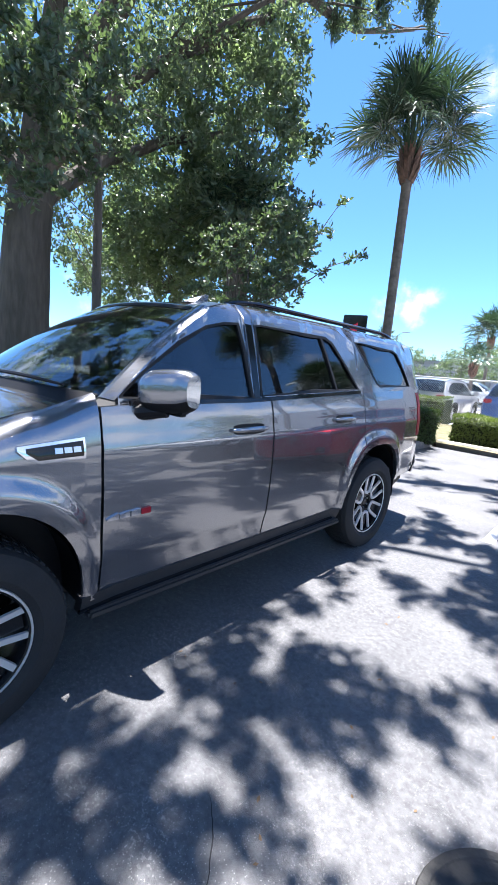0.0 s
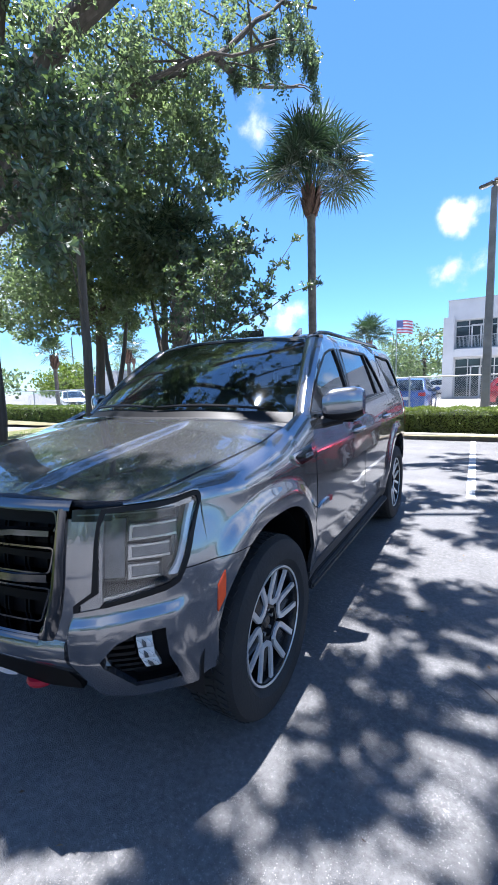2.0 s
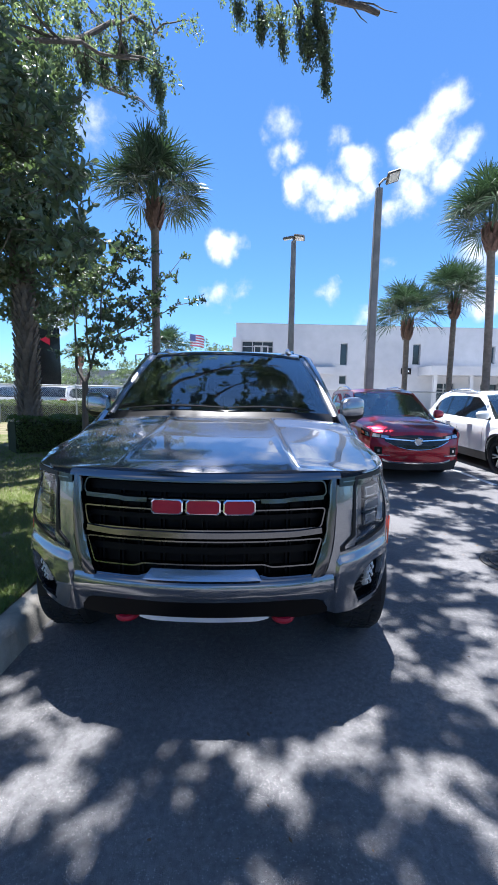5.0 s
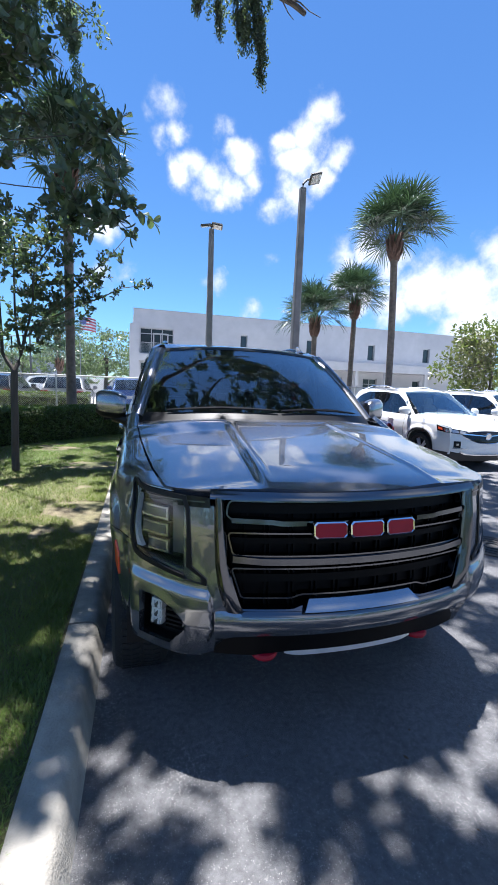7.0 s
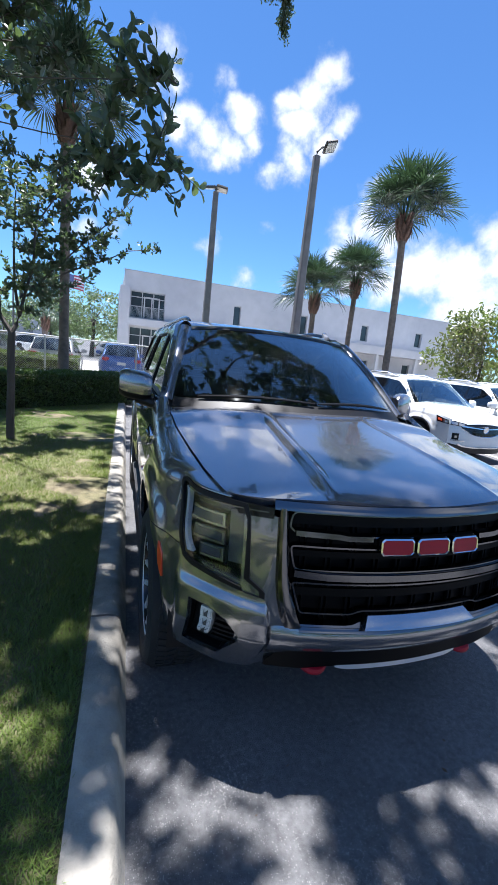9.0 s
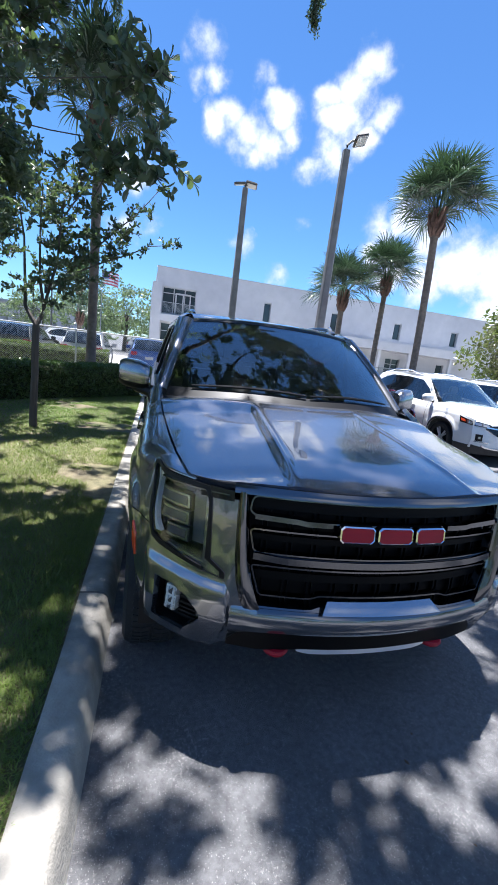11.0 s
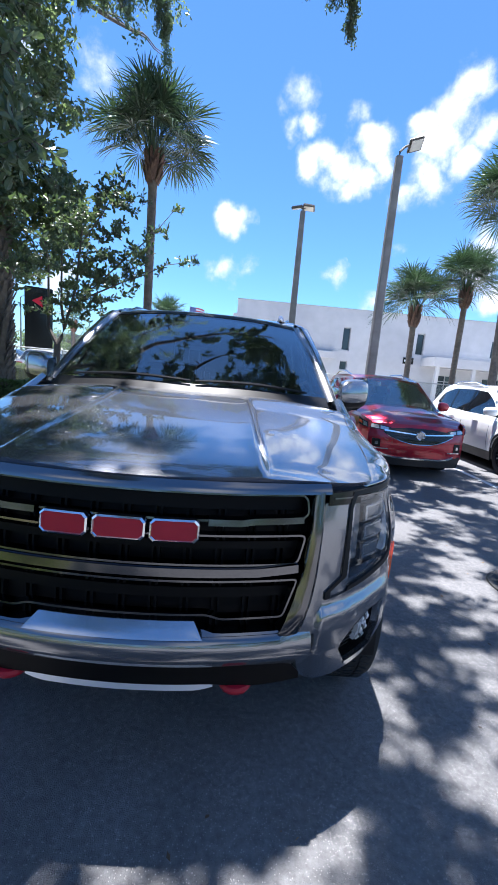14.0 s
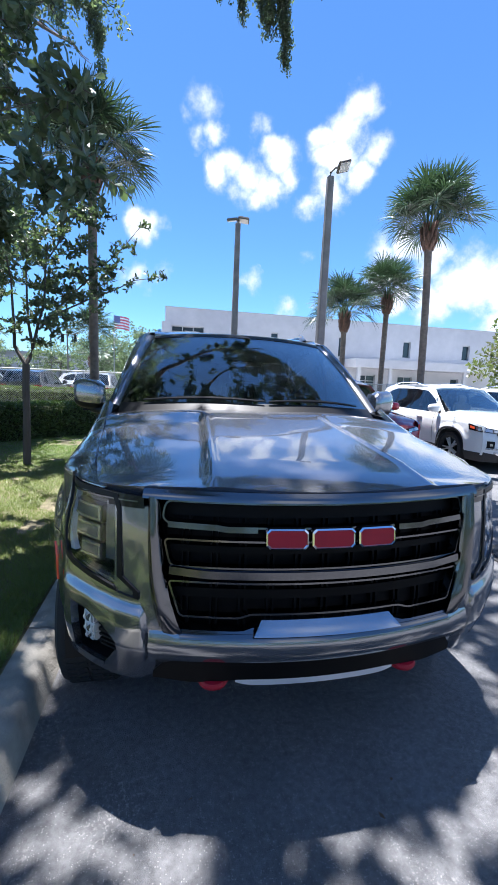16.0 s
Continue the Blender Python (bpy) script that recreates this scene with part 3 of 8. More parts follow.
bm = bmesh.new()
outer, inner = [], []
for i in range(141):
    s = -1 + 2 * i / 140
    row, low = [], []
    for j in range(34):
        v = j / 33
        back = 0.375 + 0.12 * s * s
        xf = 0.775 * s
        y = lerp(hood_front(xf), back, v ** 1.25)
        x = s * min(seam_x(y), 0.885)
        y = lerp(hood_front(x), back, v ** 1.25)
        z = hood_z(x, y)
        row.append(Vector((x, y, z)))
        low.append(Vector((x * 0.99, y + 0.012 * (1 - v), z - 0.03)))
    outer.append(row)
    inner.append(low)
shell(bm, outer, inner)
part("hood", tidy(bm), M_PAINT, truck)

lamp_lo = interp([(0.635, 0.775), (0.70, 0.787), (0.80, 0.808), (0.88, 0.828), (0.912, 0.85), (0.95, 0.925), (1.0, 1.03), (1.035, 1.105)])
lamp_hi = interp([(0.635, 0.80), (0.69, 0.845), (0.70, 1.08), (0.71, 1.118), (0.80, 1.126), (0.90, 1.132), (1.0, 1.137), (1.025, 1.134), (1.035, 1.118)])
lamp_edge = interp([(0.828, 0.88), (0.85, 0.912), (0.925, 0.95), (1.03, 1.0), (1.105, 1.035)])
SEAM_Z = 0.885
# fenders with rolled tops, from the hood seam round over the headlight to the door
for s in (1, -1):
    bm = bmesh.new()
    outer, inner = [], []
    us = [0.765, 0.79, 0.815, 0.84, 0.865, 0.89, 0.905, 0.92, 0.94, 0.96, 0.98, 1.0, 1.015, 1.025, 1.035, 1.0352] + lin(1.05, u_of_y(-0.21), 14)
    stations = [(plan_xy(u).y, u) for u in us] + [(y, None) for y in arch_samples(-0.30, 0.545, 0.0, 32) if y > -0.206]
    for y, u in stations:
        if u is not None:
            lo = lamp_hi(u) + 0.003 if u <= 1.035 else max(SEAM_Z + 0.004, arch_z(y, 0.0, 0.42))
            at = lambda z: corner(u, z)
        else:
            lo = arch_z(y, 0.0, 0.42)
            if y < -0.1:
                lo = max(lo, min(SEAM_Z + 0.004, 2.0)) if arch_z(y, 0.0, 0.42) < SEAM_Z else lo
            at = lambda z: Vector((side_w(y, z), y, z))
        zs = min(seam_x(y), plan_xy(u).x - 0.004) if u is not None else seam_x(y)
        top = hood_z(zs, min(y, 0.32)) - 0.004 + max(0, y - 0.32) * 0.35
        shoulder = max(1.10, lo + 0.004)
        top = max(top, shoulder + 0.003)
        pts = [at(z) for z in lin(lo, shoulder, 18)]
        a, c = pts[-1], Vector((zs + 0.005, pts[-1].y, top))
        b = Vector((lerp(a.x, c.x, 0.12), a.y, lerp(a.z, top, 0.9)))
        for k in range(1, 9):
            t = k / 8
            pts.append(a * (1 - t) ** 2 + b * 2 * t * (1 - t) + c * t * t)
        outer.append([Vector((s * p.x, p.y, p.z)) for p in pts])
        inner.append([Vector((s * (p.x - 0.02), p.y + (0.012 if u is not None else 0), p.z - (0.02 if p.z > 1.15 else 0))) for p in pts])
    shell(bm, outer, inner, s < 0)
    patch(bm, [0.932, 0.95, 0.97, 0.985, 1.0, 1.015, 1.025, 1.035], lambda u: SEAM_Z + 0.004, lambda u: max(SEAM_Z + 0.006, lamp_lo(u) - 0.003), 8, lambda u, z, d: (lambda p: Vector((s * p.x, p.y, p.z)))(corner(u, z, d)), 0.02, s)
    part("fender", tidy(bm), M_PAINT, truck)

# doors and quarter panels

for s in (1, -1):
    sf = side(s)
    bm = bmesh.new()
    patch(bm, lin(0.558, 1.648, 24), lambda y: 0.44, lambda y: belt(y) - 0.0, 26, sf, 0.03, s)
    door = part("front_door", tidy(bm), M_PAINT, truck)
    bm = bmesh.new()
    ys = lin(1.66, 2.49, 18) + [y for y in arch_samples(2.5, 2.79, WB, 10)] + [2.79]
    ys = sorted(set(ys))
    patch(bm, ys, lambda y: 0.44 if y < 2.5 else arch_z(y, WB, 0.44) + 0.052, belt, 26, sf, 0.03, s)
    rdoor = part("rear_door", tidy(bm), M_PAINT, truck)
    bm = bmesh.new()
    ys = arch_samples(2.80, 4.18, WB, 34)
    patch(bm, ys, lambda y: arch_z(y, WB, 0.55), belt, 26, sf, 0.03, s)
    part("quarter_panel", tidy(bm), M_PAINT, truck)
    bm = bmesh.new()
    ys = [y for y in arch_samples(2.5, 2.81, WB, 10)]
    patch(bm, ys, lambda y: arch_z(y, WB, 0.44), lambda y: arch_z(y, WB, 0.44) + 0.05, 4, sf, 0.03, s)
    part("wheel_arch_lip", tidy(bm), M_PAINT, truck)
    for name, y0, y1, zc in (("front", 1.30, 1.585, 1.165), ("rear", 2.34, 2.61, 1.185)):
        bm = bmesh.new()
        yc, hl = (y0 + y1) / 2, (y1 - y0) / 2
        pts, rad = [], []
        for k in range(13):
            t = -1 + k / 6
            pts.append((s * (side_w(yc + t * hl, zc) + 0.012 + 0.026 * (1 - abs(t) ** 3)), yc + t * hl, zc + 0.004 * (1 - t * t)))
            rad.append(0.016 - 0.006 * abs(t) ** 4)
        tube(bm, pts, rad, 10)
        h = part("door_handle", bm, M_PAINT, door if name == "front" else rdoor)
        bm = bmesh.new()
        patch(bm, lin(y0 + 0.02, y1 - 0.02, 10), lambda y: zc - 0.03 * math.sqrt(max(0, 1 - ((y - yc) / hl) ** 4)), lambda y: zc + 0.03 * math.sqrt(max(0, 1 - ((y - yc) / hl) ** 4)), 4, lambda y, z, d: sf(y, z, d - 0.003), 0.01, s)
        part("handle_cup", tidy(bm), M_BLACK, door if name == "front" else rdoor)
    # rocker cladding and running board
    bm = bmesh.new()
    patch(bm, lin(0.47, 2.57, 24), lambda y: 0.36, lambda y: 0.452, 5, lambda y, z, d: sf(y, z, d - 0.006), 0.06, s)
    part("rocker_cladding", tidy(bm), M_CLAD, truck)
    bm = bmesh.new()
    box(bm, s * 0.86, s * 0.985, 0.5, 2.55, 0.335, 0.375, 0.012)
    part("running_board", bm, M_CLAD, truck)
    bm = bmesh.new()
    patch(bm, lin(0.46, 2.5, 20), lambda y: 0.375, lambda y: 0.388, 2, lambda y, z, d: sf(y, z, d - 0.022), 0.02, s)
    part("board_trim", tidy(bm), M_CHROME, truck)

# greenhouse: painted frame with window openings
WINDOWS = {
    "front_window": ([(0.66, 1.335), (0.80, 1.33), (1.49, 1.335), (1.525, 1.335)], [(0.66, 1.345), (0.78, 1.45), (1.02, 1.62), (1.22, 1.72), (1.36, 1.755), (1.475, 1.765), (1.50, 1.62), (1.525, 1.34)]),
    "rear_window": ([(1.585, 1.345), (2.74, 1.40)], [(1.585, 1.36), (1.60, 1.765), (1.66, 1.775), (2.36, 1.775), (2.45, 1.74), (2.60, 1.58), (2.74, 1.41)]),
    "quarter_window": ([(2.78, 1.77), (2.90, 1.62), (3.06, 1.45), (3.12, 1.425), (3.80, 1.44)], [(2.78, 1.775), (2.85, 1.778), (3.50, 1.765), (3.58, 1.74), (3.80, 1.45)]),
}
roof_edge = interp([(1.30, 1.868), (1.6, 1.885), (2.5, 1.89), (3.4, 1.885), (4.0, 1.85)])


def glass_edge(v):
    """Side edge of the windscreen, bottom to top."""
    return Vector((lerp(0.85, 0.655, v), lerp(0.585, 1.245, v), lerp(1.325, 1.825, v) + 0.03 * math.sin(math.pi * v)))


pillar_line = interp([(glass_edge(k / 20).y + 0.045, glass_edge(k / 20).z) for k in range(21)] + [(1.45, 1.875)])
for s in (1, -1):
    hf = house(s)
    bm = bmesh.new()
    ys = sorted({round(y, 3) for y in lin(0.655, 4.14, 90)} | {p[0] for w in WINDOWS.values() for c in w for p in c})
    spans = []
    for a, b in zip(ys, ys[1:]):
        mid = (a + b) / 2
        win = next((w for w in WINDOWS.values() if w[0][0][0] < mid < w[0][-1][0]), None)
        top = lambda y: min(pillar_line(y), roof_edge(y)) if y < 1.45 else roof_edge(y)
        low = lambda y: belt(y) - 0.02
        if win:
            lo, hi = interp(win[0]), interp(win[1])
            patch(bm, [a, b], low, lo, 3, hf, 0.03, s)
            patch(bm, [a, b], lambda y: min(hi(y), top(y) - 0.002), top, 4, hf, 0.03, s)
        else:
            patch(bm, [a, b], low, top, 8, hf, 0.03, s)
    part("window_frame", tidy(bm), M_PAINT, truck)
    for name, (lo, hi) in WINDOWS.items():
        bm = bmesh.new()
        f0, f1 = interp(lo), interp(hi)
        ys = sorted({round(y, 3) for y in lin(lo[0][0], lo[-1][0], 24)} | {p[0] for p in lo + hi})
        patch(bm, ys, f0, f1, 6, lambda y, z, d: hf(y, z, d + 0.012), 0.005, s)
        w = part(name, tidy(bm), M_TINT, truck, "dark tinted glass")
        w.visible_shadow = False
        # black rubber surround
        bm = bmesh.new()
        loop = [(y, f0(y)) for y in ys] + [(y, f1(y)) for y in reversed(ys)]
        cy, cz = sum(p[0] for p in loop) / len(loop), sum(p[1] for p in loop) / len(loop)
        rows = []
        for y, z in loop + loop[:1]:
            v = Vector((cy - y, cz - z))
            v = v.normalized() * min(0.022, v.length)
            rows.append([hf(y, z, -0.003), hf(y + v.x, z + v.y, -0.001), hf(y + v.x, z + v.y, 0.012)])
        add_grid(bm, rows, flip=s < 0)
        part("window_seal", bm, M_BLACK, w)
    bm = bmesh.new()
    add_grid(bm, [[hf(lerp(2.30, 2.43, t) + o, lerp(1.775, 1.385, t), q) for o, q in ((-0.014, 0.012), (-0.012, -0.002), (0.012, -0.002), (0.014, 0.012))] for t in lin(0, 1, 6)], flip=s < 0)
    bmesh.ops.recalc_face_normals(bm, faces=bm.faces)
    part("window_divider", bm, M_BLACK, truck)
    # black pillar cover between the doors
    bm = bmesh.new()
    patch(bm, [1.53, 1.555, 1.58], lambda y: 1.33, lambda y: 1.765, 8, lambda y, z, d: hf(y, z, d - 0.002), 0.01, s)
    part("pillar_cover", tidy(bm), M_GLOSSBLACK, truck)
    bm = bmesh.new()
    patch(bm, lin(0.7, 2.76, 30), lambda y: belt(y) + 0.0, lambda y: belt(y) + 0.022, 2, lambda y, z, d: Vector((s * (max(side_w(y, z), house_half(z)) - d + 0.004), y, z)), 0.02, s)
    part("belt_moulding", tidy(bm), M_GLOSSBLACK, truck)
    # windscreen pillar
    bm = bmesh.new()
    rows = []
    for k in range(21):
        v = k / 20
        g = glass_edge(v)
        q = Vector((house_half(g.z), g.y + 0.05, g.z))
        m1 = g.lerp(q, 0.5) + Vector((0.012, -0.02, 0.012))
        rows.append([Vector((s * p.x, p.y, p.z)) for p in (g + Vector((-0.01, 0.0, -0.012)), g, g.lerp(m1, 0.6) + Vector((0.002, -0.006, 0.004)), m1, q.lerp(m1, 0.4), q, q + Vector((-0.03, 0.01, 0)))])
    add_grid(bm, rows, flip=s > 0)
    bmesh.ops.recalc_face_normals(bm, faces=bm.faces)
    for f in bm.faces:
        c = f.calc_center_median()
        if abs(c.x) < glass_edge(min(1, max(0, (c.z - rows[0][1].z) / (rows[-1][1].z - rows[0][1].z)))).x + 0.014:
            f.material_index = 1
    part("windscreen_pillar", bm, [M_PAINT, M_BLACK], truck)

# windscreen
def screen(u, v, d=0.0):
    e = glass_edge(v)
    y0, z0 = lerp(0.31, 1.13, v), lerp(1.355, 1.855, v) + 0.035 * math.sin(math.pi * v)
    k = abs(u) ** 2.2
    return Vector((u * e.x, lerp(y0, e.y, k) + d * 0.6, lerp(z0, e.z, k) - d * 0.8))


bm = bmesh.new()
patch(bm, lin(-1, 1, 41), lambda u: 0.0, lambda u: 1.0, 20, screen, 0.006)
wind = part("windscreen", tidy(bm), M_WIND, truck, "large raked windscreen reflecting the trees")
wind.visible_shadow = False
bm = bmesh.new()
patch(bm, lin(-0.99, 0.99, 31), lambda u: -0.055, lambda u: 0.032, 4, lambda u, v, d: screen(u, v, d - 0.003), 0.004)
part("cowl_band", tidy(bm), M_BLACK, truck)
bm = bmesh.new()
patch(bm, lin(-0.99, 0.99, 31), lambda u: 0.945, lambda u: 1.0, 3, lambda u, v, d: screen(u, v, d - 0.003), 0.004)
part("header_band", tidy(bm), M_BLACK, truck)
for x0, x1 in ((-0.72, 0.02), (0.05, 0.72)):
    bm = bmesh.new()
    pts = [screen(lerp(x0, x1, k / 12) / 0.87, 0.035 + 0.05 * math.sin(math.pi * k / 12) * 0.4, -0.022) for k in range(13)]
    tube(bm, pts, [0.006 + 0.004 * math.sin(math.pi * k / 12) for k in range(13)], 6)
    part("wiper", bm, M_BLACK, truck)

# roof
bm = bmesh.new()
outer, inner = [], []
for i in range(41):
    u = -1 + i / 20
    row, low = [], []
    for j in range(28):
        v = j / 27
        yf = screen(u * 0.985, 1.0).y
        y = lerp(yf, 4.0 + 0.12 * (1 - u * u), v)
        half = 0.665 + house_taper(y) if y > 1.4 else lerp(screen(1, 1).x, 0.665, smoothstep(1.2, 1.4, y))
        edge = roof_edge(max(1.3, y)) if y > 1.35 else lerp(screen(1, 1).z, roof_edge(1.35), smoothstep(1.2, 1.35, y))
        crown = np.interp(y, [1.1, 1.3, 1.7, 2.6, 3.5, 4.1], [1.857, 1.885, 1.912, 1.918, 1.905, 1.86])
        z = edge + (float(crown) - edge) * (1 - abs(u) ** 2.4)
        row.append(Vector((u * half, y, z)))
        low.append(Vector((u * half, y, z - 0.03)))
    outer.append(row)
    inner.append(low)
shell(bm, outer, inner)
part("roof", tidy(bm), M_PAINT, truck)
for s in (1, -1):
    bm = bmesh.new()
    pts = [(s * np.interp(y, [1.5, 1.7, 3.5, 3.8], [0.63, 0.635, 0.62, 0.6]), y, float(np.interp(y, [1.50, 1.62, 1.8, 3.5, 3.68, 3.8], [1.885, 1.91, 1.922, 1.924, 1.91, 1.865]))) for y in lin(1.5, 3.8, 24)]
    tube(bm, pts, [0.012] + [0.017] * 22 + [0.012], 8)
    part("roof_rail", bm, M_GLOSSBLACK, truck)
bm = bmesh.new()
rows = []
for k in range(7):
    t = k / 6
    w, h, yy = 0.03 * (1 - t * 0.6), t * 0.06, 1.30 + t * 0.09
    rows.append([(0.56 - w, yy, 1.865 + h), (0.56, yy - 0.05 * (1 - t), 1.865 + h), (0.56 + w, yy, 1.865 + h), (0.56, yy + 0.12 * (1 - t * 0.7), 1.865 + h)])
vs = add_grid(bm, rows, close=True)
bm.faces.new(vs[-1])
bmesh.ops.recalc_face_normals(bm, faces=bm.faces)
part("antenna_fin", bm, M_PAINT, truck)

# tail
bm = bmesh.new()
outer, inner = [], []
for u in lin(-1, 1, 25):
    row, low = [], []
    for z in lin(0.5, 1.86, 24):
        w = (side_w(4.16, min(z, 1.38)) if z < 1.38 else house_half(z) + house_taper(4.12))
        y = 4.17 + 0.06 * (1 - u * u) + 0.10 * (1 - smoothstep(0.55, 0.85, z)) - 0.17 * smoothstep(1.35, 1.9, z)
        row.append(Vector((u * w, y, z)))
        low.append(Vector((u * w, y - 0.03, z)))
    outer.append(row)
    inner.append(low)
shell(bm, outer, inner)
part("tailgate", tidy(bm), M_PAINT, truck)
for s in (1, -1):
    bm = bmesh.new()
    patch(bm, lin(3.98, 4.19, 6), lambda y: 0.95, lambda y: 1.38, 8, lambda y, z, d: side(s)(y, z, d - 0.006), 0.02, s)
    part("tail_lamp", tidy(bm), M_RED, truck, "red tail lamp")

# wheels
def build_wheel():
    hub = new("wheel")
    bm = bmesh.new()
    R, w = 0.405, 0.135
    prof = [(0.262, -w * 0.8), (0.30, -w * 1.02), (0.36, -w * 1.04), (0.392, -w * 0.92), (R, -w * 0.7), (R, w * 0.7), (0.392, w * 0.92), (0.36, w * 1.04), (0.30, w * 1.02), (0.262, w * 0.8)]
    ring_solid(bm, prof, 64)
    tyre = part("tyre", bm, M_RUBBER, hub, "black all-terrain tyre")
    bm = bmesh.new()
    for k in range(64):
        a = 2 * math.pi * k / 64
        for o, tw in ((-0.075, 0.3), (-0.025, -0.3), (0.025, 0.3), (0.075, -0.3)):
            m = Matrix.Rotation(a + (0.05 if o > 0 else 0), 4, "X") @ Matrix.Translation((o, 0, R + 0.002)) @ Matrix.Rotation(tw, 4, "Z") @ Matrix.Diagonal((0.04, 0.024, 0.006, 1))
            bmesh.ops.create_cube(bm, size=1, matrix=m)
    tagged(part("tread", bm, M_RUBBER, hub), "chunky rubber tread blocks", kind="stuff")
    bm = bmesh.new()
    ring_solid(bm, [(0.262, -0.1), (0.268, 0.112), (0.262, 0.12), (0.25, 0.115), (0.245, 0.10), (0.235, -0.1)], 64)
    part("rim", bm, M_DARKALLOY, hub)
    bm = bmesh.new()
    ring_solid(bm, [(0.268, 0.114), (0.266, 0.122), (0.258, 0.122), (0.256, 0.114)], 64)
    part("rim_edge", bm, M_ALLOY, hub)
    bm = bmesh.new()
    ring_solid(bm, [(0.0, -0.02), (0.19, -0.02), (0.19, 0.0), (0.0, 0.0)], 32)
    part("brake_disc", bm, M_METAL, hub)
    bm = bmesh.new()
    ring_solid(bm, [(0.0, 0.075), (0.028, 0.075), (0.034, 0.066), (0.075, 0.06), (0.08, 0.0), (0.0, 0.0)], 28)
    part("hub_cap", bm, M_DARKALLOY, hub)
    for k in range(6):
        a = 2 * math.pi * (k + 0.5) / 6
        bm = bmesh.new()
        box(bm, 0.0, 0.085, -0.046, 0.046, 0.05, 0.25, 0.012)
        bmesh.ops.transform(bm, matrix=Matrix.Rotation(a, 4, "X"), verts=bm.verts)
        part("spoke", bm, M_DARKALLOY, hub)
        # machined U-shaped face
        bm = bmesh.new()
        loop = [(-0.06, 0.252), (-0.046, 0.125), (-0.034, 0.1), (0.0, 0.091), (0.034, 0.1), (0.046, 0.125), (0.06, 0.252)]
        rows = []
        for i, (yy, zz) in enumerate(loop):
            p, q = loop[max(0, i - 1)], loop[min(len(loop) - 1, i + 1)]
            d = Vector((q[0] - p[0], q[1] - p[1])).normalized()
            nrm = Vector((-d.y, d.x)) * 0.0145
            x = 0.092 + 0.022 * (zz - 0.09) / 0.16
            rows.append([(x - 0.012, yy + nrm.x, zz + nrm.y), (x, yy + nrm.x * 0.85, zz + nrm.y * 0.85), (x, yy - nrm.x * 0.85, zz - nrm.y * 0.85), (x - 0.012, yy - nrm.x, zz - nrm.y)])
        add_grid(bm, rows)
        bmesh.ops.recalc_face_normals(bm, faces=bm.faces)
        bmesh.ops.transform(bm, matrix=Matrix.Rotation(a, 4, "X"), verts=bm.verts)
        part("spoke_face", bm, M_ALLOY, hub, "machined bright spoke edge")
        bm = bmesh.new()
        ring_solid(bm, [(0.0, 0.075), (0.009, 0.075), (0.011, 0.05)], 6)
        bmesh.ops.translate(bm, verts=bm.verts, vec=(0, 0.055 * math.cos(a + 0.5), 0.055 * math.sin(a + 0.5)))
        part("lug_nut", bm, M_METAL, hub)
    return hub


wheel = build_wheel()
wheel.parent = truck
wheel.matrix_basis = pose(0.872, 0, HUB + 0.005, 8, 0, 0)
for m in (pose(0.848, WB, HUB + 0.005, 31, 0, 0), pose(-0.872, 0, HUB + 0.005, 17, 0, 180), pose(-0.848, WB, HUB + 0.005, 40, 0, 180)):
    w = copy_thing(wheel, m)
    w.parent = truck
for s in (1, -1):
    for yc in (0.0, WB):
        bm = bmesh.new()
        outer = []
        for k in range(25):
            a = math.pi * k / 24
            y, z = yc + 0.49 * math.cos(a), 0.38 + 0.56 * abs(math.sin(a)) ** 0.8
            outer.append([(s * 0.94, y, z), (s * 0.68, y, z)])
        vs = add_grid(bm, outer)
        part("wheel_well", bm, M_BLACK, truck)

# ---- nose ----
def front_bar(name, path, width, mat, off, depth=0.02, parent=None, closed=False, label=""):
    """A flat bar along a path of (x, z) points on the nose, off metres proud of it."""
    bm = bmesh.new()
    rows = []
    n = len(path)
    for i, (x, z) in enumerate(path):
        p = path[(i - 1) % n] if closed else path[max(0, i - 1)]
        q = path[(i + 1) % n] if closed else path[min(n - 1, i + 1)]
        d = Vector((q[0] - p[0], q[1] - p[1])).normalized()
        nx, nz = -d.y * width / 2, d.x * width / 2
        rows.append([front(x + nx, z + nz, -off + depth), front(x + nx * 0.8, z + nz * 0.8, -off), front(x - nx * 0.8, z - nz * 0.8, -off), front(x - nx, z - nz, -off + depth)])
    if closed:
        rows.append(rows[0])
    add_grid(bm, rows, close=True)
    bmesh.ops.recalc_face_normals(bm, faces=bm.faces)
    return part(name, bm, mat, parent or truck, label)


def smooth_path(pts, step=0.03):
    out = []
    for a, b in zip(pts, pts[1:]):
        n = max(1, int(math.hypot(b[0] - a[0], b[1] - a[1]) / step))
        out += [(lerp(a[0], b[0], k / n), lerp(a[1], b[1], k / n)) for k in range(n)]
    return out + [pts[-1]]


def rounded(pts, r=0.02, n=4):
    out = []
    m = len(pts)
    for i in range(m):
        p, a, b = Vector(pts[i]), Vector(pts[i - 1]), Vector(pts[(i + 1) % m])
        u, v = (a - p), (b - p)
        k = min(r, u.length * 0.4, v.length * 0.4)
        s0, s1 = p + u.normalized() * k, p + v.normalized() * k
        for j in range(n + 1):
            t = j / n
            q = s0 * (1 - t) ** 2 + p * 2 * t * (1 - t) + s1 * t * t
            out.append((q.x, q.y))
    dense = []
    for i in range(len(out)):
        a, b = out[i], out[(i + 1) % len(out)]
        k = max(1, int(math.hypot(b[0] - a[0], b[1] - a[1]) / 0.04))
        dense += [(lerp(a[0], b[0], j / k), lerp(a[1], b[1], j / k)) for j in range(k)]
    return dense


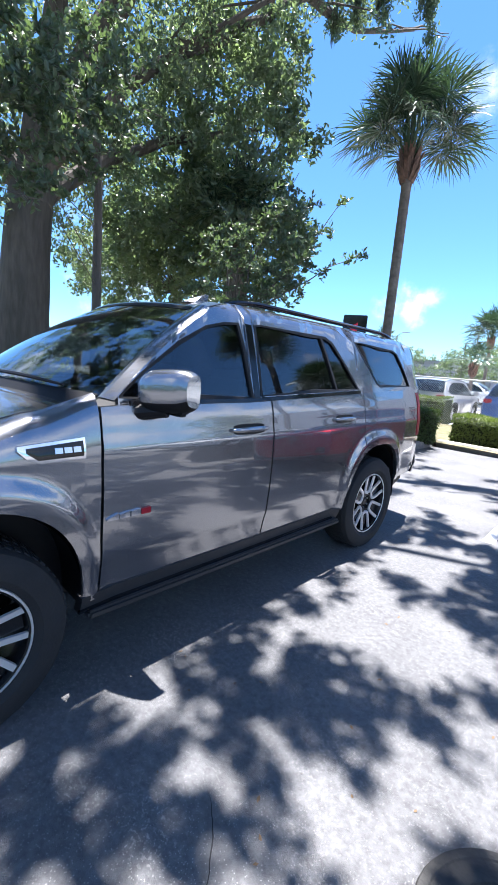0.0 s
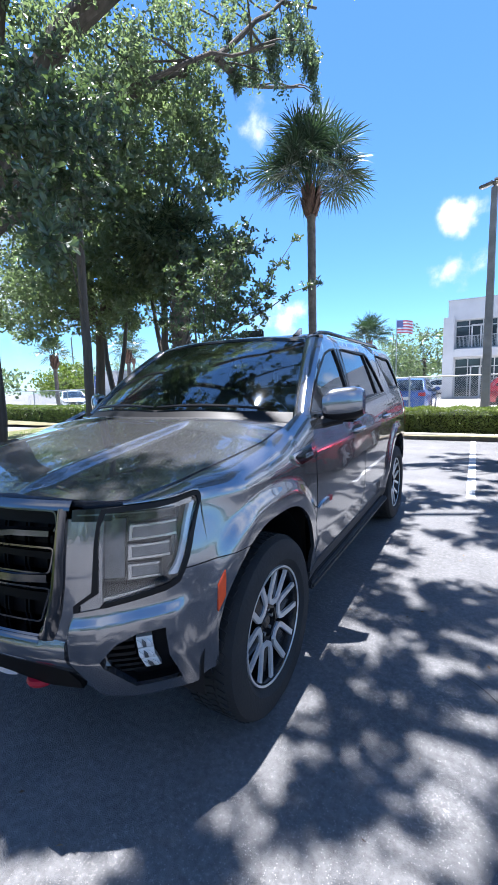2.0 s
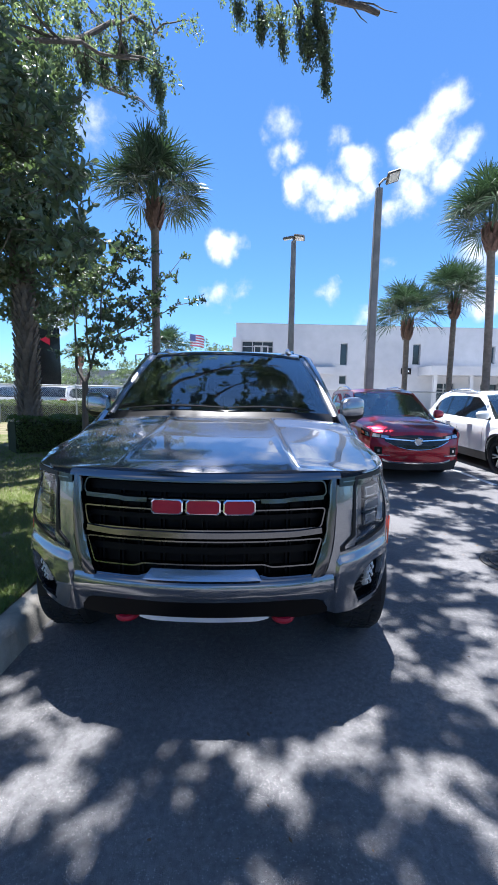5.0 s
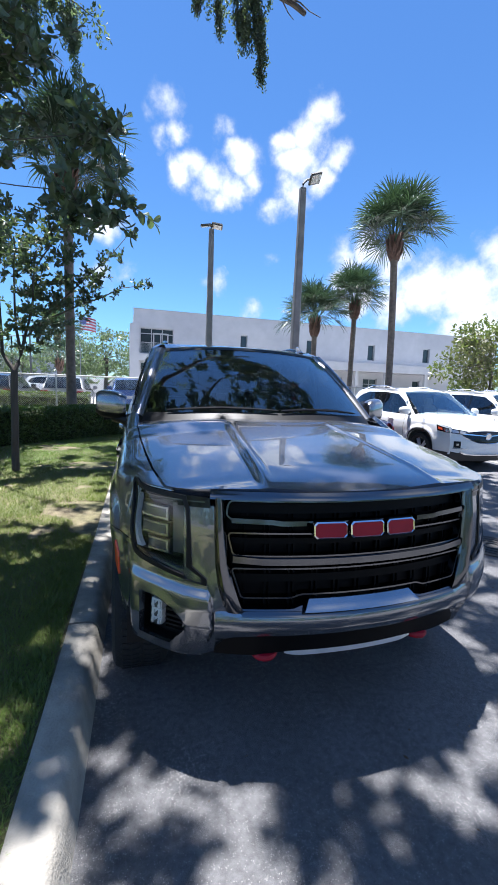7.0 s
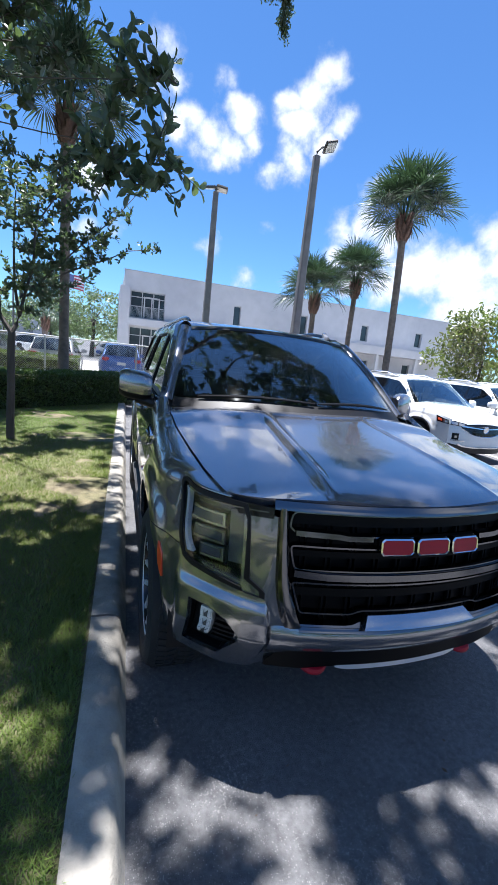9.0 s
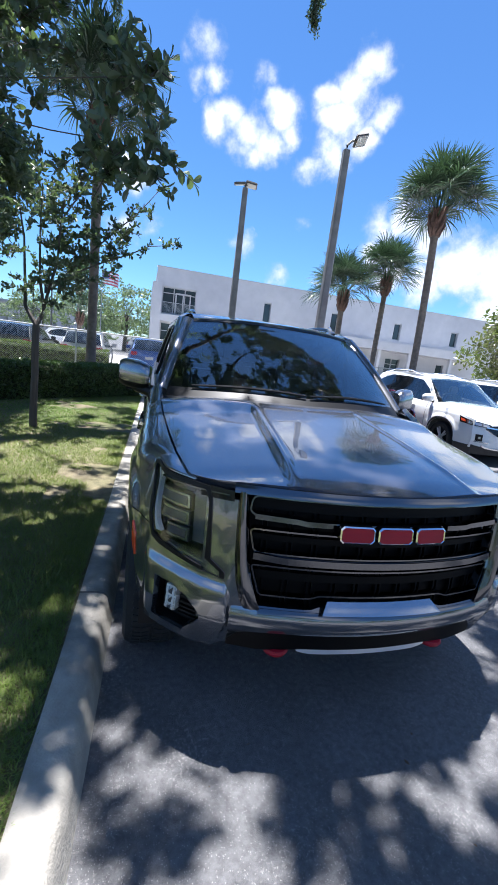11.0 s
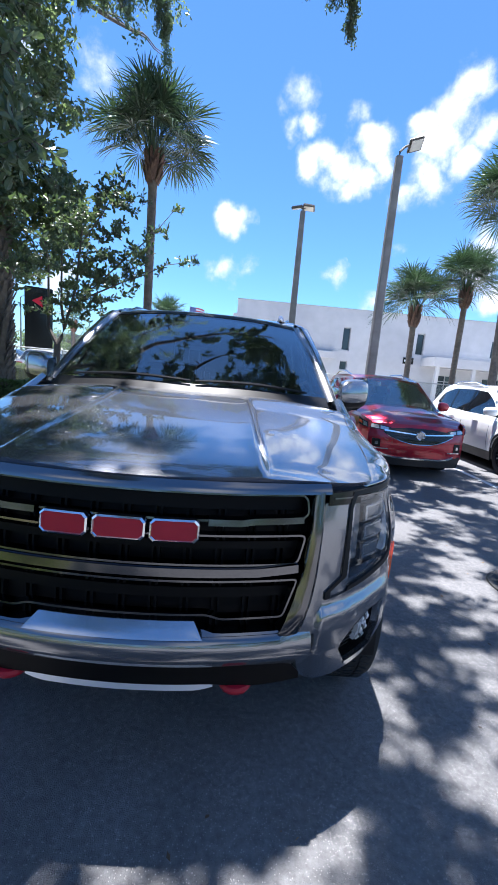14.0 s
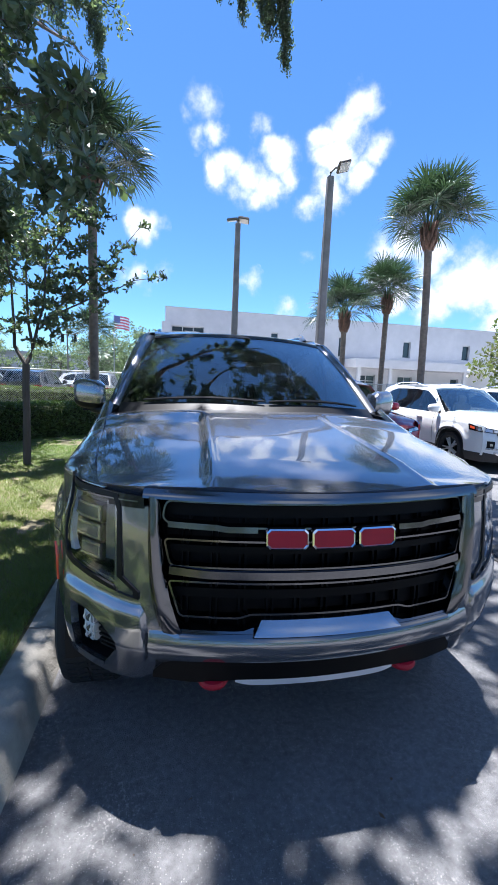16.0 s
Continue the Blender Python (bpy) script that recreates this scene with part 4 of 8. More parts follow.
def widen(path):
    return [(1.035 * x, z) for x, z in path]


grille = new("grille")
grille.parent = truck
bm = bmesh.new()
patch(bm, lin(-0.59, 0.59, 31), lambda x: 0.64, lambda x: 1.125, 6, lambda x, z, d: front(x, z, d + 0.075), 0.02)
part("grille_back", tidy(bm), M_GRILLE, grille)
for k in range(11):
    x = -0.5 + 0.1 * k
    for dx in (-0.010, 0.010):
        bm = bmesh.new()
        patch(bm, [x + dx - 0.004, x + dx + 0.004], lambda q: 0.68, lambda q: 1.11, 5, lambda q, z, d: front(q, z, d + 0.055), 0.02)
        part("grille_fin", tidy(bm), M_GRILLE, grille)
# broad horizontal black blades
for z, h in ((1.07, 0.05), (0.94, 0.03), (0.79, 0.04)):
    front_bar("grille_blade", widen(smooth_path([(-0.54, z), (0.54, z)])), h, M_GRILLE, -0.05, 0.02, grille)
# chrome outlines of the three openings
front_bar("grille_outline", widen(rounded([(-0.535, 1.108), (0.535, 1.108), (0.545, 1.05), (0.515, 1.03), (-0.515, 1.03), (-0.545, 1.05)], 0.03)), 0.008, M_CHROME, -0.008, 0.03, grille, True)
front_bar("grille_outline", widen(rounded([(-0.54, 0.985), (0.54, 0.985), (0.52, 0.895), (-0.52, 0.895)], 0.02)), 0.008, M_CHROME, -0.008, 0.03, grille, True)
front_bar("grille_outline", widen(rounded([(-0.525, 0.845), (0.525, 0.845), (0.488, 0.728), (0.30, 0.728), (0.262, 0.742), (-0.262, 0.742), (-0.30, 0.728), (-0.488, 0.728)], 0.015)), 0.008, M_CHROME, -0.008, 0.03, grille, True)
for s in (1, -1):
    front_bar("grille_bar", widen(smooth_path([(s * 0.245, 1.028), (s * 0.34, 1.027), (s * 0.375, 1.032), (s * 0.525, 1.036)])), 0.024, M_CHROME, 0.004, 0.03, grille)
front_bar("grille_bar", widen(smooth_path([(-0.52, 0.885), (-0.4, 0.876), (0.4, 0.876), (0.52, 0.885)])), 0.032, M_CHROME, 0.004, 0.03, grille)
front_bar("grille_inner_trim", widen(rounded([(-0.56, 1.118), (0.56, 1.118), (0.55, 0.85), (0.50, 0.672), (-0.50, 0.672), (-0.55, 0.85)], 0.03)), 0.006, M_CHROME, -0.004, 0.03, grille, True)
# broad dark chrome surround, one sweep down each side
for s in (1, -1):
    bm = bmesh.new()
    rows = []
    for k in range(25):
        t = k / 24
        z = lerp(1.125, 0.655, t)
        xo = float(np.interp(z, [0.655, 0.70, 0.78, 0.86, 1.0, 1.125], [0.545, 0.572, 0.594, 0.604, 0.609, 0.608]))
        xi = float(np.interp(z, [0.655, 0.70, 0.78, 0.86, 1.0, 1.125], [0.486, 0.508, 0.534, 0.551, 0.566, 0.571]))
        e = -smoothstep(0.64, 0.76, z)
        rows.append([front(s * xi, z, 0.06), front(s * xi, z, 0.0), front(s * lerp(xi, xo, 0.2), z, 0.016 * e), front(s * lerp(xi, xo, 0.4), z, 0.025 * e), front(s * lerp(xi, xo, 0.6), z, 0.027 * e), front(s * lerp(xi, xo, 0.82), z, 0.018 * e), front(s * xo, z, -0.002), front(s * xo, z, 0.03)])
    add_grid(bm, rows, flip=s > 0)
    bmesh.ops.recalc_face_normals(bm, faces=bm.faces)
    part("grille_surround", bm, M_CHROME, grille, "broad dark chrome surround")
bm = bmesh.new()
patch(bm, lin(-0.62, 0.62, 31), lambda x: 1.118, lambda x: 1.148, 4, lambda x, z, d: front(x, z, d - 0.02 + 0.5 * max(0, z - 1.13)), 0.05)
part("hood_lip", tidy(bm), M_CHROME, grille)

# emblem: three plain red blocks with chrome edging
emblem = new("emblem")
emblem.parent = truck


def emblem_block(pts):
    bm = bmesh.new()
    cx, cz = sum(p[0] for p in pts) / len(pts), sum(p[1] for p in pts) / len(pts)
    back = None
    for grow, off, k in ((1.0, 0.0, 0), (1.0, 0.018, 0), (0.93, 0.022, 0), (0.90, 0.018, 1)):
        ring = [bm.verts.new(front(cx + (x - cx) * grow, cz + (z - cz) * (1 - (1 - grow) * 2.0), -off)) for x, z in pts]
        if back:
            for j in range(len(ring)):
                bm.faces.new((back[j], back[(j + 1) % len(ring)], ring[(j + 1) % len(ring)], ring[j]))
        back = ring
    bm.faces.new(back).material_index = 1
    bmesh.ops.recalc_face_normals(bm, faces=bm.faces)
    part("emblem_block", bm, [M_BRIGHT, M_RED], emblem, "red block with a chrome edge", 20)


def chamfered(x0, x1, z0, z1, c):
    return [(x0 + c, z0), (x1 - c, z0), (x1, z0 + c), (x1, z1 - c), (x1 - c, z1), (x0 + c, z1), (x0, z1 - c), (x0, z0 + c)]


for x0, x1 in ((-0.228, -0.088), (-0.076, 0.076), (0.088, 0.228)):
    emblem_block(chamfered(x0, x1, 0.972, 1.038, 0.012))

# painted panel between surround and headlight, and headlights

surround_out = interp([(0.56, 0.51), (0.655, 0.545), (0.70, 0.572), (0.78, 0.594), (0.86, 0.604), (1.0, 0.609), (1.125, 0.608)])
for s in (1, -1):
    bm = bmesh.new()
    patch(bm, lin(0.57, 1.085, 22), lambda z: surround_out(z) - 0.006, lambda z: 0.72, 8, lambda z, x, d: (lambda p: Vector((s * p.x, p.y, p.z)))(front(x, z, d)), 0.03, -s)
    part("nose_panel", tidy(bm), M_PAINT, truck)
lamp_us = [0.635, 0.66, 0.69, 0.697, 0.70, 0.71, 0.74, 0.77, 0.80, 0.83, 0.86, 0.88, 0.90, 0.912, 0.93, 0.95, 0.97, 0.985, 1.0, 1.015, 1.025, 1.035]
for s in (1, -1):
    lamp = new("headlight")
    lamp.parent = truck
    tagged(lamp, "clear headlight with stacked light blocks")
    sf = lambda u, z, d: (lambda p: Vector((s * p.x, p.y, p.z)))(corner(u, z, d))
    bm = bmesh.new()
    patch(bm, lamp_us, lamp_lo, lamp_hi, 8, lambda x, z, d: sf(x, z, d + 0.045), 0.01, s)
    part("lamp_bowl", tidy(bm), M_BOWL, lamp)
    bm = bmesh.new()
    patch(bm, [0.622, 0.66, 0.70, 0.74], lambda x: 1.078, lambda x: float(np.interp(x, [0.62, 0.74], [1.116, 1.122])), 3, lambda x, z, d: sf(x, z, d - 0.003), 0.03, s)
    part("upper_strip", tidy(bm), M_GLOSSBLACK, lamp)
    bm = bmesh.new()
    patch(bm, lin(0.64, 0.90, 10), lambda x: 1.098, lambda x: 1.103, 1, lambda x, z, d: sf(x, z, d - 0.006), 0.02, s)
    part("strip_trim", tidy(bm), M_CHROME, lamp)
    # black step round the blocks, three framed blocks, slanted light bar along the outer edge
    bm = bmesh.new()
    patch(bm, lin(0.712, 0.775, 5), lambda x: 0.875, lambda x: 1.075, 5, lambda x, z, d: sf(x, z, d + 0.030), 0.012, s)
    part("amber_reflector", tidy(bm), M_BLOCKGLASS, lamp)
    for k in range(3):
        z0 = 0.868 + 0.066 * k
        x0, x1 = 0.782, 0.868 + 0.026 * k
        bm = bmesh.new()
        patch(bm, lin(x0, x1, 6), lambda x: z0, lambda x: z0 + 0.058, 4, lambda x, z, d: sf(x, z, d + 0.020), 0.025, s)
        block = part("light_block", tidy(bm), M_SMOKE, lamp)
        for nm, a, b, c, e in (("block_frame", x0 + 0.006, x1 - 0.006, z0 + 0.004, z0 + 0.012), ("block_frame", x0 + 0.006, x1 - 0.006, z0 + 0.047, z0 + 0.054), ("block_frame", x0 + 0.004, x0 + 0.012, z0 + 0.004, z0 + 0.054)):
            bm = bmesh.new()
            patch(bm, lin(a, b, 4), lambda x: c, lambda x: e, 1, lambda x, z, d: sf(x, z, d + 0.0145), 0.006, s)
            part(nm, tidy(bm), M_REFLECTOR, block)
        bm = bmesh.new()
        patch(bm, lin(x0 + 0.014, x1 - 0.008, 5), lambda x: z0 + 0.013, lambda x: z0 + 0.046, 3, lambda x, z, d: sf(x, z, d + 0.0165), 0.004, s)
        part("block_lens", tidy(bm), M_BLOCKGLASS, block)
    bm = bmesh.new()
    patch(bm, lin(0.872, 1.10, 12), lambda z: lamp_edge(z) - 0.04, lambda z: lamp_edge(z) - 0.018, 3, lambda z, u, d: sf(u, z, d + 0.010), 0.02, -s)
    part("running_light", tidy(bm), M_LAMPWHITE, lamp)
    bm = bmesh.new()
    patch(bm, lin(0.73, 1.0, 14), lambda u: 1.088 + 0.008 * u, lambda u: 1.106 + 0.008 * u, 2, lambda u, z, d: sf(u, z, d + 0.010), 0.02, s)
    part("running_light", tidy(bm), M_REFLECTOR, lamp)
    bm = bmesh.new()
    patch(bm, lin(0.66, 0.85, 8), lambda x: lamp_lo(x) + 0.012, lambda x: lamp_lo(x) + 0.028, 2, lambda x, z, d: sf(x, z, d + 0.008), 0.02, s)
    part("lower_light_strip", tidy(bm), M_REFLECTOR, lamp)
    bm = bmesh.new()
    patch(bm, lin(0.64, 0.93, 14), lambda x: lamp_lo(x) + 0.004, lambda x: min(lamp_hi(x) - 0.004, lamp_lo(x) + float(np.interp(x, [0.64, 0.72, 0.86, 0.93], [0.04, 0.062, 0.03, 0.02]))), 4, lambda x, z, d: sf(x, z, d + 0.018), 0.01, s)
    part("lower_lamp_panel", tidy(bm), M_GLOSSBLACK, lamp, "dark glossy lower wedge")
    bm = bmesh.new()
    patch(bm, lamp_us, lamp_lo, lamp_hi, 8, lambda x, z, d: sf(x, z, d - 0.002), 0.004, s)
    lens = part("lens", tidy(bm), M_LENS, lamp)
    lens.visible_shadow = False
    bm = bmesh.new()
    loop = [(x, lamp_lo(x)) for x in lamp_us] + [(x, lamp_hi(x)) for x in reversed(lamp_us)]
    add_grid(bm, [[sf(x, z, -0.004), sf(x, z, 0.045)] for x, z in loop + loop[:1]])
    part("lamp_rim", bm, M_GLOSSBLACK, lamp)
    bm = bmesh.new()
    rows = []
    for x, z in loop + loop[:1]:
        v = Vector((0.84 - x, (0.98 if x > 0.7 else 0.815) - z))
        v = v.normalized() * min(0.019, v.length * 0.5)
        rows.append([sf(x, z, -0.001), sf(x, z, -0.006), sf(x + v.x, z + v.y, -0.006), sf(x + v.x, z + v.y, 0.004)])
    add_grid(bm, rows)
    bmesh.ops.recalc_face_normals(bm, faces=bm.faces)
    part("lamp_seal", bm, M_BLACK, lamp)

# bumper corner with the fog lamp opening, wrapped back to the wheel arch
low_edge = lambda u: max(float(np.interp(u, [0.56, 0.62, 0.72, 0.90, 0.93], [0.46, 0.43, 0.415, 0.43, 0.45])), arch_z(plan_xy(u).y, 0.0, 0.4) if u > 0.9 else 0)
top_edge = lambda u: (float(np.interp(u, [0.565, 0.60, 0.635], [0.60, 0.70, 0.768])) if u < 0.635 else min(lamp_lo(u), SEAM_Z + 0.004) - 0.004 if u < 1.035 else SEAM_Z)
fog_lo = interp([(0.705, 0.575), (0.725, 0.535), (0.755, 0.47), (0.875, 0.48)])
fog_hi = interp([(0.705, 0.605), (0.75, 0.665), (0.81, 0.70), (0.875, 0.705)])
for s in (1, -1):
    def wing(u, z, d):
        rise = 0.018 * smoothstep(0.598 + 0.12 * abs(z - 0.60), 0.612 + 0.12 * abs(z - 0.60), u) * (1 - smoothstep(0.725, 0.768, z + 0.10 * max(0, 0.70 - u) - 0.12 * max(0, u - 0.7))) * (1 - smoothstep(0.90, 0.97, u))
        p = corner(u, z, d - rise)
        return Vector((s * p.x, p.y, p.z))
    bm = bmesh.new()
    first = lin(0.565, 0.66, 20) + [0.68, 0.705]
    last = [0.875, 0.89, 0.905, 0.92] + lin(0.932, u_of_y(-0.262), 22)
    mid = [0.705, 0.725, 0.755, 0.78, 0.81, 0.845, 0.875]
    for us in (first, last):
        patch(bm, us, low_edge, lambda u: max(top_edge(u), low_edge(u) + 0.001), 36, wing, 0.03, s)
    patch(bm, mid, low_edge, fog_lo, 6, wing, 0.03, s)
    patch(bm, mid, fog_hi, top_edge, 16, wing, 0.03, s)
    part("bumper_corner", tidy(bm), M_PAINT, truck)
    bm = bmesh.new()
    patch(bm, mid, fog_lo, fog_hi, 5, lambda x, z, d: wing(x, z, d + 0.065), 0.01, s)
    pocket = part("fog_pocket", tidy(bm), M_BLACK, truck)
    bm = bmesh.new()
    loop = [(x, fog_lo(x)) for x in mid] + [(x, fog_hi(x)) for x in reversed(mid)]
    add_grid(bm, [[wing(x, z, -0.001), wing(x, z, 0.065)] for x, z in loop + loop[:1]])
    part("pocket_wall", bm, M_BLACK, pocket)
    for k in range(6):
        bm = bmesh.new()
        z0 = 0.52 + 0.027 * k
        patch(bm, lin(0.72, 0.795, 5), lambda x: z0, lambda x: z0 + 0.012, 1, lambda x, z, d: wing(x, z, d + 0.035), 0.02, s)
        part("pocket_rib", tidy(bm), M_BLACK, pocket)
    for k in range(3):
        bm = bmesh.new()
        z0 = 0.54 + 0.045 * k
        patch(bm, lin(0.803, 0.842, 4), lambda x: z0, lambda x: z0 + 0.041, 3, lambda x, z, d: wing(x, z, d + 0.022 + 0.2 * abs(z - z0 - 0.02)), 0.03, s)
        fog = part("fog_lamp", tidy(bm), M_LAMPWHITE, pocket, "clear three-block fog lamp")
        for x0, m in ((0.806, M_LAMPWHITE), (0.817, M_BLOCKGLASS), (0.829, M_LAMPWHITE)):
            bm = bmesh.new()
            patch(bm, lin(x0, x0 + 0.009, 3), lambda x: z0 + 0.006, lambda x: z0 + 0.036 - 1.6 * (x - x0), 3, lambda x, z, d: wing(x, z, d + 0.014 + 0.2 * abs(z - z0 - 0.02)), 0.006, s)
            part("led_cell", tidy(bm), m, fog)
    bm = bmesh.new()
    patch(bm, lin(0.755, 0.87, 6), lambda x: fog_lo(x) - 0.016, lambda x: fog_lo(x) + 0.003, 2, lambda x, z, d: wing(x, z, d - 0.004), 0.02, s)
    part("fog_trim", tidy(bm), M_PAINT, pocket)
    bm = bmesh.new()
    m0 = u_of_y(-0.425)
    patch(bm, lin(m0, m0 + 0.03, 4), lambda u: 0.69 + (u - m0) * 1.6, lambda u: 0.79 + (u - m0) * 1.6, 4, lambda u, z, d: (lambda p: Vector((s * p.x, p.y, p.z)))(corner(u, z, d - 0.006)), 0.02, s)
    part("side_marker", tidy(bm), M_ORANGE, truck, "orange side marker")

# bumper centre
bm = bmesh.new()
bar_lo = lambda x: float(np.interp(abs(x), [0, 0.4, 0.54, 0.60], [0.562, 0.56, 0.545, 0.46]))
bar_hi = lambda x: float(np.interp(abs(x), [0, 0.44, 0.5, 0.60], [0.655, 0.655, 0.665, 0.72]))
patch(bm, lin(-0.60, 0.60, 49), bar_lo, bar_hi, 8, lambda x, z, d: front(x, z, d - 0.02 + 0.6 * max(0, z - 0.64) + 0.25 * max(0, 0.60 - z)), 0.05)
part("bumper_bar", tidy(bm), M_PAINT, truck)
bm = bmesh.new()
patch(bm, lin(-0.50, 0.50, 35), lambda x: 0.655, lambda x: float(np.interp(abs(x), [0, 0.255, 0.30, 0.5], [0.69, 0.69, 0.68, 0.68])), 3, lambda x, z, d: front(x, z, d - 0.012 + 1.2 * max(0, z - 0.66)), 0.04)
part("lower_grille_trim", tidy(bm), M_CHROME, truck)
bm = bmesh.new()
patch(bm, lin(-0.26, 0.26, 21), lambda x: 0.684, lambda x: 0.686 + 0.034 * (1 - smoothstep(0.235, 0.26, abs(x))), 3, lambda x, z, d: front(x, z, d - 0.026 + 1.3 * max(0, z - 0.69)), 0.04)
part("plate_shelf", tidy(bm), material("satin_steel", (0.42, 0.43, 0.45), 0.24, 1.0, 0.05, 20), truck, "satin silver shelf plate")
bm = bmesh.new()
patch(bm, lin(-0.585, 0.585, 41), lambda x: float(np.interp(abs(x), [0, 0.28, 0.45, 0.585], [0.466, 0.466, 0.445, 0.455])), lambda x: bar_lo(x) + 0.004, 5, lambda x, z, d: front(x, z, d + 0.006 - 0.25 * max(0, 0.56 - z)), 0.05)
part("lower_valance", tidy(bm), M_GRILLE, truck)
bm = bmesh.new()
patch(bm, lin(-0.30, 0.30, 21), lambda x: 0.443 + 0.012 * smoothstep(0.25, 0.30, abs(x)), lambda x: 0.466, 4, lambda x, z, d: front(x, z, d - 0.016 - 0.5 * (0.466 - z)), 0.03)
part("skid_plate", tidy(bm), M_SATIN, truck, "bright silver skid plate")
for s in (1, -1):
    bm = bmesh.new()
    pts = []
    for k in range(11):
        a = math.pi * k / 10
        pts.append((s * 0.375 + 0.042 * math.cos(a), -0.745 - 0.045 * math.sin(a), 0.438))
    tube(bm, pts, 0.017, 8)
    part("tow_hook", bm, M_RED, truck, "red tow hook")

# mirrors, badges
for s in (1, -1):
    mir = new("door_mirror")
    mir.parent = truck
    bm = bmesh.new()
    rows = []
    for k in range(13):
        t = k / 12
        x = lerp(0.965, 1.17, t)
        e = (1 - abs(2 * t - 1) ** 4)
        h = 0.1 * (0.72 + 0.28 * e)
        dep = 0.10 * (0.75 + 0.25 * e) * (1 - 0.25 * t)
        zc = 1.375 + 0.012 * t
        ring = []
        for a in (2 * math.pi * j / 16 for j in range(16)):
            c, si = math.cos(a), math.sin(a)
            ring.append((s * x, 0.80 + 0.10 * t - dep * (abs(c) ** 0.7) * (1 if c > 0 else -0.35), zc + h * (abs(si) ** 0.65) * (1 if si > 0 else -1)))
        rows.append(ring)
    vs = add_grid(bm, rows, close=True)
    bm.faces.new(vs[0]), bm.faces.new(vs[-1][::-1])
    bmesh.ops.recalc_face_normals(bm, faces=bm.faces)
    for f in bm.faces:
        if f.calc_center_median().z < 1.345:
            f.material_index = 1
    part("mirror_cap", bm, [M_PAINT, M_BLACK], mir)
    bm = bmesh.new()
    box(bm, s * 0.97, s * 1.13, 0.84, 0.90, 1.27, 1.315, 0.014)
    part("mirror_base", bm, M_BLACK, mir)
    bm = bmesh.new()
    tube(bm, [(s * 0.93, 0.74, 1.27), (s * 0.98, 0.78, 1.28), (s * 1.05, 0.83, 1.29)], [0.045, 0.035, 0.03], 10)
    part("mirror_arm", bm, M_BLACK, mir)
    bm = bmesh.new()
    box(bm, s * 0.98, s * 1.155, 0.895, 0.905, 1.305, 1.455, 0.004)
    part("mirror_glass", bm, M_BRIGHT, mir)
    sf = side(s)
    badge = new("fender_badge")
    badge.parent = truck
    bm = bmesh.new()
    patch(bm, [0.22, 0.25, 0.30, 0.40, 0.47, 0.475], lambda y: float(np.interp(y, [0.22, 0.27, 0.475], [1.148, 1.095, 1.098])), lambda y: float(np.interp(y, [0.22, 0.475], [1.165, 1.185])), 4, lambda y, z, d: sf(y, z, d - 0.012), 0.015, s)
    part("badge_rim", tidy(bm), M_BRIGHT, badge)
    bm = bmesh.new()
    patch(bm, [0.25, 0.29, 0.40, 0.465], lambda y: float(np.interp(y, [0.25, 0.29, 0.465], [1.14, 1.108, 1.112])), lambda y: float(np.interp(y, [0.25, 0.465], [1.156, 1.172])), 4, lambda y, z, d: sf(y, z, d - 0.016), 0.01, s)
    part("badge_face", tidy(bm), M_GLOSSBLACK, badge)
    for k in range(3):
        bm = bmesh.new()
        y0 = 0.35 + 0.036 * k
        patch(bm, [y0, y0 + 0.03], lambda y: 1.13, lambda y: 1.152, 2, lambda y, z, d: sf(y, z, d - 0.02), 0.008, s)
        part("badge_block", tidy(bm), M_BRIGHT, badge)
    trim = new("door_badge")
    trim.parent = truck
    for y0, y1, lean, mat in ((0.57, 0.625, 0.03, M_BRIGHT), (0.632, 0.68, 0.01, M_BRIGHT), (0.688, 0.735, 0.0, M_BRIGHT), (0.743, 0.79, 0.0, M_RED)):
        bm = bmesh.new()
        patch(bm, lin(y0, y1, 4), lambda y: 0.80 + 0.0 * y, lambda y: lerp(0.826 - lean * 0.6, 0.829, (y - y0) / (y1 - y0)), 2, lambda y, z, d: sf(y, z, d - 0.01), 0.012, s)
        part("badge_stroke", tidy(bm), mat, trim)

# cabin
cabin = new("cabin")
cabin.parent = truck
bm = bmesh.new()
rows = []
for x in lin(-0.86, 0.86, 15):
    rows.append([(x, 0.36 + 0.22 * (x / 0.86) ** 2, 1.26), (x, 0.5, 1.27 + 0.02 * math.cos(x * 3)), (x, 0.85, 1.27), (x, 0.95, 1.22), (x, 0.98, 1.0)])
add_grid(bm, rows, flip=True)
bmesh.ops.recalc_face_normals(bm, faces=bm.faces)
part("dashboard", bm, M_SEAT, cabin)
for x, y in ((0.42, 1.55), (-0.42, 1.55), (0.42, 2.5), (-0.42, 2.5), (0.4, 3.3), (-0.4, 3.3)):
    bm = bmesh.new()
    box(bm, x - 0.25, x + 0.25, y - 0.28, y + 0.24, 0.78, 0.95, 0.05)
    box(bm, x - 0.24, x + 0.24, y + 0.14, y + 0.30, 0.9, 1.48, 0.06)
    part("seat", bm, M_SEAT, cabin)
    bm = bmesh.new()
    box(bm, x - 0.13, x + 0.13, y + 0.19, y + 0.29, 1.50, 1.68, 0.04)
    part("headrest", bm, M_SEAT, cabin)
bm = bmesh.new()
tube(bm, [(0.42 + 0.185 * math.cos(a), 1.08 + 0.06 * math.sin(a), 1.20 + 0.175 * math.sin(a)) for a in lin(0, 2 * math.pi, 25)], 0.015, 8, False)
part("steering_wheel", bm, M_BLACK, cabin)
bm = bmesh.new()
box(bm, -0.12, 0.12, 1.12, 1.15, 1.66, 1.73, 0.015)
part("rear_view_mirror", bm, M_BLACK, cabin)
bm = bmesh.new()
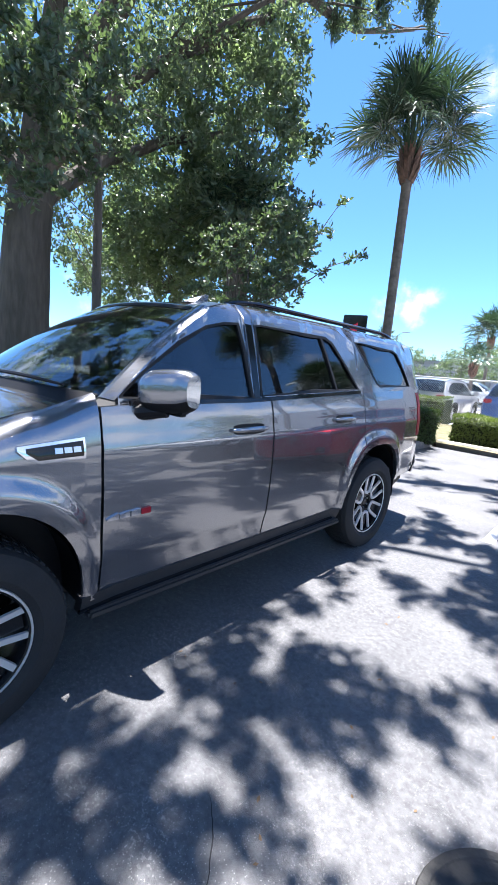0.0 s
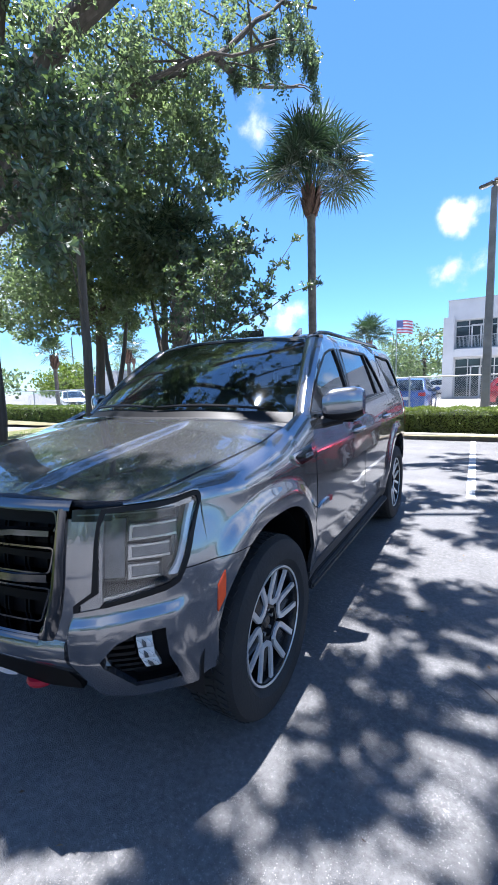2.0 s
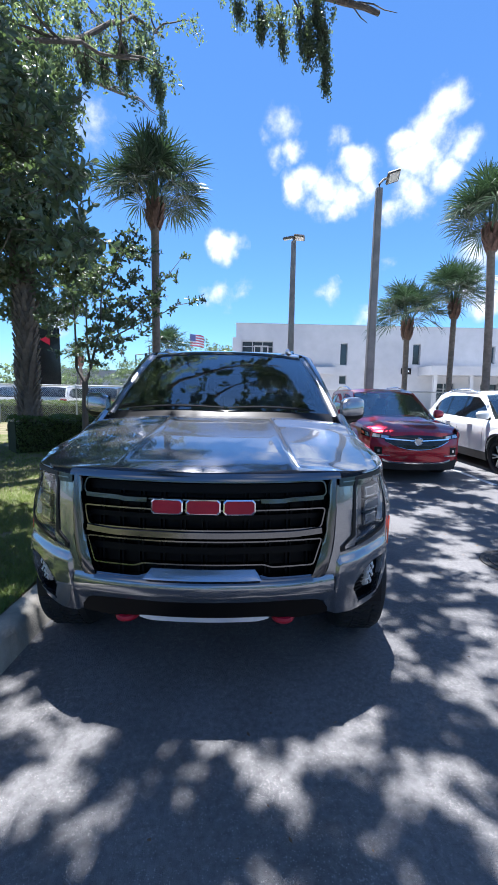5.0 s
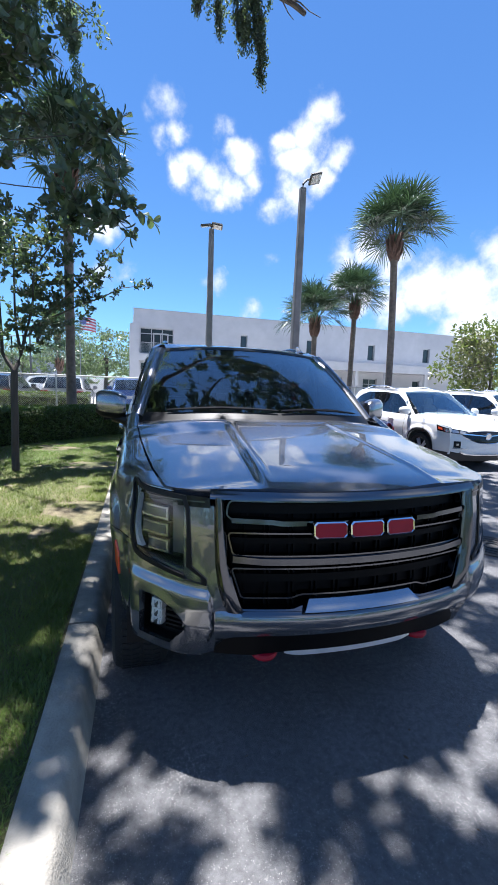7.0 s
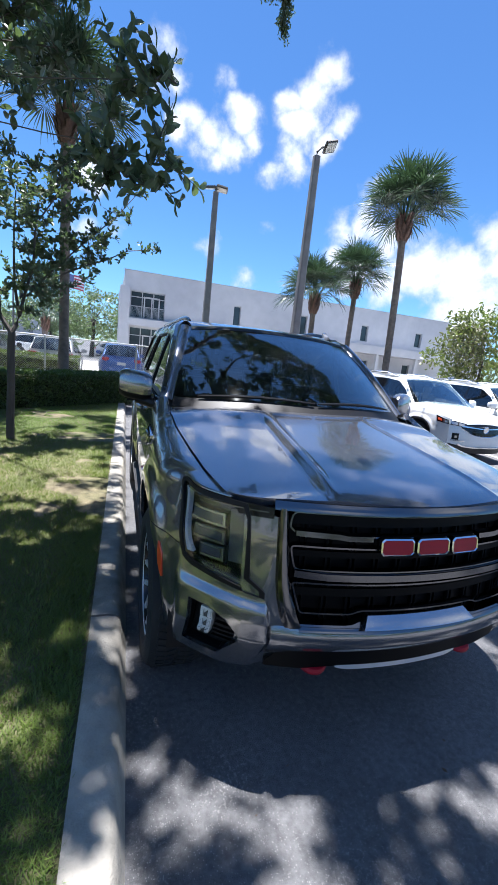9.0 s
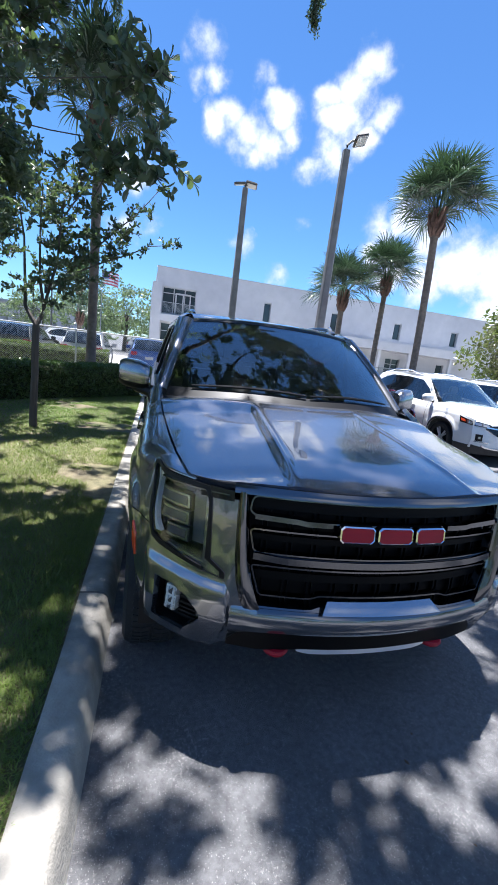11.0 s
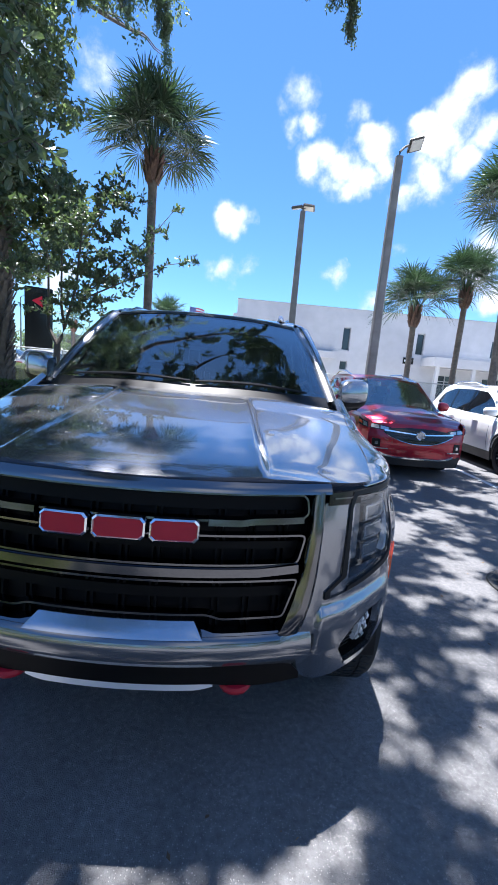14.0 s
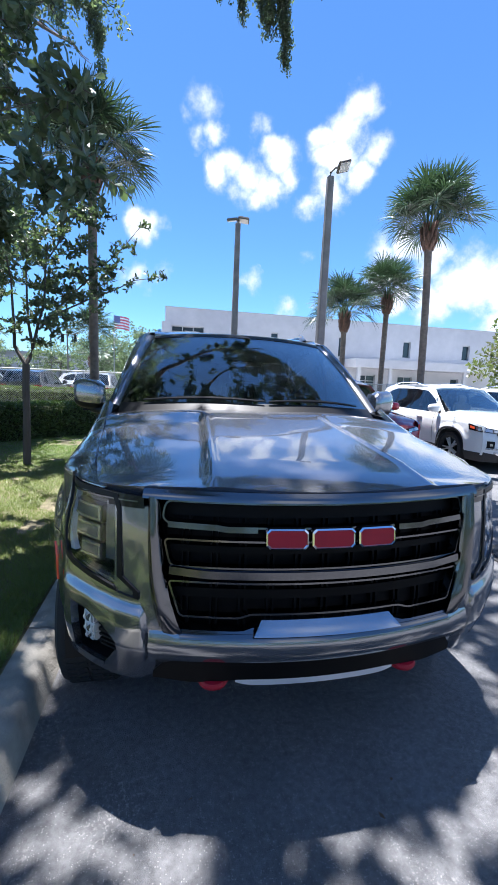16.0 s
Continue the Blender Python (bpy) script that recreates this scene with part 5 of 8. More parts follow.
box(bm, -0.9, 0.9, 0.9, 4.0, 0.62, 0.66)
part("cabin_floor", bm, M_SEAT, cabin)

# ---- plants ----
def leaf_mesh(name, centres, sizes, mat, parent=None, seed=1, droop=0.3, slim=0.42, label="", oval=False, aim=None):
    """Many small folded leaves in one mesh; aim: the way that each leaf points."""
    r = np.random.default_rng(seed)
    c = np.asarray(centres, float)
    n = len(c)
    sz = np.asarray(sizes, float).reshape(-1, 1) * np.ones((n, 1))
    d = r.normal(size=(n, 3))
    d[:, 2] -= droop
    if aim is not None:
        d = d * 0.22 + np.asarray(aim, float)
    d /= np.linalg.norm(d, axis=1, keepdims=True)
    u = r.normal(size=(n, 3))
    s = np.cross(d, u)
    s /= np.linalg.norm(s, axis=1, keepdims=True)
    nn = np.cross(s, d)
    a = c - d * sz * 0.5
    b = c + d * sz * 0.5
    m = c + nn * sz * 0.10
    e, f = m + s * sz * slim * 0.5, m - s * sz * slim * 0.5
    if oval:
        w = s * sz * slim * 0.5
        lift = nn * sz * 0.07
        q0, q1, q2 = c - d * sz * 0.3, c + nn * sz * 0.05, c + d * sz * 0.3 + nn * sz * 0.02
        verts = np.stack([a, q0 + w * 0.66 + lift, q1 + w + lift, q2 + w * 0.72 + lift, b, q2 - w * 0.72 + lift, q1 - w + lift, q0 - w * 0.66 + lift, q0, q1, q2], 1).reshape(-1, 3)
        idx = np.arange(n)[:, None] * 11
        faces = np.concatenate([idx + [t] for t in ([0, 1, 8], [8, 1, 2], [8, 2, 9], [9, 2, 3], [9, 3, 10], [10, 3, 4], [0, 8, 7], [8, 9, 6], [8, 6, 7], [9, 10, 5], [9, 5, 6], [10, 4, 5])], 0)
    else:
        verts = np.stack([a, e, b, f], 1).reshape(-1, 3)
        idx = np.arange(n)[:, None] * 4
        faces = np.concatenate([idx + [[0, 1, 2]], idx + [[0, 2, 3]]], 0)
    me = bpy.data.meshes.new(name)
    me.from_pydata(verts.tolist(), [], faces.tolist())
    me.materials.append(mat)
    ob = new(name, me)
    if parent:
        ob.parent = parent
    if label:
        tagged(ob, label)
    return ob


def clump_points(clumps, per, spread, seed):
    """Leaf places round clump centres."""
    r = np.random.default_rng(seed)
    c = np.asarray(clumps, float)
    p = np.repeat(c, per, 0)
    o = r.normal(size=p.shape)
    o /= np.linalg.norm(o, axis=1, keepdims=True)
    return p + o * (r.random((len(p), 1)) ** 0.5) * np.asarray(spread)


def ellipsoid_clumps(centre, radii, n, seed, hollow=0.45):
    r = np.random.default_rng(seed)
    o = r.normal(size=(n * 3, 3))
    o /= np.linalg.norm(o, axis=1, keepdims=True)
    rad = hollow + (1 - hollow) * r.random((n * 3, 1)) ** 0.6
    p = o * rad
    keep = [i for i in range(len(p)) if noise.noise(Vector(p[i] * 2.3 + seed)) > -0.12][:n]
    return p[keep] * np.asarray(radii) + np.asarray(centre)


def twig_leaves(line, step, seed):
    """Leaves set alternately along a twig: their places and the ways that they point."""
    r = random.Random(seed)
    at, aim = [], []
    pts = [Vector(p) for p in line]
    k = 0
    for a, b in zip(pts, pts[1:]):
        t = (b - a).normalized()
        s = t.cross(Vector((0, 0, 1))).normalized()
        for i in range(max(1, int((b - a).length / step))):
            turn = k * 2.4 + r.uniform(-0.5, 0.5)
            out = s * math.cos(turn) + t.cross(s) * math.sin(turn)
            d = (t * 0.75 + out * 0.85 + Vector((0, 0, 0.3))).normalized()
            at.append(a.lerp(b, (i + r.random()) * step / (b - a).length) + d * 0.035)
            aim.append(d)
            k += 1
    return at, aim


def limb(bm, pts, r0, r1, sides=8, wob=0.12, seed=0):
    """A bent tapering limb through points."""
    r = random.Random(seed)
    dense = []
    for a, b in zip(pts, pts[1:]):
        a, b = Vector(a), Vector(b)
        k = max(2, int((b - a).length / 0.5))
        for i in range(k):
            j = wob * (0 if i == 0 else 1)
            dense.append(a.lerp(b, i / k) + Vector((r.uniform(-j, j), r.uniform(-j, j), r.uniform(-j, j))))
    dense.append(Vector(pts[-1]))
    n = len(dense)
    tube(bm, dense, [lerp(r0, r1, (i / (n - 1)) ** 0.8) for i in range(n)], sides)


# the live oak whose limbs reach over the lot
oak = thing("live_oak", "large live oak with mossy limbs spreading over the lot", "tree", at=(-8.7, 2.7, 0.1))
OAK = Vector((-8.7, 2.7, 0.1))
bm = bmesh.new()
limb(bm, [(0, 0, 0), (0.05, 0.1, 1.5), (0.1, 0.2, 3.6), (0.2, 0.3, 4.6)], 0.52, 0.36, 14, 0.03, 1)
root = part("trunk", bm, M_BARK, oak, "thick furrowed grey trunk")
for k in range(9):
    a = k * 0.7
    bm = bmesh.new()
    limb(bm, [(0.25 * math.cos(a), 0.25 * math.sin(a), 0.7), (0.55 * math.cos(a), 0.55 * math.sin(a), 0.12), (0.9 * math.cos(a), 0.9 * math.sin(a), -0.03)], 0.2, 0.05, 6, 0.02, k)
    part("root_flare", bm, M_BARK, root)
OAK_LIMBS = [
    ([(0.2, 0.3, 4.4), (1.3, 2.0, 6.6), (2.6, 4.6, 8.6), (3.5, 6.2, 10.4), (4.1, 6.9, 10.5)], 0.15, 0.03),
    ([(0.2, 0.3, 4.4), (1.8, 1.2, 7.2), (4.2, 3.2, 9.6), (6.8, 5.4, 10.6), (9.6, 6.6, 11.0)], 0.26, 0.06),
    ([(0.2, 0.2, 4.5), (1.6, 0.2, 7.0), (4.0, -0.4, 9.0), (7.0, -1.0, 9.8), (10.5, -0.8, 10.0)], 0.2, 0.03),
    ([(4.0, -0.4, 9.0), (6.4, 1.8, 9.7), (8.8, 3.2, 10.2), (11.0, 4.0, 10.6)], 0.09, 0.02),
    ([(0.1, 0.1, 4.3), (0.6, -2.0, 6.8), (2.6, -4.2, 8.4), (5.4, -5.4, 9.0), (8.6, -5.8, 9.2)], 0.2, 0.04),
    ([(0.1, 0.2, 4.3), (-1.5, 1.5, 6.4), (-3.4, 2.6, 8.0)], 0.24, 0.08),
    ([(0.1, 0.1, 4.3), (-1.6, -1.2, 6.6), (-3.6, -2.4, 8.2)], 0.22, 0.08),
    ([(0.15, 0.2, 3.8), (0.3, 1.6, 5.2), (0.2, 3.4, 6.3), (0.6, 5.4, 7.2)], 0.18, 0.05),
    ([(1.3, 2.0, 6.6), (2.9, 3.0, 7.4), (4.0, 4.6, 8.3)], 0.07, 0.02),
    ([(2.6, 4.6, 8.6), (2.2, 6.8, 9.4), (2.9, 8.4, 10.0)], 0.1, 0.03),
]
twig_tips = []
for k, (pts, r0, r1) in enumerate(OAK_LIMBS):
    bm = bmesh.new()
    limb(bm, pts, r0, r1, 10, 0.06, 20 + k)
    wood = part("limb", bm, M_BARK, oak)
    r = random.Random(k)
    for j in range(9):
        bm = bmesh.new()
        i = r.randrange(1, len(pts))
        a = Vector(pts[i - 1]).lerp(Vector(pts[i]), r.random())
        tip = a + Vector((r.uniform(-1, 1), r.uniform(-1, 1), r.uniform(-0.2, 0.7))) * r.uniform(0.8, 1.8)
        limb(bm, [a, a.lerp(tip, 0.5) + Vector((0, 0, 0.1)), tip], 0.03, 0.008, 5, 0.06, j)
        part("twig", bm, M_BARK, wood)
        if k not in (2, 3, 4) and (k not in (0, 1, 9) or j % 3 == 0):
            twig_tips += [tip, a.lerp(tip, 0.7), tip + Vector((0.1, 0.1, -0.25))]

# ground places where the sun comes through the canopy: x, y, radius
GAPS_LAWN = [(-5.15, 4.05, 0.23), (-4.9, 3.05, 0.23), (-4.9, 3.75, 0.23), (-4.9, 4, 0.23), (-4.9, 4.25, 0.23), (-4.9, 4.8, 0.09), (-4.9, 5.15, 0.06), (-4.85, 2.7, 0.18), (-4.8, 3.4, 0.23), (-4.75, 4.55, 0.23), (-4.7, 2.9, 0.23), (-4.7, 4.95, 0.23), (-4.65, 3.95, 0.13), (-4.6, 3.25, 0.13), (-4.55, 5.15, 0.18), (-4.45, 3.75, 0.23), (-4.45, 4.2, 0.23), (-4.45, 4.95, 0.13), (-4.4, 2.65, 0.23), (-4.4, 2.9, 0.23), (-4.35, 3.2, 0.23), (-4.35, 3.45, 0.23), (-4.35, 4.65, 0.23), (-4.25, 3.95, 0.23), (-4.2, -0.2, 0.13), (-4.2, 4.2, 0.23), (-4.1, -0.75, 0.13), (-4.1, -0.3, 0.13), (-4.05, 3.1, 0.23), (-4, 3.55, 0.23), (-4, 4, 0.23), (-4, 4.45, 0.23)]
GAPS_NOSE = [(-4, 4.85, 0.18), (-3.95, 2.8, 0.13), (-3.9, 2.3, 0.13), (-3.9, 2.5, 0.18), (-3.9, 3.3, 0.13), (-3.9, 4.7, 0.13), (-3.85, -0.8, 0.09), (-3.85, 4.2, 0.13), (-3.8, 3.8, 0.13), (-3.75, 3.6, 0.06), (-3.75, 4, 0.06), (-3.5, -0.55, 0.12), (-3.14, -0.72, 0.13), (-3.05, -1, 0.09), (-2.48, -0.76, 0.05), (-2.33, -0.8, 0.045), (-2.2, -0.93, 0.05), (-2.08, -0.68, 0.06), (-1.95, -0.75, 0.14), (-1.82, -0.84, 0.08), (-1.76, -0.55, 0.08), (-1.57, -0.26, 0.06), (-1.53, 0.0, 0.08), (-1.36, -0.3, 0.07), (-1.53, -0.75, 0.05), (-1.63, -0.92, 0.09), (-1.42, -0.87, 0.09), (-1.22, -0.63, 0.08), (-1.5, 0.95, 0.12), (-1.5, 1.3, 0.09), (-1.45, 2.35, 0.13), (-1.45, 3.45, 0.06)]
GAPS_BAY = [(-1.4, 3.6, 0.09), (-1.3, 3, 0.09), (-1.3, 3.2, 0.06), (-1.29, 0.59, 0.1), (-1.25, 3.75, 0.13), (-1.23, -0.42, 0.12), (-1.2, 2.05, 0.09), (-1.2, 2.75, 0.185), (-1.2, 3.45, 0.185), (-1.1, 2.3, 0.185), (-1.07, -0.2, 0.08), (-1, 3.7, 0.185), (-0.96, -0.27, 0.07), (-0.95, 2.1, 0.185), (-0.95, 3.25, 0.185), (-0.95, 3.95, 0.09), (-0.9, 2.5, 0.185), (-0.86, 0.09, 0.1), (-0.84, 0.43, 0.15), (-0.85, 3.5, 0.13), (-0.58, 0.73, 0.1), (-0.65, 2.25, 0.185), (-0.65, 2.5, 0.06), (-0.48, 1.1, 0.16), (-0.6, 2, 0.09), (-0.37, 0.72, 0.12), (-0.45, 2.4, 0.18), (-0.4, 1.5, 0.13), (-0.2, 1.95, 0.13), (-0.1, 1.6, 0.185), (-0.72, 1.21, 0.08), (-1.17, 1.02, 0.09), (-1.12, 1.55, 0.08)]
GAPS_FAR = [(-0.85, 4.5, 0.18), (-0.8, 6.4, 0.25), (-0.3, 7.8, 0.4), (-1.0, 8.9, 0.5), (-0.6, 5.4, 0.16), (-2.3, 9.2, 0.6), (0.6, 3.2, 0.18), (0.9, 1.9, 0.18), (0.3, 0.5, 0.2), (0.2, 2.9, 0.2), (1.6, 3.4, 0.22), (2.2, 2.4, 0.22),
            (-2.0, 0.35, 0.3), (-2.25, 0.55, 0.28), (-2.3, 0.2, 0.26), (-1.85, 0.05, 0.24), (-2.75, 0.05, 0.32), (-2.35, -0.1, 0.24), (-3.05, 0.6, 0.2), (-1.85, 0.7, 0.24), (-2.6, 0.55, 0.16), (-2.05, 0.0, 0.2), (-3.2, 0.15, 0.16), (-3.75, -1.05, 0.25), (-3.4, -1.0, 0.16), (-1.42, 0.45, 0.07), (-1.05, 0.55, 0.06), (-1.0, 0.85, 0.07), (-0.95, 1.2, 0.06), (-1.12, 0.25, 0.05)]
GAPS_GRASS = [(-4.6, 3.2, 0.35), (-5.2, 4.0, 0.5), (-4.4, 5.2, 0.45), (-5.0, 6.4, 0.5), (-4.2, 1.5, 0.2), (-4.3, 7.6, 0.5), (-5.9, 5.3, 0.5), (-4.1, 2.4, 0.25), (-4.3, 3.9, 0.4), (-4.6, 2.3, 0.3), (-4.2, 6.2, 0.4), (-5.4, 2.9, 0.3)]
GAPS = GAPS_LAWN + GAPS_NOSE + GAPS_BAY + GAPS_FAR + GAPS_GRASS
r = np.random.default_rng(11)
over = []


def sunny(gx, gy):
    if gx > 2.2 and gy > 4.2:
        return True
    warp = 0.09 * noise.noise((gx * 6, gy * 6, 1.0)) + 0.04 * noise.noise((gx * 15, gy * 15, 4.0))
    if any(((gx - a) ** 2 + (gy - b) ** 2) ** 0.5 < c + (0.036 if gx > -3.7 else -0.01) + warp * min(1, c / 0.17) for a, b, c in GAPS):
        return True
    above_truck = -3.7 < gx < -1.6 and gy > 1.4
    near_truck = -4.2 < gx < 1.2 and -1.5 < gy < 4.6
    if noise.noise((gx * 3.4, gy * 3.4, 5.0)) > 0.36 and gx > -1.75:
        return True
    rough = noise.noise((gx * 0.8, gy * 0.8, 3.3)) + 0.6 * noise.noise((gx * 2.3, gy * 2.3, 8.0))
    if above_truck:
        return rough > -0.18 - 0.25 * smoothstep(-3.2, -1.8, gx)
    return not near_truck and ((gx < -5.3 and gy > 2.6) or rough > (0.12 if gx > -4.2 or gy < -2.4 else -0.34))


tries = 0
while len(over) < 4700 and tries < 110000:
    tries += 1
    gx, gy = r.uniform(-6.6, 6.0), r.uniform(-9.5, 8.0)
    if gy < -3.0 + 2.5 * noise.noise((gx * 0.35, gy * 0.2, 6.0)) - 5.5 * smoothstep(-3.2, -5.2, gx) or gx > 4.6 + noise.noise((gy * 0.4, 2.0, 0.0)):
        continue
    if sunny(gx, gy):
        continue
    dist = min(math.hypot(gx + 2.4, gy + 1.6), math.hypot(gx - 0.0, gy - 0.0) + 0.6, math.hypot(gx + 4.0, gy + 1.8) + 0.3)
    z = max(7.6, 2.6 + 0.95 * (dist + 1.2)) + r.uniform(0, 1.2)
    if z > 13.0:
        continue
    over.append((gx + SUN_FROM.x / SUN_FROM.z * z, gy + SUN_FROM.y / SUN_FROM.z * z, z))
pts = clump_points(over, 22, (0.14, 0.14, 0.14), 5) - np.array(OAK)
leaf_mesh("canopy", pts, np.random.default_rng(2).uniform(0.09, 0.14, len(pts)), M_CANOPY_SHADED, oak, 6, 0.2, 0.6, "high spreading canopy over the lot")
side_clumps = np.concatenate([
    ellipsoid_clumps((-8.9, 3.6, 6.9), (2.6, 2.9, 2.2), 200, 3), ellipsoid_clumps((-10.8, 1.5, 6.5), (2.8, 2.8, 2.6), 150, 4), ellipsoid_clumps((-8.2, 0.2, 6.4), (2.4, 2.4, 2.2), 100, 9),
    ellipsoid_clumps((-7.2, 6.2, 7.9), (1.5, 1.6, 1.5), 120, 31), ellipsoid_clumps((-6.2, 7.6, 9.3), (1.1, 1.2, 0.9), 26, 33), ellipsoid_clumps((-7.0, 4.2, 7.0), (1.3, 1.4, 1.3), 90, 35),
    ellipsoid_clumps((-7.4, 5.6, 8.6), (1.9, 1.9, 1.3), 70, 5), ellipsoid_clumps((-5.5, 8.7, 9.9), (1.3, 1.5, 0.9), 16, 6), ellipsoid_clumps((-10.2, 5.2, 4.6), (1.8, 1.8, 1.6), 150, 7)])
side_clumps = np.concatenate([side_clumps, np.array([tuple(p + OAK) for p in twig_tips])])
pts = clump_points(side_clumps, 36, (0.27, 0.27, 0.22), 8) - np.array(OAK)
leaf_mesh("crown", pts, np.random.default_rng(3).uniform(0.075, 0.13, len(pts)), M_OAK, oak, 12, 0.2, 0.48)


def moss_strand(bm, top, length, width, seed):
    """Hanging grey-green tuft of moss: many thin bent ribbons."""
    r = random.Random(seed)
    for k in range(int(90 * width / 0.3)):
        x, y = r.gauss(0, width * 0.4), r.gauss(0, width * 0.4)
        l = length * r.uniform(0.35, 1.0) * max(0.25, 1 - (abs(x) + abs(y)) / (width * 2.2))
        z0 = r.uniform(0, length * 0.35)
        p = Vector(top) + Vector((x, y, -z0))
        w = r.uniform(0.008, 0.02)
        a = r.uniform(0, 6.28)
        sx = Vector((math.cos(a) * w, math.sin(a) * w, 0))
        prev = None
        for i in range(5):
            q = p + Vector((r.uniform(-0.03, 0.03), r.uniform(-0.03, 0.03), -l * i / 4))
            t = 1 - i / 5
            pair = (bm.verts.new(q - sx * t), bm.verts.new(q + sx * t))
            if prev:
                bm.faces.new((prev[0], prev[1], pair[1], pair[0]))
            prev = pair


# drooping leafy sprays at the limb ends: top, length, reach
SPRAYS = [((-5.5, 8.8, 10.3), 1.1, 0.35), ((-5.15, 9.1, 10.5), 1.0, 0.3), ((-4.95, 9.3, 10.45), 1.5, 0.4), ((-4.75, 9.55, 10.0), 1.5, 0.15), ((-5.9, 8.5, 10.1), 1.3, 0.3), ((-6.3, 8.2, 9.9), 1.4, 0.3), ((-5.6, 8.9, 9.9), 1.0, 0.2),
          ((-0.85, 7.8, 9.9), 1.0, 0.3), ((-0.72, 7.9, 9.8), 1.55, 0.12), ((-1.3, 7.7, 9.9), 1.0, 0.35), ((-1.75, 7.7, 9.9), 0.9, 0.35), ((-2.2, 7.6, 10.0), 0.8, 0.35), ((-1.1, 7.8, 9.6), 0.8, 0.3), ((-2.7, 7.5, 10.2), 0.8, 0.3), ((-1.0, 7.6, 10.5), 1.0, 0.3)]
for k, (top, length, reach) in enumerate(SPRAYS):
    r2 = random.Random(k)
    t = Vector(top) - OAK
    lean_x, lean_y = r2.uniform(-0.1, 0.3) * reach, r2.uniform(-0.1, 0.3) * reach
    line = [t + Vector((-0.5, -0.4, 0.35)), t, t + Vector((lean_x + 0.08, lean_y, -length * 0.45)), t + Vector((lean_x + 0.12, lean_y + 0.05, -length))]
    bm = bmesh.new()
    limb(bm, line, 0.025, 0.005, 5, 0.04, k)
    part("drooping_branch", bm, M_BARK, oak)
    for j in range(4):
        bm = bmesh.new()
        moss_strand(bm, line[1].lerp(line[3], r2.random() * 0.75), r2.uniform(0.35, 0.65), 0.1, k * 17 + j)
        part("moss_tuft", bm, M_MOSS, oak, "grey-green hanging moss", 0)
    rr = np.random.default_rng(k + 40)
    n = int(26 * length)
    f = rr.random(n) ** 0.8
    wide = reach * (1 - 0.6 * f) + 0.03
    cl = np.stack([np.interp(f, [0, 0.45, 1], [p.x for p in line[1:]]) + rr.normal(0, 0.5, n) * wide, np.interp(f, [0, 0.45, 1], [p.y for p in line[1:]]) + rr.normal(0, 0.5, n) * wide, np.interp(f, [0, 0.45, 1], [p.z for p in line[1:]])], 1)
    pts = clump_points(cl, 26, (0.11, 0.11, 0.17), k + 50)
    leaf_mesh("hanging_leaves", pts, rr.uniform(0.06, 0.1, len(pts)), M_OAK, oak, k + 60, 0.9, 0.42)


def broad_tree(name, label, at, stems, lobes, per, leaf, mat, seed, spread=(0.27, 0.27, 0.22)):
    t = thing(name, label, "tree", at=at)
    r = random.Random(seed)
    bm = bmesh.new()
    for k, (pts, r0, r1) in enumerate(stems):
        limb(bm, pts, r0, r1, 9, 0.05, seed + k)
    part("trunk", bm, M_BARK, t)
    bm = bmesh.new()
    clumps = []
    for k, (c, rad, n) in enumerate(lobes):
        cl = ellipsoid_clumps(c, rad, n, seed + 7 * k)
        clumps.append(cl)
        for p in cl[:: max(1, len(cl) // 14)]:
            base = Vector(stems[k % len(stems)][0][-1])
            limb(bm, [base, base.lerp(Vector(p), 0.55) + Vector((0, 0, 0.12)), p], 0.03, 0.006, 5, 0.05, k)
    part("branchwork", bm, M_BARK, t)
    cl = np.concatenate(clumps)
    pts = clump_points(cl, per, spread, seed + 1)
    leaf_mesh("crown", pts, np.random.default_rng(seed).uniform(leaf * 0.7, leaf * 1.25, len(pts)), mat, t, seed + 2, 0.3, 0.46)
    return t


broad_tree("shade_tree", "tall leafy shade tree with sunlit leaves in the grass strip", (-8.6, 7.9, 0.1),
           [([(0, 0, 0), (0.1, 0, 1.6), (0.2, -0.1, 3.2), (0.4, -0.3, 5.2)], 0.15, 0.06), ([(0.05, 0, 1.4), (-0.5, 0.4, 3.0), (-0.9, 0.6, 4.6)], 0.1, 0.04)],
           [((1.0, -0.9, 6.4), (1.9, 1.9, 2.4), 320), ((-0.6, -1.6, 5.2), (1.9, 2.0, 2.0), 230), ((1.7, -0.7, 4.0), (1.2, 1.2, 1.3), 120)], 46, 0.15, M_BROAD, 71)
broad_tree("shade_tree", "leafy shade tree with a pale trunk beyond the grass strip", (-11.6, 8.2, 0.1),
           [([(0, 0, 0), (0.05, 0, 1.8), (0.1, 0.1, 3.6)], 0.19, 0.12)],
           [((0.1, 0.0, 5.4), (2.3, 2.3, 2.4), 240), ((-1.6, -1.2, 4.2), (1.6, 1.6, 1.4), 110)], 44, 0.15, M_BROAD, 83)
broad_tree("shade_tree", "multi-stemmed leafy tree beyond the grass strip", (-10.4, 7.7, 0.1),
           [([(0, 0, 0), (0.02, 0, 1.1), (-0.35, 0.1, 2.3), (-0.6, 0.2, 3.6)], 0.13, 0.05), ([(0.02, 0, 1.1), (0.3, 0.1, 2.2), (0.45, 0.2, 3.4)], 0.09, 0.05)],
           [((0.0, 0.0, 4.6), (1.7, 1.7, 1.6), 150)], 44, 0.14, M_BROAD, 91)

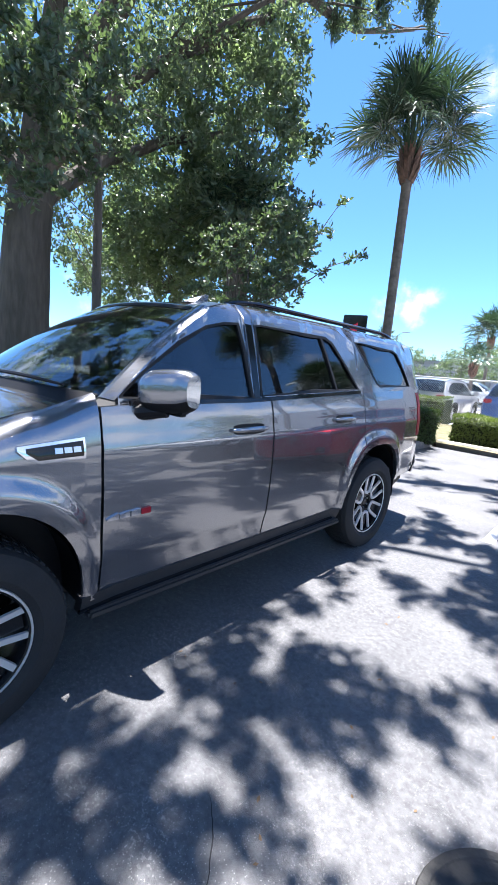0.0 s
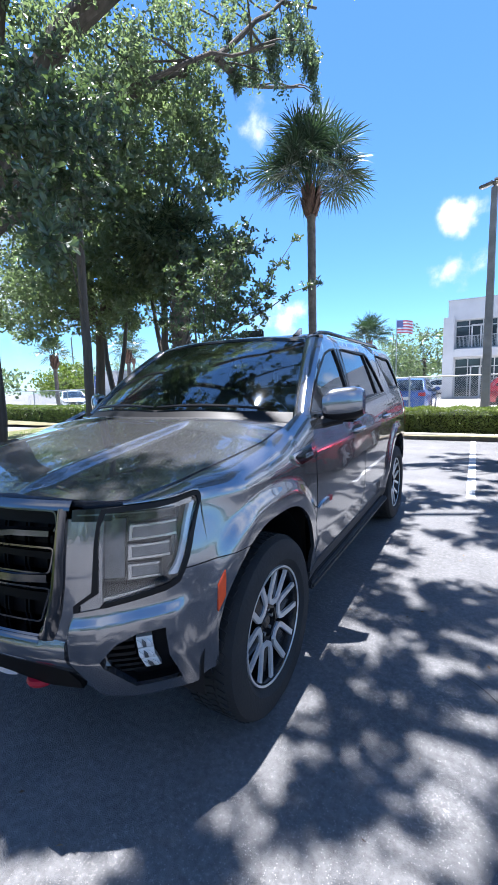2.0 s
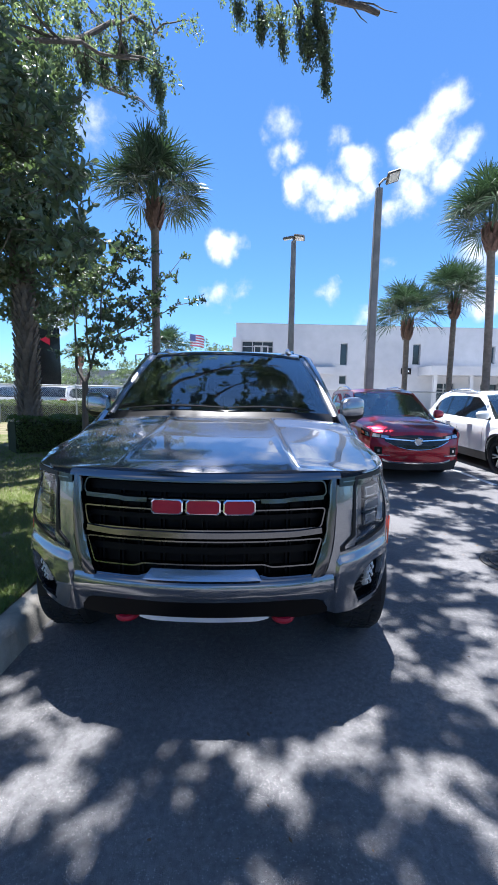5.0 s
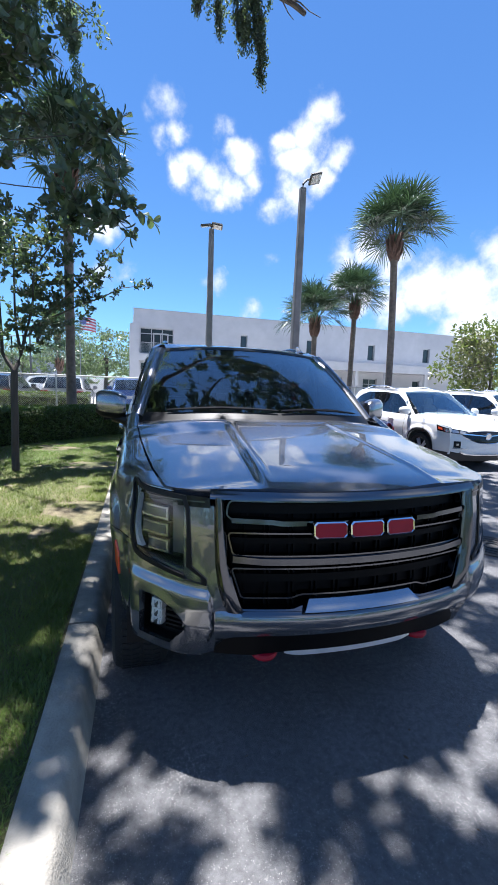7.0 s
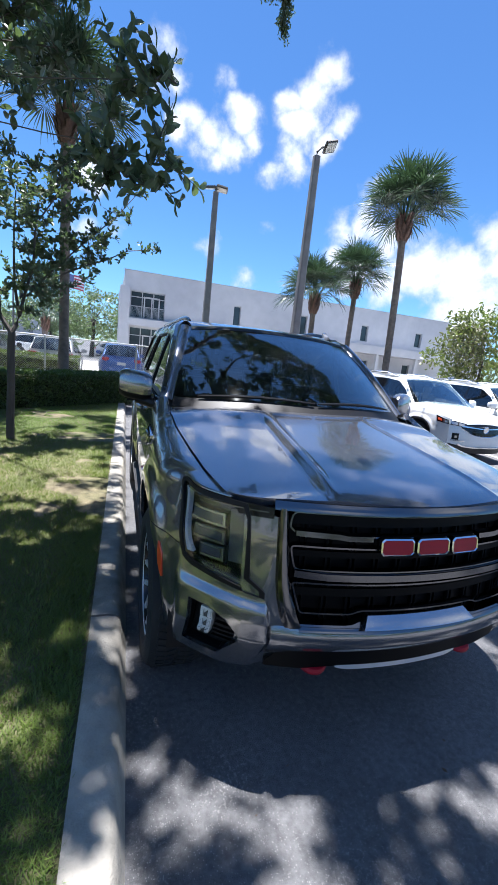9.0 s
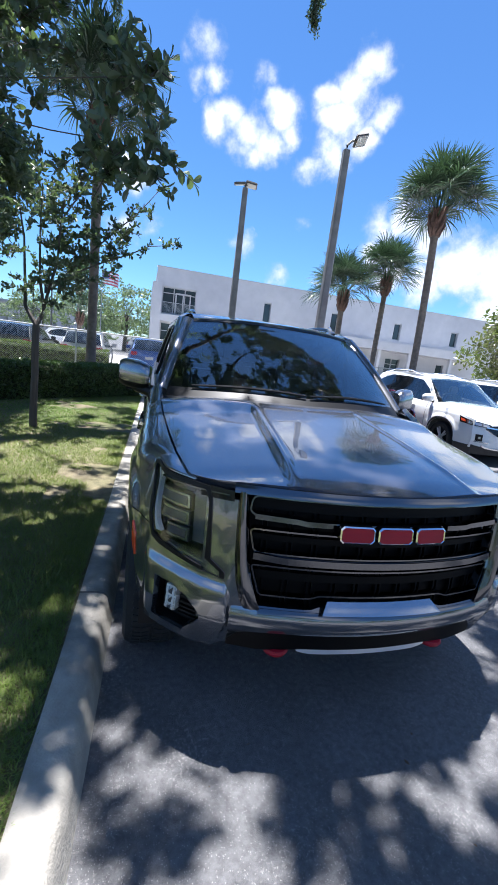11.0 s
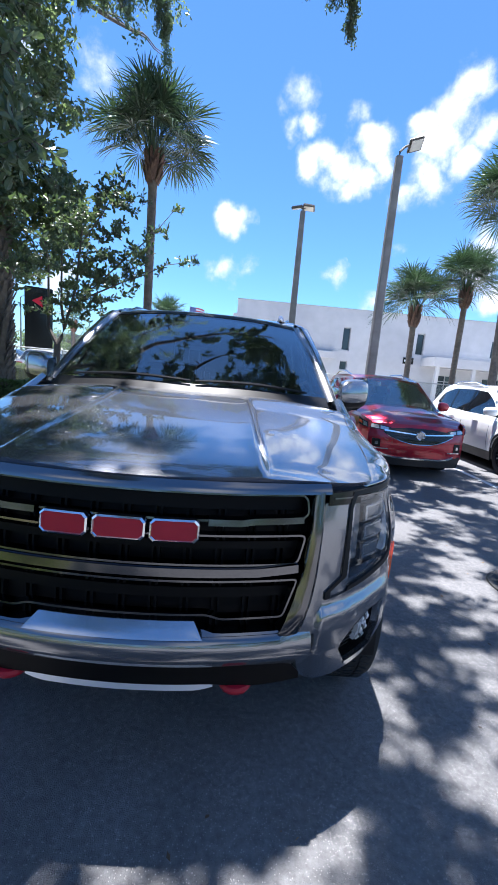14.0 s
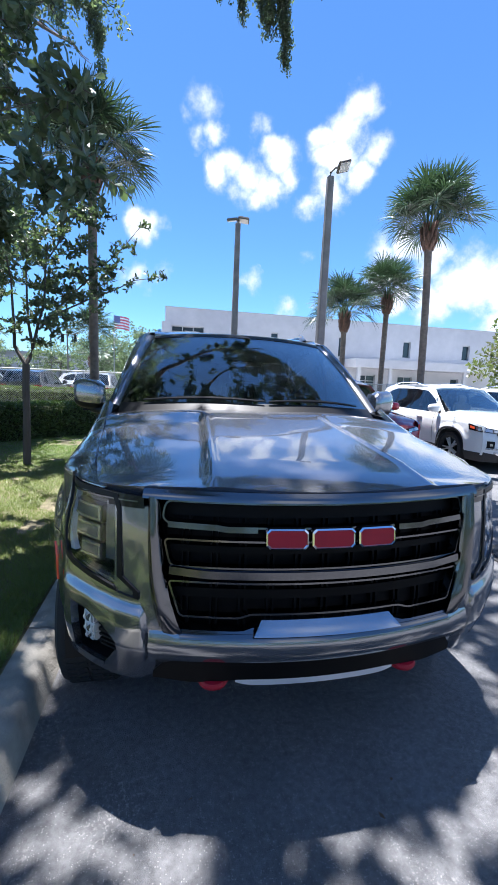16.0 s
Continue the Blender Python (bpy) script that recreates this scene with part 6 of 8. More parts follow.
# young tree beside the truck: thin forked stem and sparse crown
small = thing("young_tree", "slender young tree with a forked stem in the grass", "tree", at=(-5.12, 4.75, 0.12))
bm = bmesh.new()
limb(bm, [(0, 0, 0), (0.02, 0.0, 0.8), (0.03, 0.02, 1.5)], 0.055, 0.048, 9, 0.01, 1)
limb(bm, [(0.03, 0.02, 1.5), (-0.12, 0.05, 1.75), (-0.14, 0.1, 2.3), (-0.2, 0.1, 3.0)], 0.035, 0.01, 7, 0.02, 2)
limb(bm, [(0.03, 0.02, 1.5), (0.12, 0.05, 1.75), (0.28, 0.1, 2.4), (0.35, 0.1, 3.2)], 0.035, 0.01, 7, 0.02, 3)
limb(bm, [(0.12, 0.05, 1.75), (0.05, 0.1, 2.4), (0.08, 0.1, 3.3)], 0.025, 0.008, 6, 0.02, 4)
limb(bm, [(0.2, 0.08, 2.1), (0.9, 0.35, 2.55), (1.5, 0.55, 2.9), (1.98, 0.7, 3.05)], 0.016, 0.004, 5, 0.02, 5)
limb(bm, [(0.35, 0.1, 3.0), (0.6, 0.25, 3.5), (0.8, 0.3, 3.9), (0.95, 0.35, 4.2)], 0.012, 0.004, 5, 0.02, 9)
limb(bm, [(0.2, 0.08, 2.0), (0.8, 0.3, 2.75), (1.3, 0.45, 3.3), (1.6, 0.5, 3.7)], 0.016, 0.004, 5, 0.02, 6)
part("trunk", bm, M_BARK, small, "thin grey forked stem")
cl = np.concatenate([ellipsoid_clumps((0.12, 0.1, 2.75), (0.85, 0.85, 1.05), 120, 15, 0.15), ellipsoid_clumps((0.75, 0.3, 3.75), (0.5, 0.4, 0.5), 24, 51, 0.1), ellipsoid_clumps((0.95, 0.35, 2.72), (0.45, 0.4, 0.42), 20, 53, 0.1)])
extra = [(0.95, 0.36, 2.6), (1.15, 0.4, 2.7), (1.45, 0.55, 2.85), (1.98, 0.7, 3.02), (1.75, 0.62, 2.95), (0.9, 0.35, 2.9), (1.2, 0.42, 3.2), (1.35, 0.45, 3.35), (1.6, 0.5, 3.7), (1.05, 0.38, 3.05), (0.75, 0.3, 2.5), (0.8, 0.3, 3.3), (0.5, 0.2, 3.5), (0.6, 0.3, 2.9), (0.3, 0.2, 3.7), (0.9, 0.3, 3.6), (1.5, 0.5, 3.3)]
at, aim = [], []
rt = random.Random(44)
bm = bmesh.new()
for k, c in enumerate([tuple(p) for p in cl] + extra):
    c = Vector(c)
    for j in range(3):
        way = Vector((rt.uniform(-1, 1), rt.uniform(-1, 1), rt.uniform(-0.4, 0.9))).normalized()
        line = [c - way * 0.06, c + way * 0.06, c + way * rt.uniform(0.13, 0.2)]
        limb(bm, line, 0.004, 0.002, 4, 0.0, k)
        a, b = twig_leaves(line, 0.024, k * 3 + j)
        at += a
        aim += b
tagged(part("branchwork", bm, M_BARK, small), kind="stuff")
leaf_mesh("crown", at, np.random.default_rng(18).uniform(0.06, 0.09, len(at)), M_NEARLEAF, small, 19, 0.2, 0.5, oval=True, aim=aim)

# tree whose low branches with large dark leaves hang over the truck's near side
near = thing("overhanging_tree", "dark broad-leaved tree with low branches over the kerb", "tree", at=(-5.68, 2.76, 0.12))
NEAR = Vector((-5.68, 2.76, 0.12))
bm = bmesh.new()
limb(bm, [(0, 0, 0), (0.03, 0, 1.5), (0.05, 0.02, 3.0), (0.1, 0.0, 4.6)], 0.075, 0.05, 9, 0.02, 3)
tips = [(-3.53, 0.76, 2.59), (-3.68, 0.79, 2.96), (-4.2, 1.6, 3.4), (-4.6, 0.6, 3.3), (-5.0, 2.2, 4.4), (-5.1, 1.0, 3.9), (-4.4, 1.3, 4.2)]
for k, e in enumerate(tips):
    e = Vector(e) - NEAR
    limb(bm, [(0.05, 0.02, 2.3 + 0.25 * k), (e.x * 0.5, e.y * 0.5, max(2.6 + 0.2 * k, e.z) + 0.25), e], 0.007, 0.003, 5, 0.03, k)
part("trunk", bm, M_BARK, near)
cl = np.concatenate([ellipsoid_clumps((-4.75, 1.55, 3.75), (0.85, 1.0, 0.75), 110, 25, 0.15), ellipsoid_clumps((-5.1, 2.3, 4.6), (0.9, 0.9, 0.7), 80, 27, 0.15), ellipsoid_clumps((-4.7, 1.0, 3.9), (0.6, 0.6, 0.5), 40, 29, 0.1),
                     np.array([(-3.53, 0.76, 2.59), (-3.63, 0.81, 2.66), (-3.6, 0.8, 2.51), (-3.72, 0.91, 2.54), (-3.83, 0.95, 2.61), (-3.93, 1.03, 2.7), (-3.87, 1.03, 2.55), (-4.01, 1.1, 2.66), (-3.68, 0.79, 2.96), (-3.82, 0.87, 3.05), (-3.62, 0.76, 2.99), (-3.77, 0.91, 2.95), (-3.86, 1.01, 2.88)])]) - np.array(NEAR)
at, aim = [], []
bm = bmesh.new()
for k, c in enumerate(cl):
    low = k >= len(cl) - 13
    c = Vector(c)
    for j in range(3):
        way = Vector((rt.uniform(-0.8, 0.7), rt.uniform(-0.8, 0.6), rt.uniform(-0.4, 0.8))) if low else Vector((rt.uniform(-1, 1), rt.uniform(-1, 1), rt.uniform(-0.4, 0.8)))
        way = way.normalized()
        line = [c - way * 0.08, c + way * 0.06, c + way * rt.uniform(0.14, 0.24)]
        limb(bm, line, 0.004, 0.002, 4, 0.0, k)
        a, b = twig_leaves(line, 0.022, 500 + k * 4 + j)
        at += a
        aim += b
tagged(part("branchwork", bm, M_BARK, near), kind="stuff")
leaf_mesh("crown", at, np.random.default_rng(27).uniform(0.065, 0.095, len(at)), M_NEARLEAF, near, 28, 0.2, 0.52, oval=True, aim=aim)


def sabal(label, at, height, crown=1.75, fronds=26, seed=1, boots=False, lean=(0, 0), radius=0.125):
    """Cabbage palm: ringed trunk, boots below the crown, fan leaves of many folded blades."""
    t = thing("palm_tree", label, "palm tree", "palms", at)
    r = random.Random(seed)
    bm = bmesh.new()
    pts, rad = [], []
    n = 40
    for k in range(n + 1):
        f = k / n
        pts.append((lean[0] * f * f, lean[1] * f * f, height * f))
        rad.append(radius * (1.25 - 0.35 * min(1, f * 4) + 0.03 * (k % 2) + (0.35 * max(0, f - 0.9) / 0.1 if not boots else 0)))
    tube(bm, pts, rad, 12)
    part("trunk", bm, M_PALMBARK, t)
    top = Vector((lean[0], lean[1], height))
    bm = bmesh.new()
    zs = lin(height * 0.12, height, int(height * 0.88 / 0.055)) if boots else lin(height - 0.5, height + 0.16, 20)
    for k, z in enumerate(zs):
        f = z / height
        c = Vector((lean[0] * f * f, lean[1] * f * f, z))
        for j in range(4):
            a = k * 2.4 + j * math.pi / 2 + r.uniform(-0.2, 0.2)
            d = Vector((math.cos(a), math.sin(a), 0))
            s = Vector((-d.y, d.x, 0))
            ln = r.uniform(0.14, 0.24) if boots else r.uniform(0.16, 0.3)
            p0 = c + d * radius * (0.85 if boots else 0.95 + 0.3 * math.sin(math.pi * (z - height + 0.5) / 0.66))
            p1 = p0 + d * ln * 0.45 + Vector((0, 0, ln))
            q = [p0 - s * 0.06, p0 + s * 0.06, p1 + s * 0.025, p1 - s * 0.025]
            vs = [bm.verts.new(v) for v in q] + [bm.verts.new(v + d * 0.025) for v in q]
            for i in ((0, 1, 2, 3), (7, 6, 5, 4), (0, 4, 5, 1), (1, 5, 6, 2), (2, 6, 7, 3), (3, 7, 4, 0)):
                bm.faces.new([vs[x] for x in i])
    part("boot_sheath", bm, M_PALMBARK if boots else M_PALMBOOT, t, "" if boots else "reddish brown split leaf bases", 0)
    made = bmesh.new()
    heart = top + Vector((0, 0, 0.17 * crown))
    for k in range(fronds):
        az = k * 2.399 + r.uniform(-0.25, 0.25)
        el = lerp(88, 4, (k / (fronds - 1)) ** 0.9) + r.uniform(-7, 7)
        flat = Vector((math.cos(az), math.sin(az), 0))
        d = flat * math.cos(radians(el)) + Vector((0, 0, math.sin(radians(el))))
        fall = el - r.uniform(4, 22) - 14 * math.cos(radians(el))
        fd = flat * math.cos(radians(fall)) + Vector((0, 0, math.sin(radians(fall))))
        side_v = Vector((-flat.y, flat.x, 0))
        roll = Matrix.Rotation(radians(r.uniform(-35, 35)), 3, fd)
        side_f = roll @ side_v
        up = side_f.cross(fd).normalized() * -1
        hub = heart + d * crown * r.uniform(0.34, 0.54)
        base = top + flat * 0.08
        mid = base.lerp(hub, 0.5) + Vector((0, 0, 0.05 * crown))
        for p, q in ((base, mid), (mid, hub)):
            made.faces.new([made.verts.new(v) for v in (p - side_v * 0.022, p + side_v * 0.022, q + side_v * 0.015, q - side_v * 0.015)])
        blades = 42
        for b in range(blades):
            th = radians(lerp(-138, 138, b / (blades - 1)) + r.uniform(-2.5, 2.5))
            bl = crown * r.uniform(0.38, 0.48) * (0.72 + 0.3 * math.cos(th * 0.7))
            bd = (fd * math.cos(th) + side_f * math.sin(th) + up * (0.2 * abs(math.sin(th)) + (0.05 if b % 2 else -0.05))).normalized()
            bn = (bd.cross(up) + up * r.uniform(-0.7, 0.7)).normalized()
            ww = 0.0165 * crown / 1.7
            root_b = hub + fd * (0.1 * crown * math.cos(th * 0.5))
            droop = bl * (0.08 + 0.36 * r.random() ** 2)
            p1 = root_b + bd * bl * 0.45
            p2 = root_b + bd * bl * 0.78 + Vector((0, 0, -droop * 0.4))
            p3 = root_b + bd * bl + Vector((0, 0, -droop))
            a0 = made.verts.new(root_b)
            a1, b1 = made.verts.new(p1 - bn * ww), made.verts.new(p1 + bn * ww)
            a2, b2 = made.verts.new(p2 - bn * ww * 0.6), made.verts.new(p2 + bn * ww * 0.6)
            a3 = made.verts.new(p3)
            made.faces.new((a0, b1, a1))
            made.faces.new((a1, b1, b2, a2))
            made.faces.new((a2, b2, a3))
    part("crown", made, M_PALM, t, "", 0)
    return t


sabal("tall cabbage palm with a full fan crown behind the lot", (-4.95, 10.05, 0.1), 6.42, 1.88, 56, 3)
sabal("stout palm with crisscross leaf boots on its trunk, in the grass", (-7.05, 6.75, 0.1), 4.3, 1.4, 24, 5, True, radius=0.19)
sabal("tall cabbage palm behind the parked white cars", (5.3, 10.6, 0.1), 6.25, 1.9, 54, 7, lean=(-0.25, 0))
sabal("cabbage palm beside the showroom front", (6.65, 15.6, 0), 5.25, 1.9, 46, 9, lean=(0.0, 0))
sabal("short cabbage palm beside the showroom front", (4.62, 15.4, 0), 4.3, 1.9, 44, 12, lean=(-0.05, 0))


def hedge(name, p0, p1, width, z0, z1, n, mat, label, leaf=0.06, seed=1, cap=1.0):
    """Clipped hedge: lumpy core, coloured dark as inner shade, under a skin of small leaves."""
    p0, p1 = Vector(p0), Vector(p1)
    d = (p1 - p0)
    length = d.length
    d.normalize()
    s = Vector((-d.y, d.x, 0))
    h = thing(name, label, "hedge")
    bm = bmesh.new()
    rows = []
    k = max(2, int(length / 0.25))
    for i in range(k + 1):
        q = p0 + d * (length * i / k)
        j = lambda a: 0.05 * noise.noise((q.x * 3 + a, q.y * 3, a))
        hw, t = width / 2 - 0.07, z1 - 0.08
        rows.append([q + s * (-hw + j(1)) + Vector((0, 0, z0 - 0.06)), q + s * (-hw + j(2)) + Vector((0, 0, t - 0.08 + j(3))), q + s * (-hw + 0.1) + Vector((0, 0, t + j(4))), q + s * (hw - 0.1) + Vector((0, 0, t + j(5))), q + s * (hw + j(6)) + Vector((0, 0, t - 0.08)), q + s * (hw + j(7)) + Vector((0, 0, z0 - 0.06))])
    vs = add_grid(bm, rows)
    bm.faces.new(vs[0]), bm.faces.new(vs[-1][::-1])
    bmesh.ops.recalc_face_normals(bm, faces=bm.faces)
    part("core", bm, MATS["shaded_hedge_core"], h)
    r = np.random.default_rng(seed)
    a = r.uniform(0, length, n)
    which = r.random(n)
    off = np.where(which < 0.42, -width / 2, np.where(which < 0.55, width / 2, r.uniform(-width / 2, width / 2, n)))
    z = np.where(which < 0.55, r.uniform(z0, z1, n), z1 + 0 * a)
    lump = np.array([noise.noise((x * 2.2, y * 3.0, 5.0)) for x, y in zip(a, z)])
    off = off * (1 + 0.09 * lump) + r.normal(0, 0.02, n)
    z = z + np.where(which >= 0.55, 0.05 * lump, 0) + r.normal(0, 0.018, n)
    pts = np.array(p0)[None, :] * [1, 1, 0] + a[:, None] * np.array(d) + off[:, None] * np.array(s)
    pts[:, 2] = z
    leaf_mesh("leaves", pts, r.uniform(leaf * 0.7, leaf * 1.3, n), mat, h, seed + 3, -0.5, 0.55)
    return h


# near-black green: shade between the leaves, put into the core's colour
material("shaded_hedge_core", (0.03, 0.04, 0.012), 0.95, vary=0.3, scale=20)
M_HEDGE2 = leaf_material("dark_hedge_leaf", (0.07, 0.105, 0.032), (0.045, 0.075, 0.026), 0.35)
for k, (a, b) in enumerate(((-3.2, 2.6), (2.6, 8.4), (8.4, 24.0))):
    hedge("hedge", (a, BACK + 0.66, 0), (b, BACK + 0.66, 0), 0.95, 0.12, 0.74, 16000 if k < 2 else 9000, M_HEDGE, "clipped yellow-green hedge along the kerb", 0.06, 5 + k)
hedge("hedge", (-7.3, 6.45, 0), (-3.45, 9.85, 0), 0.8, 0.14, 0.86, 17000, M_HEDGE2, "dark green clipped hedge at the end of the grass", 0.06, 9)
hedge("hedge", (-16.5, 15.3, 0), (-4.9, 15.3, 0), 0.9, 0.05, 0.95, 12000, M_HEDGE, "low sunny hedge beyond the fence", 0.08, 12)
hedge("hedge", (-25.0, 12.6, 0), (-15.2, 11.2, 0), 1.0, 0.05, 0.85, 10000, M_HEDGE, "yellow-green hedge beside the side street", 0.09, 14)

# lawn
r = np.random.default_rng(21)
near_n, far_n = 420000, 170000
gy = np.concatenate([np.where(r.random(near_n) < 0.6, r.uniform(-2.4, 2.6, near_n) + np.abs(r.normal(0, 0.3, near_n)) * np.where(r.random(near_n) < 0.5, -1, 1), r.uniform(2.6, 9.6, near_n)), r.uniform(-9, 9.7, far_n)])
out = np.concatenate([np.where(r.random(near_n) < 0.75, r.uniform(0, 1.7, near_n) * (1 + 0.7 * r.random(near_n) ** 3), r.uniform(0, 7.0, near_n)), 12 * r.random(far_n) ** 1.2])
gx = (-3.885 + 0.034 * gy) - 0.015 - out
wide = np.concatenate([np.ones(near_n), np.clip(1.0 + 1.0 * out[near_n:], 1, 4)])
keep = np.array([noise.noise((x * 1.1, y * 1.1, 2.0)) + 0.55 * noise.noise((x * 4, y * 4, 7)) > (-0.42 if y < 1.9 or x < -4.4 or y > 3.0 else 0.0) for x, y in zip(gx, gy)])
gx, gy, wide = gx[keep], gy[keep], wide[keep]
n = len(gx)
h = r.uniform(0.018, 0.045, n)
az = r.uniform(0, 6.28, n)
w = r.uniform(0.0016, 0.0034, n) * wide
bend = r.uniform(0.3, 1.6, n) * h
gz = np.array([0.142 + 0.03 * noise.noise((x * 0.7, y * 0.7, 1)) for x, y in zip(gx, gy)]) - 0.01
ca, sa = np.cos(az), np.sin(az)
v0 = np.stack([gx - sa * w, gy + ca * w, gz], 1)
v1 = np.stack([gx + sa * w, gy - ca * w, gz], 1)
v2 = np.stack([gx + ca * bend, gy + sa * bend, gz + h], 1)
me = bpy.data.meshes.new("grass")
me.from_pydata(np.stack([v0, v1, v2], 1).reshape(-1, 3).tolist(), [], (np.arange(n)[:, None] * 3 + [[0, 1, 2]]).tolist())
me.materials.append(M_GRASS)
tagged(new("grass", me), "short patchy green grass on the strip", "grass", kind="stuff")

# ---- lamp posts, fence, showroom ----
def lamp_post(label, x, y, height, base, top, turn, heads, reach=0.40, tip=-22):
    t = thing("lamp_post", label, "lamp post", "lamp posts", (x, y, 0), turn)
    bm = bmesh.new()
    rows = []
    for k in range(13):
        f = k / 12
        w = lerp(base, top, f) / 2
        c = w * 0.28
        rows.append([(p[0], p[1], height * f) for p in ((w, -w + c), (w, w - c), (w - c, w), (-w + c, w), (-w, w - c), (-w, -w + c), (-w + c, -w), (w - c, -w))])
    vs = add_grid(bm, rows, close=True)
    bm.faces.new(vs[-1])
    bmesh.ops.recalc_face_normals(bm, faces=bm.faces)
    part("pole", bm, M_POLE, t, "tapered square concrete pole", 25)
    for az in heads:
        bm = bmesh.new()
        m = pose(0, 0, height, 0, 0, az)
        bend = ((0, 0, -0.05), (0, 0, 0.12), (0.12, 0, 0.25), (0.22, 0, 0.30)) if reach > 0.3 else ((0, 0, -0.05), (0, 0, 0.08), (0.1, 0, 0.12))
        tube(bm, [m @ Vector(p) for p in bend], 0.03, 8)
        part("arm", bm, M_FIXTURE, t)
        bm = bmesh.new()
        box(bm, -0.20, 0.20, -0.17, 0.17, -0.04, 0.035, 0.02)
        for i in range(5):
            box(bm, -0.15 + 0.07 * i, -0.135 + 0.07 * i, -0.13, 0.13, 0.03, 0.06)
        bmesh.ops.transform(bm, matrix=m @ pose(reach, 0, 0.36 - (0.24 if reach < 0.3 else 0), -38 if reach > 0.3 else -12, tip, 0), verts=bm.verts)
        head = part("lamp_head", bm, M_FIXTURE, t)
        bm = bmesh.new()
        box(bm, -0.16, 0.16, -0.13, 0.13, -0.048, -0.042)
        bmesh.ops.transform(bm, matrix=m @ pose(reach, 0, 0.36 - (0.24 if reach < 0.3 else 0), -38 if reach > 0.3 else -12, tip, 0), verts=bm.verts)
        part("diffuser", bm, MATS["lamp_diffuser"], head)
    return t


material("lamp_diffuser", (0.6, 0.6, 0.58), 0.3, vary=0.05)
lamp_post("tall concrete lamp post with one floodlight behind the red car", 1.3, 9.75, 7.15, 0.26, 0.17, 0, (10,))
lamp_post("concrete lamp post with two floodlights beside the fence", -0.57, 13.6, 7.05, 0.27, 0.17, 0, (-12, 168), 0.2, 8)

fence = thing("chain_link_fence", "grey chain-link fence with round posts and a top rail", "fence")
FY, FH = 14.3, 1.62
bm = bmesh.new()
tube(bm, [(-34, FY, FH), (34, FY, FH)], 0.024, 8)
part("top_rail", bm, M_METAL, fence)
post_mesh = None
for k in range(23):
    if post_mesh is None:
        bm = bmesh.new()
        tube(bm, [(0, 0, 0), (0, 0, FH)], 0.03, 8)
        ring_solid(bm, [(0.0, FH + 0.05), (0.03, FH + 0.03), (0.036, FH - 0.02)], 8, axis="z")
        p = part("post", bm, M_METAL, fence)
        post_mesh = p.data
    else:
        p = new("post", post_mesh)
        p.parent = fence
    p.matrix_basis = pose(-34 + 3.05 * k + 0.6, FY, 0)
verts, faces = [], []
step, wr = 0.075, 0.0035


def wire(x0, z0, x1, z1):
    i = len(verts)
    l = math.hypot(x1 - x0, z1 - z0)
    nx, nz = -(z1 - z0) / l * wr, (x1 - x0) / l * wr
    verts.extend([(x0 + nx, FY, z0 + nz), (x0 - nx, FY, z0 - nz), (x1 - nx, FY, z1 - nz), (x1 + nx, FY, z1 + nz)])
    faces.append((i, i + 1, i + 2, i + 3))


for k in range(int(44 / step)):
    x = -26 + k * step
    wire(x, 0.05, x + FH - 0.05, FH)
    wire(x + FH - 0.05, 0.05, x, FH)
me = bpy.data.meshes.new("wire_mesh")
me.from_pydata(verts, [], faces)
me.materials.append(M_METAL)
mesh_ob = new("wire_mesh", me)
mesh_ob.parent = fence
tagged(mesh_ob, "woven galvanised wire", kind="stuff")

# two-storey showroom
BY = 34.9
build = thing("showroom", "long white two-storey showroom with flat roof and slot windows", "building")


def wall_with_holes(bm, x0, x1, z0, z1, y0, y1, holes):
    """A wall along x with rectangular openings through it."""
    xs = sorted({x0, x1} | {h[0] for h in holes} | {h[1] for h in holes})
    zs = sorted({z0, z1} | {h[2] for h in holes} | {h[3] for h in holes})
    for a, b in zip(xs, xs[1:]):
        for c, d in zip(zs, zs[1:]):
            if any(h[0] <= (a + b) / 2 <= h[1] and h[2] <= (c + d) / 2 <= h[3] for h in holes):
                continue
            box(bm, a, b, y0, y1, c, d)
    bmesh.ops.remove_doubles(bm, verts=bm.verts, dist=0.001)
    inner = [f for f in bm.faces if any(g is not f and set(g.verts) == set(f.verts) for e in f.edges for g in e.link_faces)]
    bmesh.ops.delete(bm, geom=list(set(inner)), context="FACES")
    bmesh.ops.recalc_face_normals(bm, faces=bm.faces)


OPEN = [(-2.35, 0.4, 3.85, 5.98), (-2.35, 1.2, 0.1, 3.1), (1.5, 3.1, 1.0, 3.1), (3.7, 4.8, 1.0, 3.1), (6.45, 7.1, 4.0, 5.95), (6.45, 7.1, 2.3, 3.1), (13.0, 13.7, 4.15, 6.0), (19.7, 20.5, 4.4, 5.95), (26.3, 27.15, 4.5, 5.95),
        (15.2, 17.0, 0.1, 2.6), (19.4, 21.0, 0.1, 2.6), (25.3, 26.2, 1.0, 2.6), (32.4, 33.2, 4.5, 5.95)]
bm = bmesh.new()
wall_with_holes(bm, -2.9, 36, 0, 7.46, BY, BY + 0.35, OPEN)
part("wall", bm, M_WALL, build, "", 0)
bm = bmesh.new()
box(bm, -2.9, 36, BY + 0.35, BY + 16, 0, 7.2)
part("inner_block", bm, M_WALL, build, "", 0)
bm = bmesh.new()
box(bm, -3.2, -2.45, BY - 0.5, BY + 8, 0, 6.2)
box(bm, -2.55, 5.9, BY - 0.5, BY - 0.02, 3.2, 3.78)
part("corner_frame", bm, M_WALL, build, "", 0)
bm = bmesh.new()
box(bm, -2.95, 36.05, BY - 0.04, BY + 0.4, 7.46, 7.52)
